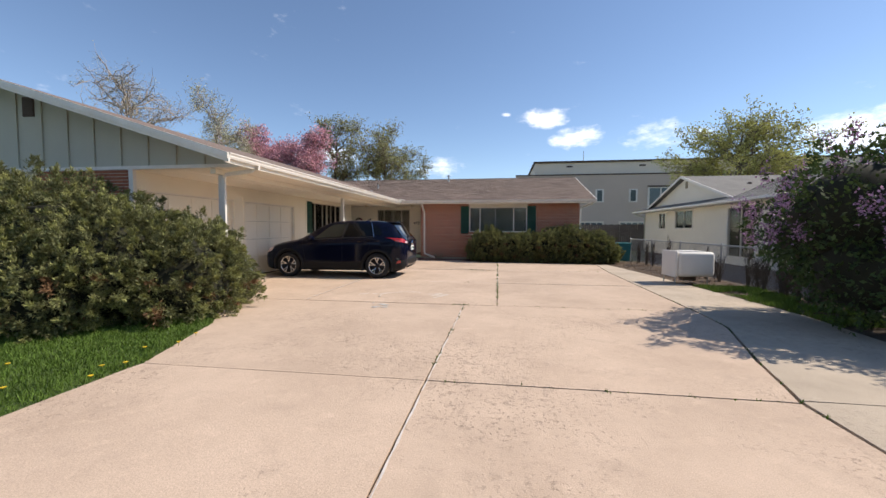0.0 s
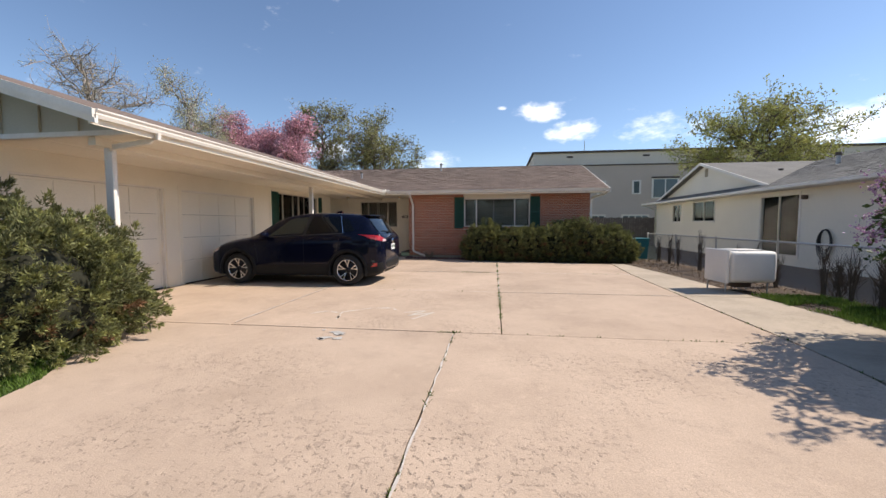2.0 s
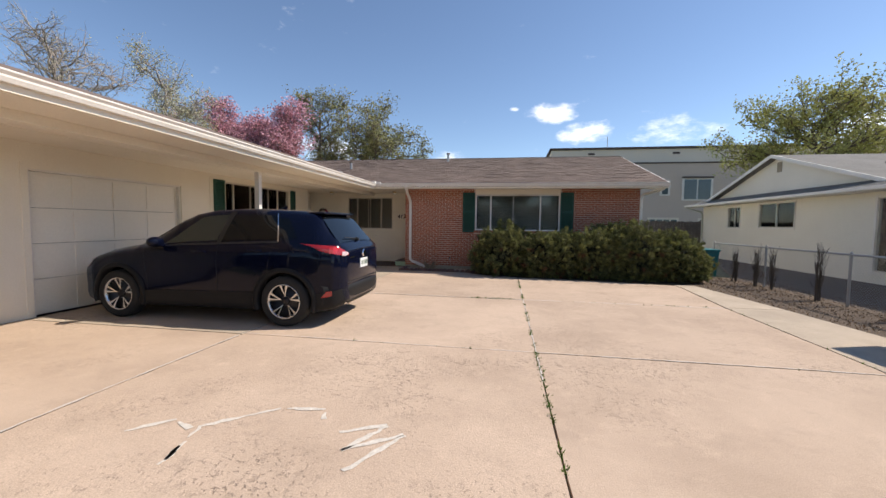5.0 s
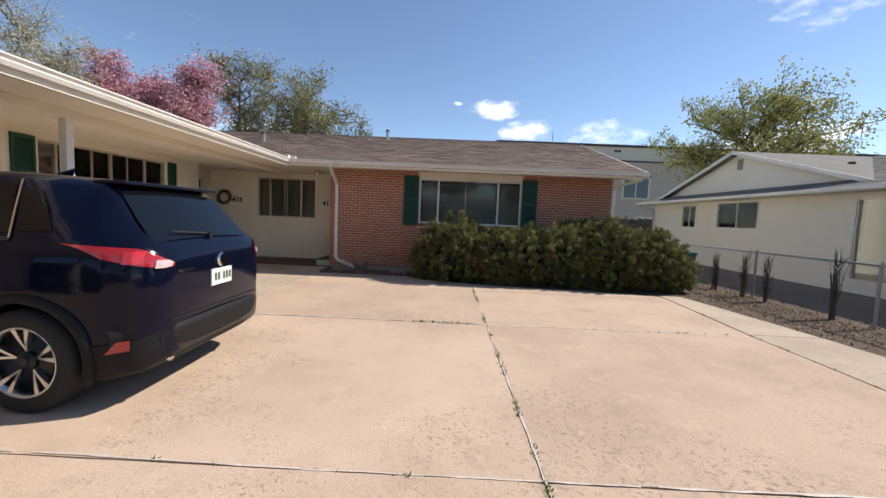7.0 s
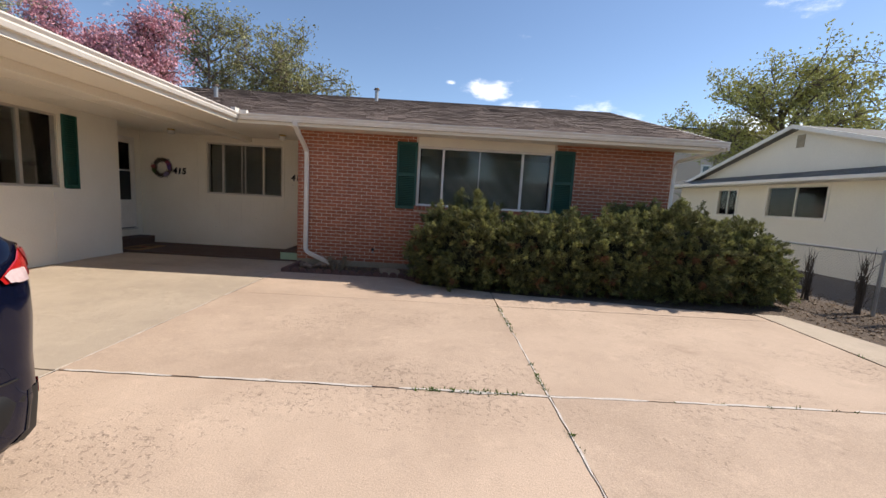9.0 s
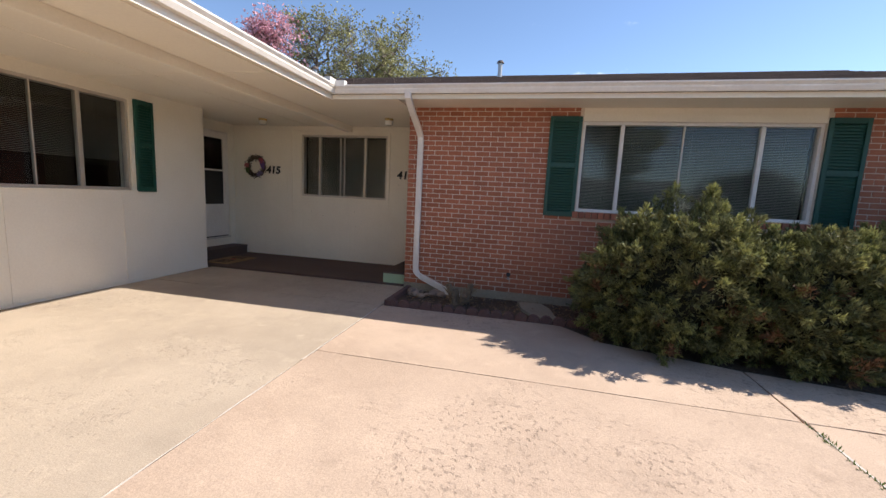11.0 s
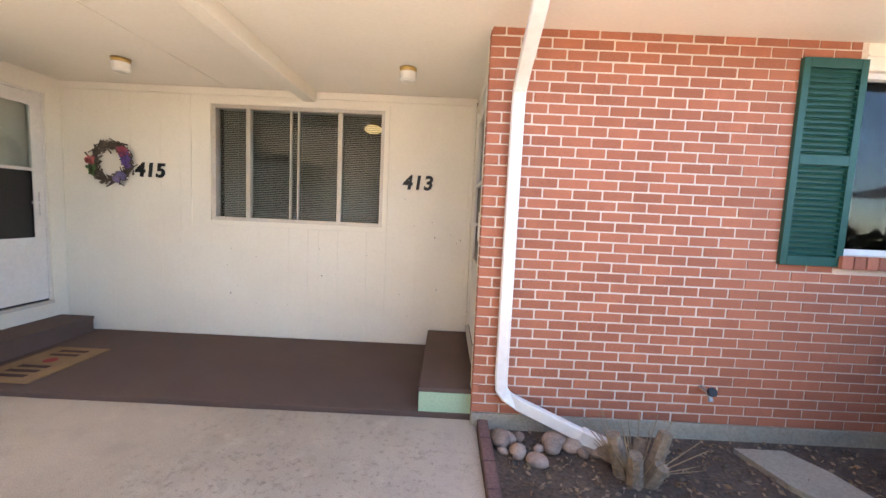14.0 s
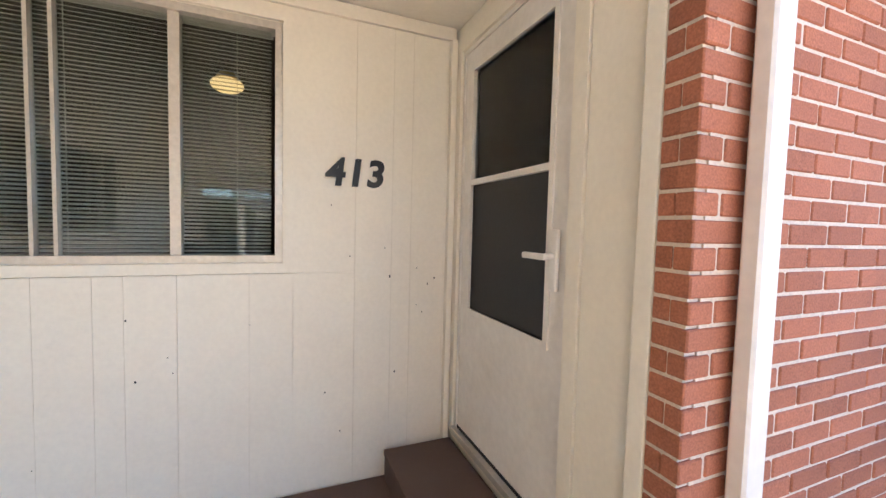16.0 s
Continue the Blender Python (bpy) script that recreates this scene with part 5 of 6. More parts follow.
boxes("tailgate_seam", M_BLACK, car, (-0.006, 0.03, -0.62, 0.62, 0.615, 0.622))
# windscreen, cabin
bm = bmesh.new()
g = []
for a in range(7):
    s = 2.62 + (3.30 - 2.62) * a / 6
    w = 0.56 + 0.10 * a / 6
    g.append([bm.verts.new((s, w * (b / 5 - 1), c_top(s) + 0.008 - 0.03 * (b / 5 - 1) ** 2)) for b in range(11)])
for a in range(6):
    for b in range(10):
        bm.faces.new((g[a][b], g[a][b + 1], g[a + 1][b + 1], g[a + 1][b]))
part("windscreen", bm, M_PRIV, car, "", True)
boxes("underbody", M_CLAD, car, (0.3, 4.3, -0.62, 0.62, 0.20, 0.34))
bm = bmesh.new()
vs = [bm.verts.new(p) for p in ((1.55, -0.03, 1.66), (1.38, 0, 1.66), (1.36, 0, 1.735), (1.55, 0.03, 1.66), (1.37, 0.012, 1.70), (1.37, -0.012, 1.70))]
bmesh.ops.convex_hull(bm, input=vs)
part("antenna_fin", bm, M_PAINT, car)

# the tail is shorter and its corners rounder than the plain loft
for ob in list(bpy.data.objects):
    if ob.type == "MESH" and (ob.parent == car or (ob.parent and ob.parent.parent == car and not ob.parent.name.startswith("wheel"))):
        for v in ob.data.vertices:
            if v.co.x < 0.48:
                v.co.x = 0.48 - (0.48 - v.co.x) * 0.83 + 0.16 * max(0.0, abs(v.co.y) - 0.5) ** 2 * (0.48 - v.co.x)

# ---- plants ----


def blades(name, P, D, length, width, material, parent, rng, per=3, spread=0.6, kind="stuff"):
    """Sprigs at P pointing along D: per narrow kites each, all in one mesh."""
    n = len(P)
    P, D = np.repeat(P, per, 0), np.repeat(D, per, 0)
    D = D + rng.normal(0, spread, D.shape)
    D /= np.linalg.norm(D, axis=1, keepdims=True) + 1e-9
    R = rng.normal(0, 1, D.shape)
    W = np.cross(D, R)
    W /= np.linalg.norm(W, axis=1, keepdims=True) + 1e-9
    L = (length * rng.uniform(0.6, 1.4, len(P)))[:, None]
    w = width * L / length
    V = np.stack([P, P + D * L * 0.5 + W * w / 2, P + D * L, P + D * L * 0.5 - W * w / 2], 1).reshape(-1, 3)
    me = bpy.data.meshes.new(name)
    k = len(P)
    me.vertices.add(4 * k)
    me.vertices.foreach_set("co", V.astype(np.float32).ravel())
    me.loops.add(4 * k)
    me.loops.foreach_set("vertex_index", np.arange(4 * k, dtype=np.int32))
    me.polygons.add(k)
    me.polygons.foreach_set("loop_start", np.arange(0, 4 * k, 4, dtype=np.int32))
    me.update(calc_edges=True)
    me.validate()
    me.materials.append(material)
    ob = new(name, me)
    ob.parent = parent
    if kind:
        ob["kind"] = kind
    return ob


def lump_points(lumps, n, rng, up=0.35, rough=0.16):
    """Points on the outside of overlapping lumps, with outward directions."""
    area = np.array([a * b + b * c + a * c for _, _, _, a, b, c in lumps])
    out_p, out_d = [], []
    for (x, y, z, a, b, c), share in zip(lumps, area / area.sum()):
        m = int(n * share)
        d = rng.normal(0, 1, (m, 3))
        d /= np.linalg.norm(d, axis=1, keepdims=True)
        s = np.array([noise.noise(Vector(v) * 2.6 + Vector((x * 3, y * 3, z))) + 0.55 * noise.noise(Vector(v) * 7 + Vector((x, y * 2, z))) for v in d])
        r = 1 + rough * 1.5 * s - np.abs(rng.normal(0, 0.07, m))
        p = d * r[:, None] * np.array([a, b, c]) + np.array([x, y, z])
        keep = p[:, 2] > 0.03
        for (x2, y2, z2, a2, b2, c2) in lumps:
            if (x2, y2, z2) != (x, y, z):
                q = (p - np.array([x2, y2, z2])) / np.array([a2, b2, c2])
                keep &= (q ** 2).sum(1) > 0.62
        nd = d / np.array([a, b, c])
        nd /= np.linalg.norm(nd, axis=1, keepdims=True)
        nd[:, 2] += up
        out_p.append(p[keep])
        out_d.append(nd[keep])
    return np.concatenate(out_p), np.concatenate(out_d)


# solid lumps added inside a shrub; their dark colour stands for inner shade
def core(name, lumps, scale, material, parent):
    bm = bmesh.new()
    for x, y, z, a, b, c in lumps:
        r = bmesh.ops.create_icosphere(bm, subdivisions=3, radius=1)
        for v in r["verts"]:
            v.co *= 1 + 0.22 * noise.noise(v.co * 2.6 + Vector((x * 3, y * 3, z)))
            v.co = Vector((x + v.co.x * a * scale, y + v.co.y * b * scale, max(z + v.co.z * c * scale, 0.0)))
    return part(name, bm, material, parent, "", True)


def juniper(label, lumps, n, seed, length=0.12):
    """n plumes that lean out and up from the lumps, each a feathery spray of short needled twigs."""
    rng = np.random.default_rng(seed)
    t = thing("shrub", label, "shrub")
    core("inner_wood", lumps, 0.64, M_CORE_SHADE, t)
    C, N = lump_points(lumps, n, rng, 0.30, 0.22)
    C2, N2 = lump_points([(x, y, z, a * 0.84, b * 0.84, c * 0.84) for x, y, z, a, b, c in lumps], n * 2 // 3, rng, 0.30, 0.16)
    C, N = np.concatenate([C, C2]), np.concatenate([N, N2])
    N = N / np.linalg.norm(N, axis=1, keepdims=True) + rng.normal(0, 0.28, N.shape)
    N /= np.linalg.norm(N, axis=1, keepdims=True)
    k = 38
    reach = length * rng.uniform(1.0, 2.5, len(C))
    f = rng.beta(1.5, 1.2, (len(C), k))
    side_ = rng.normal(0, 1, (len(C), k, 3)) * (length * 0.42 * (1.12 - f))[..., None]
    P = (C - N * length * 0.9)[:, None, :] + N[:, None, :] * (f * reach[:, None])[..., None] + side_
    D = N[:, None, :] * 0.9 + side_ / length
    D[..., 2] += 0.12
    tone = np.repeat(rng.random(len(C)), k)
    P, D, f = P.reshape(-1, 3), D.reshape(-1, 3), f.ravel()
    P[:, 2] = np.maximum(P[:, 2], 0.0)
    young = (f > 0.62) & (tone > 0.35)
    dead = (tone < 0.07) & (P[:, 2] < 0.8)
    for nm, pick, m in (("foliage", ~young & ~dead, M_JUNIPER), ("young_growth", young & ~dead, M_LEAF_J), ("dead_growth", dead, M_DEAD)):
        if pick.any():
            blades(nm, P[pick], D[pick], length * 0.54, length * 0.115, m, t, rng, 4, 0.45)
    return t


M_LEAF_J = leaf_mat("juniper young shoots", (0.31, 0.315, 0.115), 0.35)
M_DEAD = leaf_mat("dead juniper", (0.22, 0.12, 0.06), 0.3, 0.1)
juniper("large sprawling juniper beside the driveway", [(-8.7, 5.2, 0.95, 1.6, 1.35, 1.45), (-7.1, 5.5, 0.95, 1.35, 1.3, 1.4), (-5.95, 5.3, 0.75, 1.15, 1.15, 1.15), (-5.15, 5.75, 0.6, 0.85, 1.05, 0.98), (-6.6, 4.6, 0.5, 1.3, 0.9, 0.85), (-8.3, 4.3, 0.5, 1.3, 0.8, 0.9), (-10.4, 5.4, 0.9, 1.3, 1.3, 1.4), (-5.4, 6.4, 0.6, 0.9, 0.8, 0.85)], 3900, 1, 0.105)
juniper("row of junipers below the front window", [(-0.55, 17.5, 0.60, 0.88, 0.68, 0.82), (0.35, 17.35, 0.52, 0.70, 0.60, 0.70), (1.05, 17.5, 0.58, 0.75, 0.7, 0.70), (1.85, 17.45, 0.52, 0.72, 0.66, 0.72), (-1.05, 17.6, 0.42, 0.5, 0.5, 0.5)], 2000, 2, 0.095)
juniper("tall juniper at the house corner", [(2.45, 17.75, 0.75, 0.75, 0.65, 0.78), (3.1, 17.4, 0.60, 0.78, 0.68, 0.82), (3.9, 17.5, 0.58, 0.75, 0.68, 0.72), (4.45, 17.5, 0.40, 0.45, 0.5, 0.48)], 1700, 3, 0.095)


def lilac():
    rng = np.random.default_rng(9)
    r2 = random.Random(9)
    t = thing("lilac_bush", "tall lilac bush with purple blossom over dark leaves", "bush")
    lumps = [(5.15, 6.5, 1.65, 1.15, 1.1, 0.95), (6.1, 6.3, 1.9, 1.1, 1.2, 0.95), (5.3, 7.3, 1.35, 0.9, 0.9, 0.85), (6.9, 5.6, 1.7, 1.2, 1.2, 1.1), (5.0, 6.2, 0.85, 0.8, 0.8, 0.7), (6.3, 5.4, 0.9, 1.0, 1.0, 0.8)]
    bm = bmesh.new()
    for i in range(26):
        b = Vector((r2.uniform(5.3, 6.6), r2.uniform(5.7, 6.9), -0.03))
        e = b + Vector((r2.uniform(-0.8, 0.5), r2.uniform(-0.5, 0.5), r2.uniform(1.2, 2.2)))
        m = b.lerp(e, 0.5) + Vector((r2.uniform(-0.12, 0.12), r2.uniform(-0.12, 0.12), 0))
        rod(bm, b, m, 0.022, 0.015, 6)
        rod(bm, m, e, 0.015, 0.006, 6)
    part("stems", bm, M_BARK, t)
    # added dark filling: painted shade behind the lilac's outer leaves
    core("inner_leaves", lumps, 0.72, M_CORE_SHADE, t)
    P, D = lump_points(lumps, 15000, rng, 0.0, 0.3)
    blades("leaves", P, D, 0.07, 0.04, M_LILAC_L, t, rng, 2, 0.9)
    top = np.where(P[:, 2] > 1.25)[0]
    pick = rng.choice(top, 140, replace=False)
    cp = np.repeat(P[pick], 60, 0)
    off = rng.normal(0, 1, cp.shape) * np.array([0.055, 0.055, 0.085])
    blades("blossom", cp + off + np.repeat(D[pick] * 0.06, 60, 0), rng.normal(0, 1, cp.shape), 0.034, 0.024, M_LILAC, t, rng, 2, 1.0)


lilac()


def tree(label, at, crown, leaf, n_leaf, size, seed, trunk=0.16, limbs=9, cluster=0.25, bark=None):
    """A trunk, limbs that reach into an uneven crown, boughs and twigs off them; leaves in clusters along the twigs.
    crown: its middle height, half width and half height."""
    rng = random.Random(seed)
    nr = np.random.default_rng(seed)
    zc, rw, rh = crown
    t = thing("tree", label, "tree", at=(at[0], at[1], -0.08))
    wood = {"trunk": ([], []), "branchwork": ([], [])}
    tips = []

    def tube(a, b, r0, r1, store, n):
        V, F = store
        d = (b - a).normalized()
        u = d.orthogonal().normalized()
        v = d.cross(u)
        k = len(V)
        for p, r in ((a, r0), (b, r1)):
            for i in range(n):
                V.append(tuple(p + (u * math.cos(6.2832 * i / n) + v * math.sin(6.2832 * i / n)) * r))
        for i in range(n):
            F.append((k + i, k + (i + 1) % n, k + n + (i + 1) % n, k + n + i))

    def bough(a, b, r0, r1, segs, n, sag, key="branchwork"):
        """A wavering branch from a to b; gives back its points."""
        pts = [a]
        for i in range(1, segs + 1):
            f = i / segs
            w = (b - a).length * 0.06 * (1 - f)
            q = a.lerp(b, f) + Vector((rng.gauss(0, w), rng.gauss(0, w), rng.gauss(0, w) + sag * math.sin(f * math.pi) * (b - a).length))
            tube(pts[-1], q, r0 + (r1 - r0) * (i - 1) / segs, r0 + (r1 - r0) * f, wood[key], n)
            pts.append(q)
        return pts

    def inside(lo=0.55):
        while True:
            d = Vector((rng.uniform(-1, 1), rng.uniform(-1, 1), rng.uniform(-0.95, 1)))
            if lo < d.length < 1:
                break
        d *= 0.95 + 0.18 * noise.noise(d * 1.9 + Vector((seed * 1.7, 0, 0)))
        return Vector((d.x * rw, d.y * rw, zc + d.z * rh))

    spine = bough(Vector((0, 0, 0)), Vector((rng.gauss(0, 0.2), rng.gauss(0, 0.2), zc + rh * 0.35)), trunk, trunk * 0.3, 8, 8, 0, "trunk")
    for i in range(limbs):
        e = inside()
        root = min((p for p in spine if p.z < max(e.z - 0.3 * rw, zc - rh * 0.9)), key=lambda p: (p - e).length, default=spine[3])
        limb = bough(root, e, trunk * 0.34, 0.022, 7, 5, 0.08)
        for j in range(9):
            p = limb[rng.randint(2, 7)]
            q = p + Vector((rng.gauss(0, 1), rng.gauss(0, 1), rng.gauss(0.35, 0.8))).normalized() * min(rw, rh) * rng.uniform(0.2, 0.45)
            sub = bough(p, q, 0.028, 0.012, 4, 4, 0.04)
            for k in range(7):
                p2 = sub[rng.randint(1, 4)]
                q2 = p2 + Vector((rng.gauss(0, 1), rng.gauss(0, 1), rng.gauss(0.4, 0.8))).normalized() * rng.uniform(0.35, 1.0)
                tips.extend(tuple(x) for x in bough(p2, q2, 0.011, 0.004, 2, 3, 0.03)[1:])
    for nm, (V, F) in wood.items():
        ob = raw(nm, V, F, bark or M_BARK)
        ob.parent = t
        if nm == "branchwork":
            ob["kind"] = "stuff"
    T = np.array(tips)
    c = T[nr.integers(0, len(T), n_leaf)] + nr.normal(0, cluster, (n_leaf, 3))
    blades("crown", c, nr.normal(0, 1, (n_leaf, 3)), size, size * 0.62, leaf, t, nr, 3, 0.8)
    return t


# ---- trees ----
tree("pink blossoming crab-apple behind the house", (-16.2, 31), (7.3, 2.5, 2.5), M_PINK, 10000, 0.12, 4, 0.16, 14, 0.16)
tree("pink blossoming crab-apple behind the house", (-20.7, 32), (7.4, 3.3, 2.5), M_PINK, 12000, 0.12, 14, 0.16, 16, 0.16)
tree("spring tree with olive young leaves behind the roof", (-15.6, 36.5), (8.7, 2.9, 4.3), M_LEAF_D, 6200, 0.12, 5, 0.2, 18, 0.15)
tree("spring tree with olive young leaves behind the roof", (-10.7, 36), (7.8, 3.9, 3.6), M_LEAF_D, 8000, 0.12, 25, 0.2, 22, 0.15)
tree("tall bare tree just coming into bud", (-28.0, 26.5), (9.9, 4.2, 4.1), M_LEAF_G, 2600, 0.06, 6, 0.2, 26, 0.12, M_BARK_P)
tree("tall tree with pale new leaves", (-21.6, 27.5), (8.3, 3.0, 3.7), M_LEAF_G, 7500, 0.08, 7, 0.15, 20, 0.15, M_BARK_P)
tree("spreading tree with bright yellow-green leaves", (17.9, 33.5), (6.9, 5.6, 3.4), M_LEAF_Y, 21000, 0.125, 8, 0.2, 40, 0.17)

for bx, seed in ((-9, 51), (-1, 52), (7, 53)):
    tree("leafy street tree across the road", (bx, -21), (8.0, 4.2, 4.5), M_LEAF_D, 4000, 0.28, seed, 0.2, 9, 0.4)

# ---- neighbour's house ----
nb = thing("neighbour_house", "low cream stucco house with grey shingle roof", "house")
NE, NS, NX = 28.3, 9.0, 9.45
for b in wall_boxes("x", NX, NX + 0.2, NS, NE, -0.05, 2.58, [(16.55, 18.42, 0.30, 2.35), (21.62, 23.62, 1.48, 2.42), (24.95, 25.90, 1.46, 2.38)]):
    boxes("wall", M_STUCCO, nb, b)
for b in ((NX + 0.2, 17, NE - 0.2, NE, -0.05, 2.58), (NX + 0.2, 17, NS, NS + 0.2, -0.05, 2.58), (16.8, 17, NS + 0.2, NE - 0.2, -0.05, 2.58)):
    boxes("wall", M_STUCCO, nb, b)
# neighbour's room wall and ceiling, darkened by colour to look unlit
boxes("inner_wall", M_UNLIT, nb, (11.4, 11.5, NS + 0.2, NE - 0.2, 0, 2.5), (NX + 0.21, 11.4, NS + 0.2, NE - 0.2, 2.50, 2.55))
NR = lambda x: 2.60 + 0.30 * (x - 8.9)
r = roof_slab("roof", [(8.9, NS - 0.5, NR(8.9)), (8.9, NE + 0.7, NR(8.9)), (14.5, NE + 0.7, NR(14.5)), (14.5, NS - 0.5, NR(14.5))][::-1], 0.10, M_SHINGLE_G, nb)
roof_slab("roof_back", [(14.5, NS - 0.5, NR(14.5)), (14.5, NE + 0.7, NR(14.5)), (20, NE + 0.7, 2.6), (20, NS - 0.5, 2.6)][::-1], 0.1, M_SHINGLE_G, nb)
shingles("shingles", r, (8.88, NE + 0.7, NR(8.9) + 0.003), (0, -1, 0), (1, 0, 0.30), 52, 36, 0.40, 0.162, 6, M_SHINGLE_G)
boxes("gutter", M_WHITE, nb, (8.80, 8.90, NS - 0.5, NE + 0.7, 2.50, 2.60), bevel=0.012)
boxes("soffit", M_WHITE, nb, (8.9, NX, NS - 0.5, NE + 0.7, 2.49, 2.51))
# cross gable
AY, AZ, GX, HW = 23.1, 4.28, 9.75, 5.4
bm = bmesh.new()
vs = [bm.verts.new(p) for x in (GX, GX + 0.1) for p in ((x, AY - HW + 0.3, AZ - 0.3 * HW + 0.0), (x, AY + HW - 0.3, AZ - 0.3 * HW), (x, AY, AZ - 0.08))]
for f in ((0, 1, 2), (5, 4, 3), (0, 3, 4, 1), (1, 4, 5, 2), (2, 5, 3, 0)):
    bm.faces.new([vs[i] for i in f])
part("gable", bm, M_STUCCO, nb)
roof_slab("gable_roof", [(GX - 0.3, AY, AZ), (GX - 0.3, AY + HW, AZ - 0.3 * HW), (16, AY + HW, AZ - 0.3 * HW), (16, AY, AZ)], 0.08, M_SHINGLE_G, nb)
roof_slab("gable_roof", [(GX - 0.3, AY, AZ), (16, AY, AZ), (16, AY - HW, AZ - 0.3 * HW), (GX - 0.3, AY - HW, AZ - 0.3 * HW)], 0.08, M_SHINGLE_G, nb)
for sg in (1, -1):
    roof_slab("barge_board", [(GX - 0.33, AY, AZ + 0.01), (GX - 0.33, AY + sg * HW, AZ - 0.3 * HW + 0.01), (GX - 0.29, AY + sg * HW, AZ - 0.3 * HW + 0.01), (GX - 0.29, AY, AZ + 0.01)], 0.12, M_WHITE, nb)
boxes("gable_vent", M_FOUND, nb, (GX - 0.02, GX - 0.001, AY - 0.16, AY + 0.1, 3.62, 4.0))
window("window_4", "dark sliding window in the neighbour's stucco wall", (NX, 23.62), -90, 2.0, 1.48, 2.42, (0.5,), M_ALU, M_WHITE, None, 0.05)
window("window_5", "small dark window in the neighbour's stucco wall", (NX, 25.90), -90, 0.95, 1.46, 2.38, (0.5,), M_ALU, M_WHITE, None, 0.05)
window("window_6", "sliding patio door in the neighbour's stucco wall", (NX, 18.42), -90, 1.87, 0.30, 2.35, (0.48,), M_ALU, M_WHITE, None, 0.07)
M_CURT = mat("pale curtain", (0.5, 0.46, 0.42), 0.9, var=0.1)
boxes("curtain", M_CURT, nb, (NX + 0.16, NX + 0.18, 17.5, 18.38, 0.32, 2.33))
boxes("curtain", M_CURT, nb, (NX + 0.16, NX + 0.18, 21.65, 23.58, 1.5, 2.40))
pp = pipe("downspout", [(8.85, NE + 0.5, 2.5), (9.1, NE + 0.45, 2.38), (9.40, NE + 0.1, 2.25), (9.40, NE - 0.03, 2.1), (9.40, NE - 0.05, 0.1)], 0.07, 0.05, M_BOARD, nb)
for x, y, h in ((12.0, 18.6, 0.35), (13.2, 16.8, 0.4), (11.6, 20.9, 0.2)):
    v = thing("roof_vent", "dark vent pipe on the neighbour's grey roof", "vent", "roof vents", at=(x, y, NR(x) - 0.05))
    bm = bmesh.new()
    rod(bm, (0, 0, 0), (0, 0, h), 0.07, n=10)
    part("pipe", bm, M_STEEL, v)
    bm = bmesh.new()
    rod(bm, (0, 0, h), (0, 0, h + 0.12), 0.11, 0.09, 10)
    part("cap", bm, M_GRILLE, v)
lampw = thing("wall_lamp", "small dark lamp on the stucco wall beside the patio door", "lamp", at=(NX, 16.25, 2.2))
boxes("body", M_GRILLE, lampw, (-0.14, 0, -0.06, 0.06, -0.06, 0.08), bevel=0.02)

# ---- chain-link fence ----
fence = thing("chain_link_fence", "grey chain-link fence with steel posts and top rail", "fence")
FX0, FX1, FY0, FY1, FH = 6.15, 5.85, 7.2, 19.3, 0.98
fx = lambda y: FX0 + (FX1 - FX0) * (y - FY0) / (FY1 - FY0)
bm = bmesh.new()
rod(bm, (fx(FY0), FY0, FH), (fx(FY1), FY1, FH), 0.02)
part("top_rail", bm, M_STEEL, fence)
for y in np.linspace(FY0, FY1, 6):
    bm = bmesh.new()
    rod(bm, (fx(y), y, -0.1), (fx(y), y, FH + 0.03), 0.025)
    rod(bm, (fx(y), y, FH + 0.03), (fx(y), y, FH + 0.06), 0.03, 0.01)
    part("post", bm, M_STEEL, fence)
V, F = [], []
step_ = 0.062
n = int((FY1 - FY0 + FH) / step_)
for sgn in (1, -1):
    for i in range(-int(FH / step_), n):
        ya = FY0 + i * step_
        lo, hi = (ya, ya + FH) if sgn > 0 else (ya + FH, ya)
        a, b = Vector((0, lo, 0.01)), Vector((0, hi, FH - 0.01))
        ta, tb = 0.0, 1.0
        for lim, side_ in ((FY0, 1), (FY1, -1)):
            da, db = (a.y - lim) * side_, (b.y - lim) * side_
            if da < 0 and db < 0:
                tb = -1
            elif da < 0:
                ta = max(ta, da / (da - db))
            elif db < 0:
                tb = min(tb, da / (da - db))
        if tb - ta < 0.05:
            continue
        p, q = a.lerp(b, ta), a.lerp(b, tb)
        p.x, q.x = fx(p.y) - 0.02 + 0.002 * sgn, fx(q.y) - 0.02 + 0.002 * sgn
        k = len(V)
        t_ = 0.0016
        for c in (p, q):
            V += [(c.x - t_, c.y, c.z), (c.x + t_, c.y - t_, c.z), (c.x + t_, c.y + t_, c.z)]
        F += [(k, k + 1, k + 4, k + 3), (k + 1, k + 2, k + 5, k + 4), (k + 2, k, k + 3, k + 5)]
ob = raw("wire_mesh", V, F, M_STEEL)
ob.parent = fence
ob["kind"] = "stuff"

# bare twiggy shrubs along the fence
rng = random.Random(31)


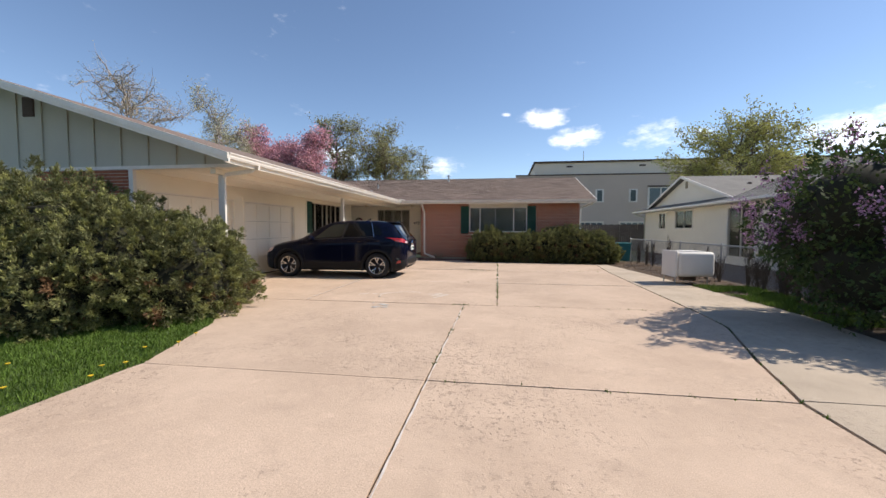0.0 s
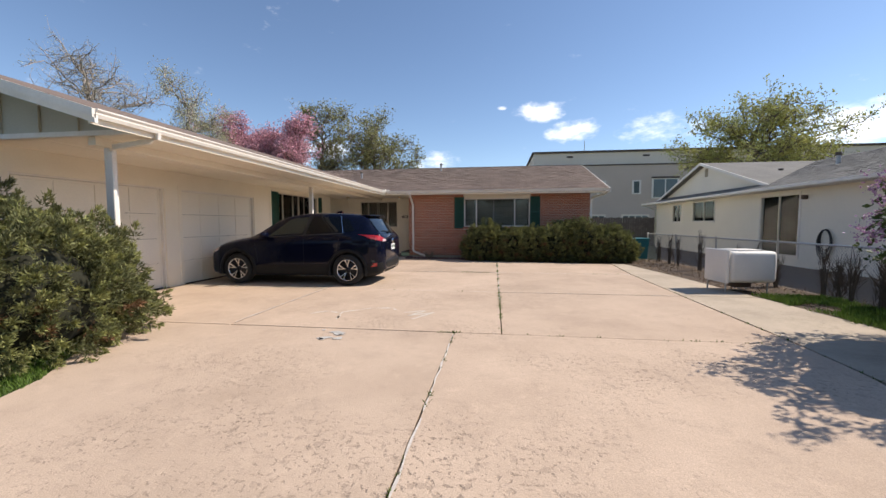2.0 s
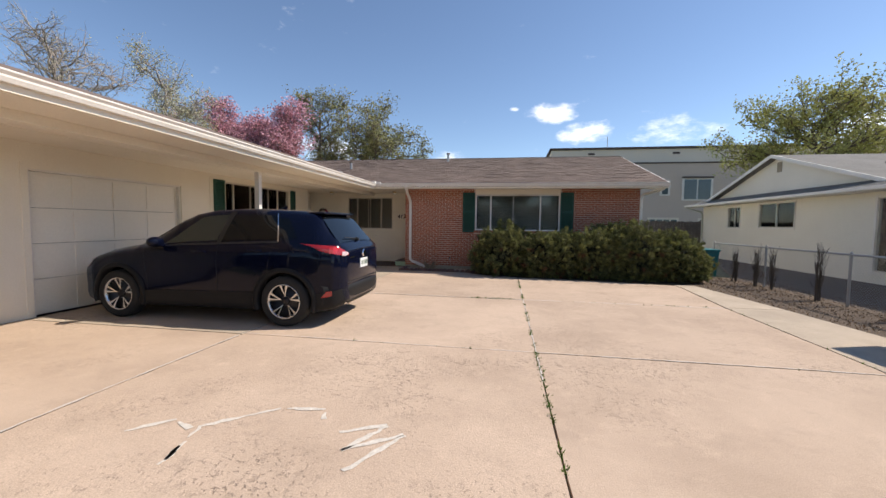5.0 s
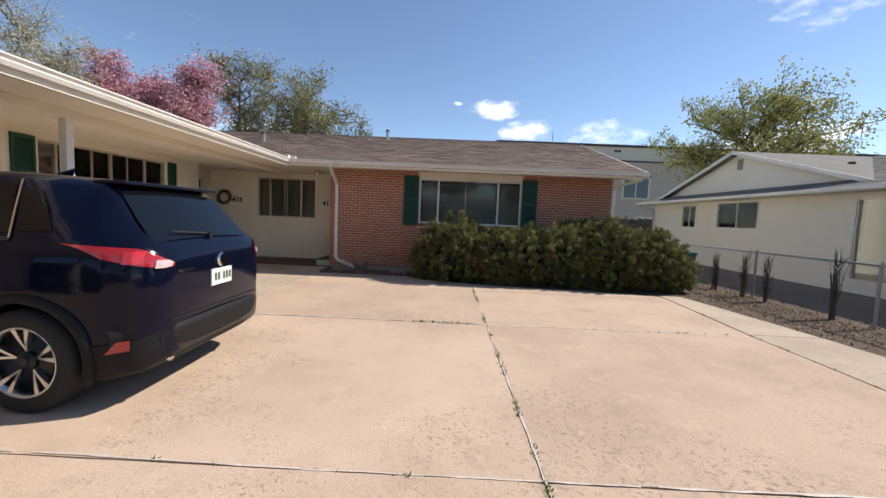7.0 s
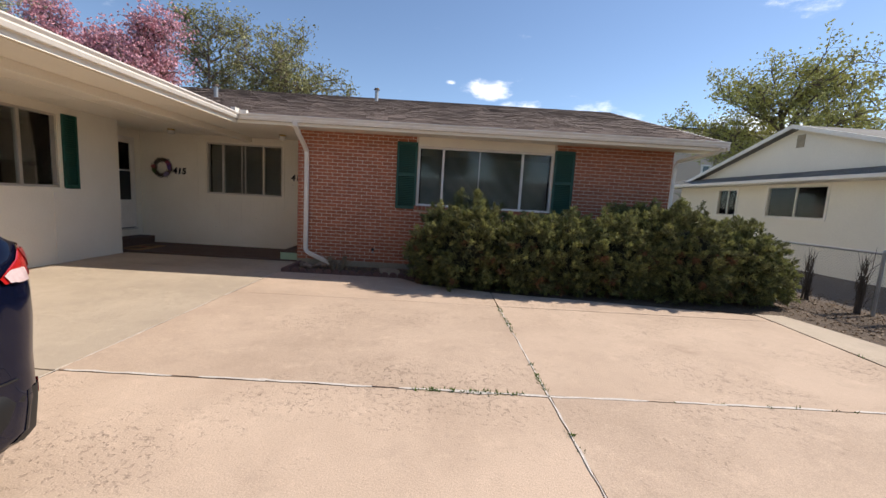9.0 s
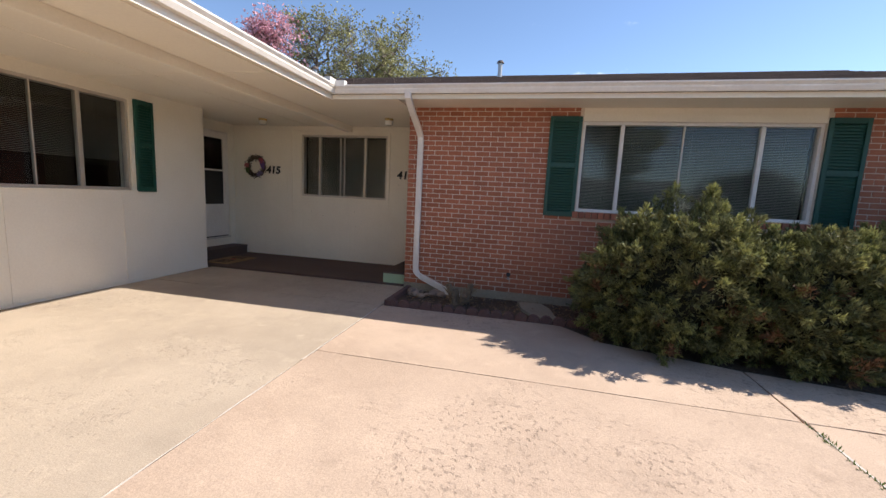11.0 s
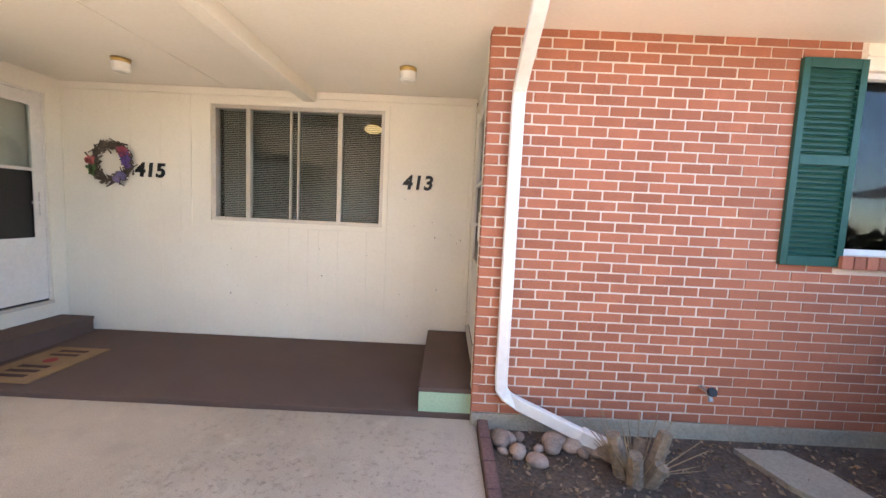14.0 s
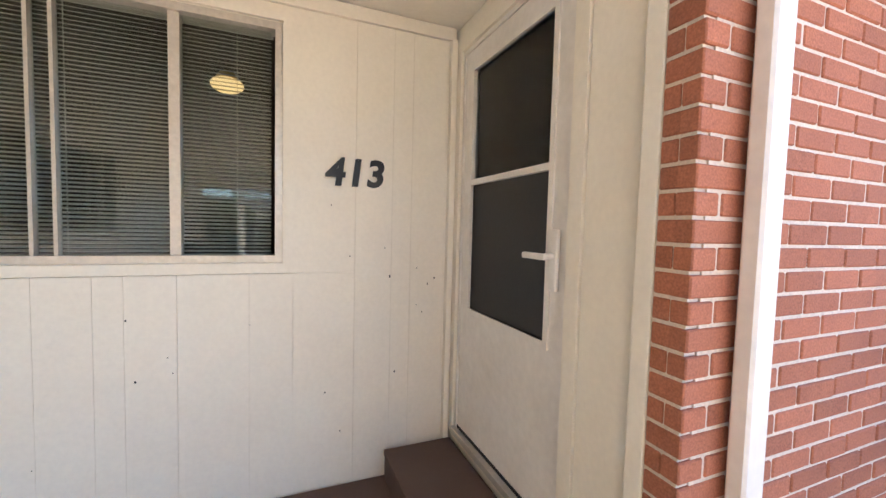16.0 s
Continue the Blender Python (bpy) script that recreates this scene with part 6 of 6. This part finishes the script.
def bare_shrub(x, y, h, w, n, seed):
    r = random.Random(seed)
    t = thing("bare_shrub", "leafless twiggy shrub growing along the fence", "shrub", "bare shrubs along the fence", at=(x, y, -0.03))
    bm = bmesh.new()
    for i in range(4):
        rod(bm, (r.gauss(0, 0.03), r.gauss(0, 0.03), 0), (r.gauss(0, w * 0.3), r.gauss(0, w * 0.3), h * 0.6), 0.02, 0.010, 5)
    part("stem", bm, M_TWIG, t)
    bm = bmesh.new()
    for i in range(n):
        a = Vector((r.gauss(0, w * 0.25), r.gauss(0, w * 0.25), r.uniform(0.08, h * 0.75)))
        b = a + Vector((r.gauss(0, w * 0.4), r.gauss(0, w * 0.4), r.uniform(0.1, 0.35)))
        rod(bm, a, b, 0.006, 0.002, 4)
    o = part("twig_growth", bm, M_TWIG, t)
    o["kind"] = "stuff"


for i, (y, h) in enumerate(((17.9, 0.95), (17.0, 1.05), (16.4, 1.0), (15.0, 1.35), (13.2, 0.9), (12.5, 0.95), (10.6, 0.95), (10.0, 1.05), (9.5, 1.0), (9.0, 1.15), (8.6, 1.3), (8.2, 1.9), (7.8, 1.5))):
    bare_shrub(fx(y) - 0.13, y, h, 0.13 if h < 1.4 else 0.3, 70 if h < 1.4 else 160, 40 + i)

for i, (x, y, h, w, n) in enumerate(((0.35, 8.9, 1.7, 0.5, 420), (0.5, 8.1, 2.3, 0.5, 420), (0.2, 9.6, 1.0, 0.28, 160), (-0.1, 10.3, 0.8, 0.22, 120), (-0.15, 9.3, 0.8, 0.25, 140), (-0.1, 8.4, 1.0, 0.3, 180), (-0.12, 11.9, 0.75, 0.2, 90), (-0.1, 7.6, 1.0, 0.3, 180))):
    bare_shrub(fx(y) + x, y, h, w, n, 80 + i)
hose = thing("garden_hose", "dark garden hose coiled on the stucco wall", "hose", at=(NX - 0.05, 15.38, 0.9))
for i in range(6):
    bm = bmesh.new()
    for k in range(20):
        a0, a1 = 6.2832 * k / 20, 6.2832 * (k + 1) / 20
        r = 0.24 + 0.02 * i
        rod(bm, (-0.02 * (i % 3), r * 0.8 * math.cos(a0), 1.3 * r * math.sin(a0) - 0.03 * i), (-0.02 * (i % 3), r * 0.8 * math.cos(a1), 1.3 * r * math.sin(a1) - 0.03 * i), 0.013, n=6)
    part("coil", bm, M_BLACK, hose)

# white plastic tank lying on a steel frame
tank = thing("plastic_tank", "white rounded plastic tank on a low steel frame", "tank", at=(4.88, 11.25, 0), rz=4)
bm = bmesh.new()
box(bm, -0.46, 0.46, -0.36, 0.36, 0.20, 0.84)
bmesh.ops.bevel(bm, geom=bm.edges[:], offset=0.10, segments=5, affect="EDGES", profile=0.55)
part("tank_body", bm, M_TANK, tank, "", True)
bm = bmesh.new()
box(bm, -0.54, -0.465, -0.37, 0.37, 0.19, 0.87, bevel=0.03)
part("end_flange", bm, M_TANK, tank, "", True)
boxes("top_plate", M_TANK, tank, (-0.3, 0.25, -0.25, 0.25, 0.841, 0.862), bevel=0.008)
boxes("outlet", M_GRILLE, tank, (-0.2, 0.12, -0.12, 0.12, 0.08, 0.20), bevel=0.02)
for x, y in ((-0.50, -0.30), (-0.50, 0.30), (0.3, -0.30), (0.3, 0.30)):
    bm = bmesh.new()
    rod(bm, (x, y, -0.04), (x, y, 0.22), 0.016)
    part("leg", bm, M_STEEL, tank)
bin_ = thing("waste_bin", "teal plastic wheeled bin by the fence corner", "bin", at=(5.35, 18.75, -0.03))
bm = bmesh.new()
box(bm, -0.26, 0.26, -0.28, 0.28, 0.05, 0.78)
for v in bm.verts:
    if v.co.z < 0.4:
        v.co.x *= 0.85
        v.co.y *= 0.85
part("bin_body", bm, M_TEAL, bin_)
boxes("lid", M_TEAL, bin_, (-0.29, 0.29, -0.31, 0.31, 0.78, 0.85), bevel=0.03)
for x in (-0.2, 0.2):
    bm = bmesh.new()
    rod(bm, (x - 0.03, 0.24, 0.09), (x + 0.03, 0.24, 0.09), 0.09, n=12)
    part("wheel", bm, M_BLACK, bin_)

# ---- apartment building behind ----
apt = thing("apartment_building", "three-storey taupe apartment block with pale upper storey", "building")
boxes("wall", M_APT, apt, (1.6, 60, 50, 65, -0.1, 7.95), label="taupe wall")
boxes("upper_storey", M_APT2, apt, (3.9, 60, 50.6, 65, 7.951, 9.55), label="pale set-back upper storey")
boxes("coping", M_GRILLE, apt, (1.5, 60, 49.92, 50.5, 7.96, 8.08))
boxes("roof", M_GRILLE, apt, (3.7, 60, 50.4, 65, 9.56, 9.76))


def apt_window(x0, x1, z0, z1, n):
    w = new("window")
    w.parent = apt
    boxes("frame", M_WHITE, w, (x0 - 0.14, x1 + 0.14, 49.93, 49.99, z0 - 0.14, z1 + 0.14))
    for i in range(n):
        a, b = x0 + (x1 - x0) * i / n, x0 + (x1 - x0) * (i + 1) / n
        boxes("pane", M_PANE, w, (a + 0.07, b - 0.07, 49.90, 49.928, z0, z1))


M_PANE = mat("far window glass", (0.10, 0.13, 0.14), 0.08, var=0.1, bump=0)
for x in (11.45, 15.25, 24.5, 30, 36):
    apt_window(x - 0.35, x + 0.35, 4.8, 6.1, 1)
for x in (18.3, 27.4, 33.4):
    apt_window(x - 1.3, x + 1.3, 4.3, 6.3, 2)
    boxes("lintel", M_GRILLE, apt, (x - 1.45, x + 1.45, 49.85, 49.99, 6.42, 6.6))
for x in (6.2, 10.5, 15.2, 20, 25, 30, 35):
    d = boxes("garage_door", M_APT2, apt, (x - 1.5, x + 1.5, 49.95, 49.995, 0, 2.4))
    for i in range(4):
        boxes("pane", M_PANE, d, (x - 1.3 + i * 0.68, x - 0.75 + i * 0.68, 49.92, 49.949, 1.85, 2.2))
for x in (8.0, 16.4, 24):
    boxes("roof_vent", M_GRILLE, apt, (x - 0.35, x + 0.35, 50.55, 50.598, 9.0, 9.2))
bm = bmesh.new()
rod(bm, (9.9, 52, 9.7), (9.9, 52, 11.2), 0.04)
part("mast", bm, M_STEEL, apt)
wf = thing("wooden_fence", "weathered grey wooden board fence behind the houses", "fence")
for i in range(40):
    x = 4.2 + i * 0.152
    boxes("board", mat("grey board", (0.16, 0.13, 0.11), 0.9, var=0.2) if i == 0 else bpy.data.materials["grey board"], wf, (x, x + 0.14, 30.0, 30.02, -0.1, 1.75 + 0.02 * (i % 3)))
boxes("rail", bpy.data.materials["grey board"], wf, (4.2, 10.3, 30.02, 30.06, 0.4, 0.5), (4.2, 10.3, 30.02, 30.06, 1.3, 1.4))

# houses across the street behind the walk, low and plain, that the windows mirror
hb = thing("street_house", "plain pale house across the street", "house")
boxes("wall", M_STUCCO, hb, (-18, 14, -34, -26, -0.1, 2.7))
roof_slab("roof", [(-18.6, -25.4, 2.7), (14.6, -25.4, 2.7), (14.6, -30, 4.4), (-18.6, -30, 4.4)][::-1], 0.1, M_SHINGLE_G, hb)
bm = bmesh.new()
box(bm, -150, 150, -16, -7, -0.099, -0.06)
solid("road", bm, mat("asphalt", (0.055, 0.052, 0.05), 0.9, var=0.15, fine=60), "grey asphalt street", "road", "structure")

# ---- grass, weeds, litter, marks ----
nr = np.random.default_rng(77)


def scatter(n, x0, x1, y0, y1, ok):
    P = np.stack([nr.uniform(x0, x1, n), nr.uniform(y0, y1, n), np.full(n, -0.012)], 1)
    return P[[ok(p[0], p[1]) for p in P]]


P = scatter(60000, -8.5, -3.6, 0.8, 7.2, lambda x, y: x < along(LEFT, y) - 0.0 + 0.05 * noise.noise((x * 3, y * 4, 0)) and (y < 5.2 or x > -6))
g = blades("grass", P, np.tile([0, 0, 1.0], (len(P), 1)), 0.055, 0.008, M_GRASS, None, nr, 2, 0.45, "stuff")
tagged(g, "short green lawn grass with ragged edge", "grass")
P = scatter(14000, 4.2, 6.2, 6.5, 10.6, lambda x, y: x > along(PATH_E, y) - 0.02 + 0.10 * noise.noise((x * 2, y * 2, 3)) and noise.noise((x * 1.3, y * 1.3, 8)) > -0.25 and x < 5.95)
g = blades("grass", P, np.tile([0, 0, 1.0], (len(P), 1)), 0.085, 0.009, M_GRASS, None, nr, 2, 0.5, "stuff")
tagged(g, "patch of rough green grass beside the path", "grass")
P = np.concatenate([scatter(9000, 3.6, 6.6, 7.5, 18.6, lambda x, y: x > along(PATH_E, min(y, 16.6)) + 0.05), scatter(900, -3.7, -1.4, 17.8, 18.6, lambda x, y: True)])
P[:, 2] = -0.012
D = nr.normal(0, 1, P.shape)
D[:, 2] = np.abs(D[:, 2]) * 0.25
M_LITTER = leaf_mat("dry leaf litter", (0.26, 0.17, 0.10), 0.45, 0.05)
g = blades("leaf_litter", P, D, 0.034, 0.018, M_LITTER, None, nr, 1, 0.1, "stuff")
tagged(g, "dry brown leaves and bark chips on the bed", "leaf litter")

# weeds in the joints
W = []
for k in range(420):
    y = nr.uniform(7.4, 16.1)
    if noise.noise((0, y * 1.6, 2)) > -0.05:
        W.append((JX(y) + nr.normal(0, 0.008), y, -0.02))
for y0, x0, x1, m in ((13.6, -1.2, -0.3, 90), (13.6, 0.8, 3.2, 26), (7.27, -0.9, -0.6, 30), (7.27, 0.2, 3, 26), (3.55, -0.8, 2.4, 22), (10.36, -3, 3, 10)):
    for k in range(m):
        W.append((nr.uniform(x0, x1), y0 + nr.normal(0, 0.01), -0.02))
for k in range(50):
    y = nr.uniform(4, 7)
    if noise.noise((5, y * 2, 2)) > 0:
        W.append((-0.69, y, -0.02))
for k in range(60):
    y = nr.uniform(3, 15)
    W.append((along(EAST, y) + 0.012, y, -0.02))
W = np.array(W)
g = blades("joint_weeds", W, np.tile([0, 0, 0.8], (len(W), 1)), 0.042, 0.009, M_GRASS, None, nr, 7, 0.9, "stuff")
tagged(g, "small green weeds growing in the slab joints", "weeds")

# dandelions
M_DAND = mat("dandelion yellow", (0.75, 0.5, 0.02), 0.8, var=0.2, bump=0)
for x, y in ((-3.78, 3.42), (-3.92, 3.30), (-4.05, 3.9), (-3.84, 4.15), (-3.75, 3.05), (-3.95, 4.55), (-4.9, 3.2), (-4.2, 2.7)):
    t = thing("dandelion", "yellow dandelion flower at the lawn's edge", "flower", "dandelions", at=(x, y, -0.012))
    bm = bmesh.new()
    rod(bm, (0, 0, 0), (0.005, 0, 0.055), 0.003, n=5)
    part("stem", bm, M_GRASS, t)
    bm = bmesh.new()
    bmesh.ops.create_cone(bm, cap_ends=True, segments=10, radius1=0.008, radius2=0.022, depth=0.014, matrix=pose(0.005, 0, 0.06))
    part("flower_head", bm, M_DAND, t)

# white sealant left in some joints, and chalk on the slabs
M_SEAL = mat("white joint sealant", (0.62, 0.56, 0.50), 0.7, var=0.15, scale=12, bump=0.2)
M_CHALK = mat("chalk", (0.66, 0.60, 0.52), 0.95, var=0.15, scale=14, bump=0)
M_CHALKB = mat("blue chalk", (0.50, 0.475, 0.44), 0.95, var=0.2, scale=10, bump=0)


def squiggle(name, pts, w, material, z, label, cat, seed):
    """A broken, wavering line on the ground."""
    r = random.Random(seed)
    V, F = [], []
    for (xa, ya), (xb, yb) in zip(pts, pts[1:]):
        d = Vector((xb - xa, yb - ya))
        n = max(2, int(d.length / 0.05))
        u = Vector((-d.y, d.x)).normalized()
        prev = None
        for i in range(n + 1):
            f = i / n
            c = Vector((xa, ya)) + d * f + u * 0.4 * w * noise.noise((xa + f * 9, ya, seed))
            hw = w * (0.5 + 0.5 * noise.noise((f * d.length * 6, seed, 1.5))) * 0.6
            if hw < w * 0.10:
                prev = None
                continue
            k = len(V)
            V += [(c.x + u.x * hw, c.y + u.y * hw, z), (c.x - u.x * hw, c.y - u.y * hw, z)]
            if prev is not None:
                F.append((prev, prev + 1, k + 1, k))
            prev = k
    ob = raw(name, V, F, material)
    return tagged(ob, label, cat, kind="structure")


squiggle("joint_sealant", [(-0.70, 7.2), (-0.69, 5.4), (-0.68, 3.6), (-0.67, 1.2)], 0.022, M_SEAL, 0.0055, "white sealant crumbling in the slab joint", "sealant", 1)
squiggle("joint_sealant", [(-3.8, 13.6), (-2.3, 13.61), (-0.2, 13.59), (1.2, 13.61), (3.4, 13.6)], 0.042, M_SEAL, 0.0055, "white sealant crumbling in the slab joint", "sealant", 2)
squiggle("joint_sealant", [(-3.86, 10.40), (-1.5, 10.36), (0.4, 10.36)], 0.020, M_SEAL, 0.0055, "white sealant crumbling in the slab joint", "sealant", 3)
squiggle("joint_sealant", [(JX(16), 16.0), (JX(13.6), 13.6), (JX(12.4), 12.4), (JX(10.4), 10.4), (JX(9.5), 9.5)], 0.018, M_SEAL, 0.0055, "white sealant crumbling in the slab joint", "sealant", 4)
squiggle("joint_sealant", [(-3.86, 10.4), (-3.85, 13.5), (-3.86, 17.5)], 0.016, M_SEAL, 0.0055, "white sealant crumbling in the slab joint", "sealant", 6)
squiggle("joint_sealant", [(-3.87, 7.4), (-3.885, 8.6), (-3.87, 10.3)], 0.03, M_SEAL, 0.0055, "white sealant crumbling in the slab joint", "sealant", 11)
squiggle("joint_sealant", [(0.5, 10.36), (2.0, 10.37), (3.3, 10.36)], 0.026, M_SEAL, 0.0055, "white sealant crumbling in the slab joint", "sealant", 12)
squiggle("chalk_marks", [(-3.1, 8.0), (-2.85, 8.25), (-2.65, 8.15), (-2.2, 8.55), (-1.85, 8.6), (-1.8, 8.45)], 0.05, M_CHALK, 0.0065, "white chalk scribble on the driveway", "chalk", 5)
squiggle("chalk_marks", [(-2.55, 8.0), (-2.5, 7.75), (-2.6, 8.2)], 0.05, M_CHALK, 0.007, "white chalk scribble on the driveway", "chalk", 7)
squiggle("chalk_marks", [(-1.6, 8.3), (-1.3, 8.45), (-1.5, 8.1), (-1.15, 8.35), (-1.4, 7.9)], 0.07, M_CHALK, 0.0065, "white chalk blot on the driveway", "chalk", 8)
squiggle("chalk_marks", [(-2.45, 7.15), (-2.1, 7.0), (-2.3, 6.75), (-2.05, 6.85)], 0.16, M_CHALKB, 0.0065, "pale blue chalk smudge on the driveway", "chalk", 9)

# ---- bricks of the front wall ----
BL, BH, PU, PV = 0.1835, 0.0565, 0.1945, 0.0666
rng = random.Random(21)


def brick_mesh(name, l, d, h):
    bm = bmesh.new()
    box(bm, 0, l, 0, d, 0, h, bevel=0)
    bmesh.ops.bevel(bm, geom=[e for e in bm.edges if min(v.co.y for v in e.verts) < 0.001], offset=0.004, segments=1, affect="EDGES")
    return finish(bm, name, M_BRICK)


full, half = brick_mesh("brick", BL, 0.05, BH), brick_mesh("brick", 0.0862, 0.05, BH)
HOLES = ((-1.60, 1.13, 1.185, 2.62),)
V, F = [], []
for j in range(38):
    z = 0.092 + j * PV
    x = -3.905
    first = True
    while x < 3.40:
        m, l = (half, 0.0862) if first and j % 2 else (full, BL)
        first = False
        x1 = min(x + l, 3.425)
        hit = any(x1 > a and x < b and z + BH > c and z < d for a, b, c, d in HOLES)
        if not hit:
            y = 18.650 + rng.uniform(-0.0015, 0.0015)
            if x < -2.42:
                ob = new("brick", m)
                ob.parent = wall_brick
                ob.matrix_world = pose(x, y, z + rng.uniform(-0.001, 0.001), 0, 0, rng.uniform(-0.4, 0.4))
            else:
                k = len(V)
                V += [(a, b, c) for a in (x, x1) for b in (y, y + 0.02) for c in (z, z + BH)]
                F += [tuple(k + i for i in f) for f in ((0, 4, 5, 1), (0, 1, 3, 2), (4, 6, 7, 5), (1, 5, 7, 3), (0, 2, 6, 4))]
        else:
            if x < HOLES[0][0] - 0.03:
                k = len(V)
                xe = HOLES[0][0] - 0.005
                V += [(a, b, c) for a in (x, xe) for b in (18.65, 18.67) for c in (z, z + BH)]
                F += [tuple(k + i for i in f) for f in ((0, 4, 5, 1), (0, 1, 3, 2), (4, 6, 7, 5), (1, 5, 7, 3), (0, 2, 6, 4))]
            if x1 > HOLES[0][1] + 0.03:
                k = len(V)
                xs_ = HOLES[0][1] + 0.005
                V += [(a, b, c) for a in (xs_, x1) for b in (18.65, 18.67) for c in (z, z + BH)]
                F += [tuple(k + i for i in f) for f in ((0, 4, 5, 1), (0, 1, 3, 2), (4, 6, 7, 5), (1, 5, 7, 3), (0, 2, 6, 4))]
        x += l + (PU - BL)
    # the return into the porch
    ob = new("brick", half)
    ob.parent = wall_brick
    ob.matrix_world = pose(-3.9045, 18.752, z, 0, 0, -90) @ Matrix.Diagonal((1.17 if j % 2 == 0 else 0.55, 0.8, 1, 1))
ob = raw("brick_courses", V, F, M_BRICK_I)
ob.parent = wall_brick
tagged(ob, kind="stuff")
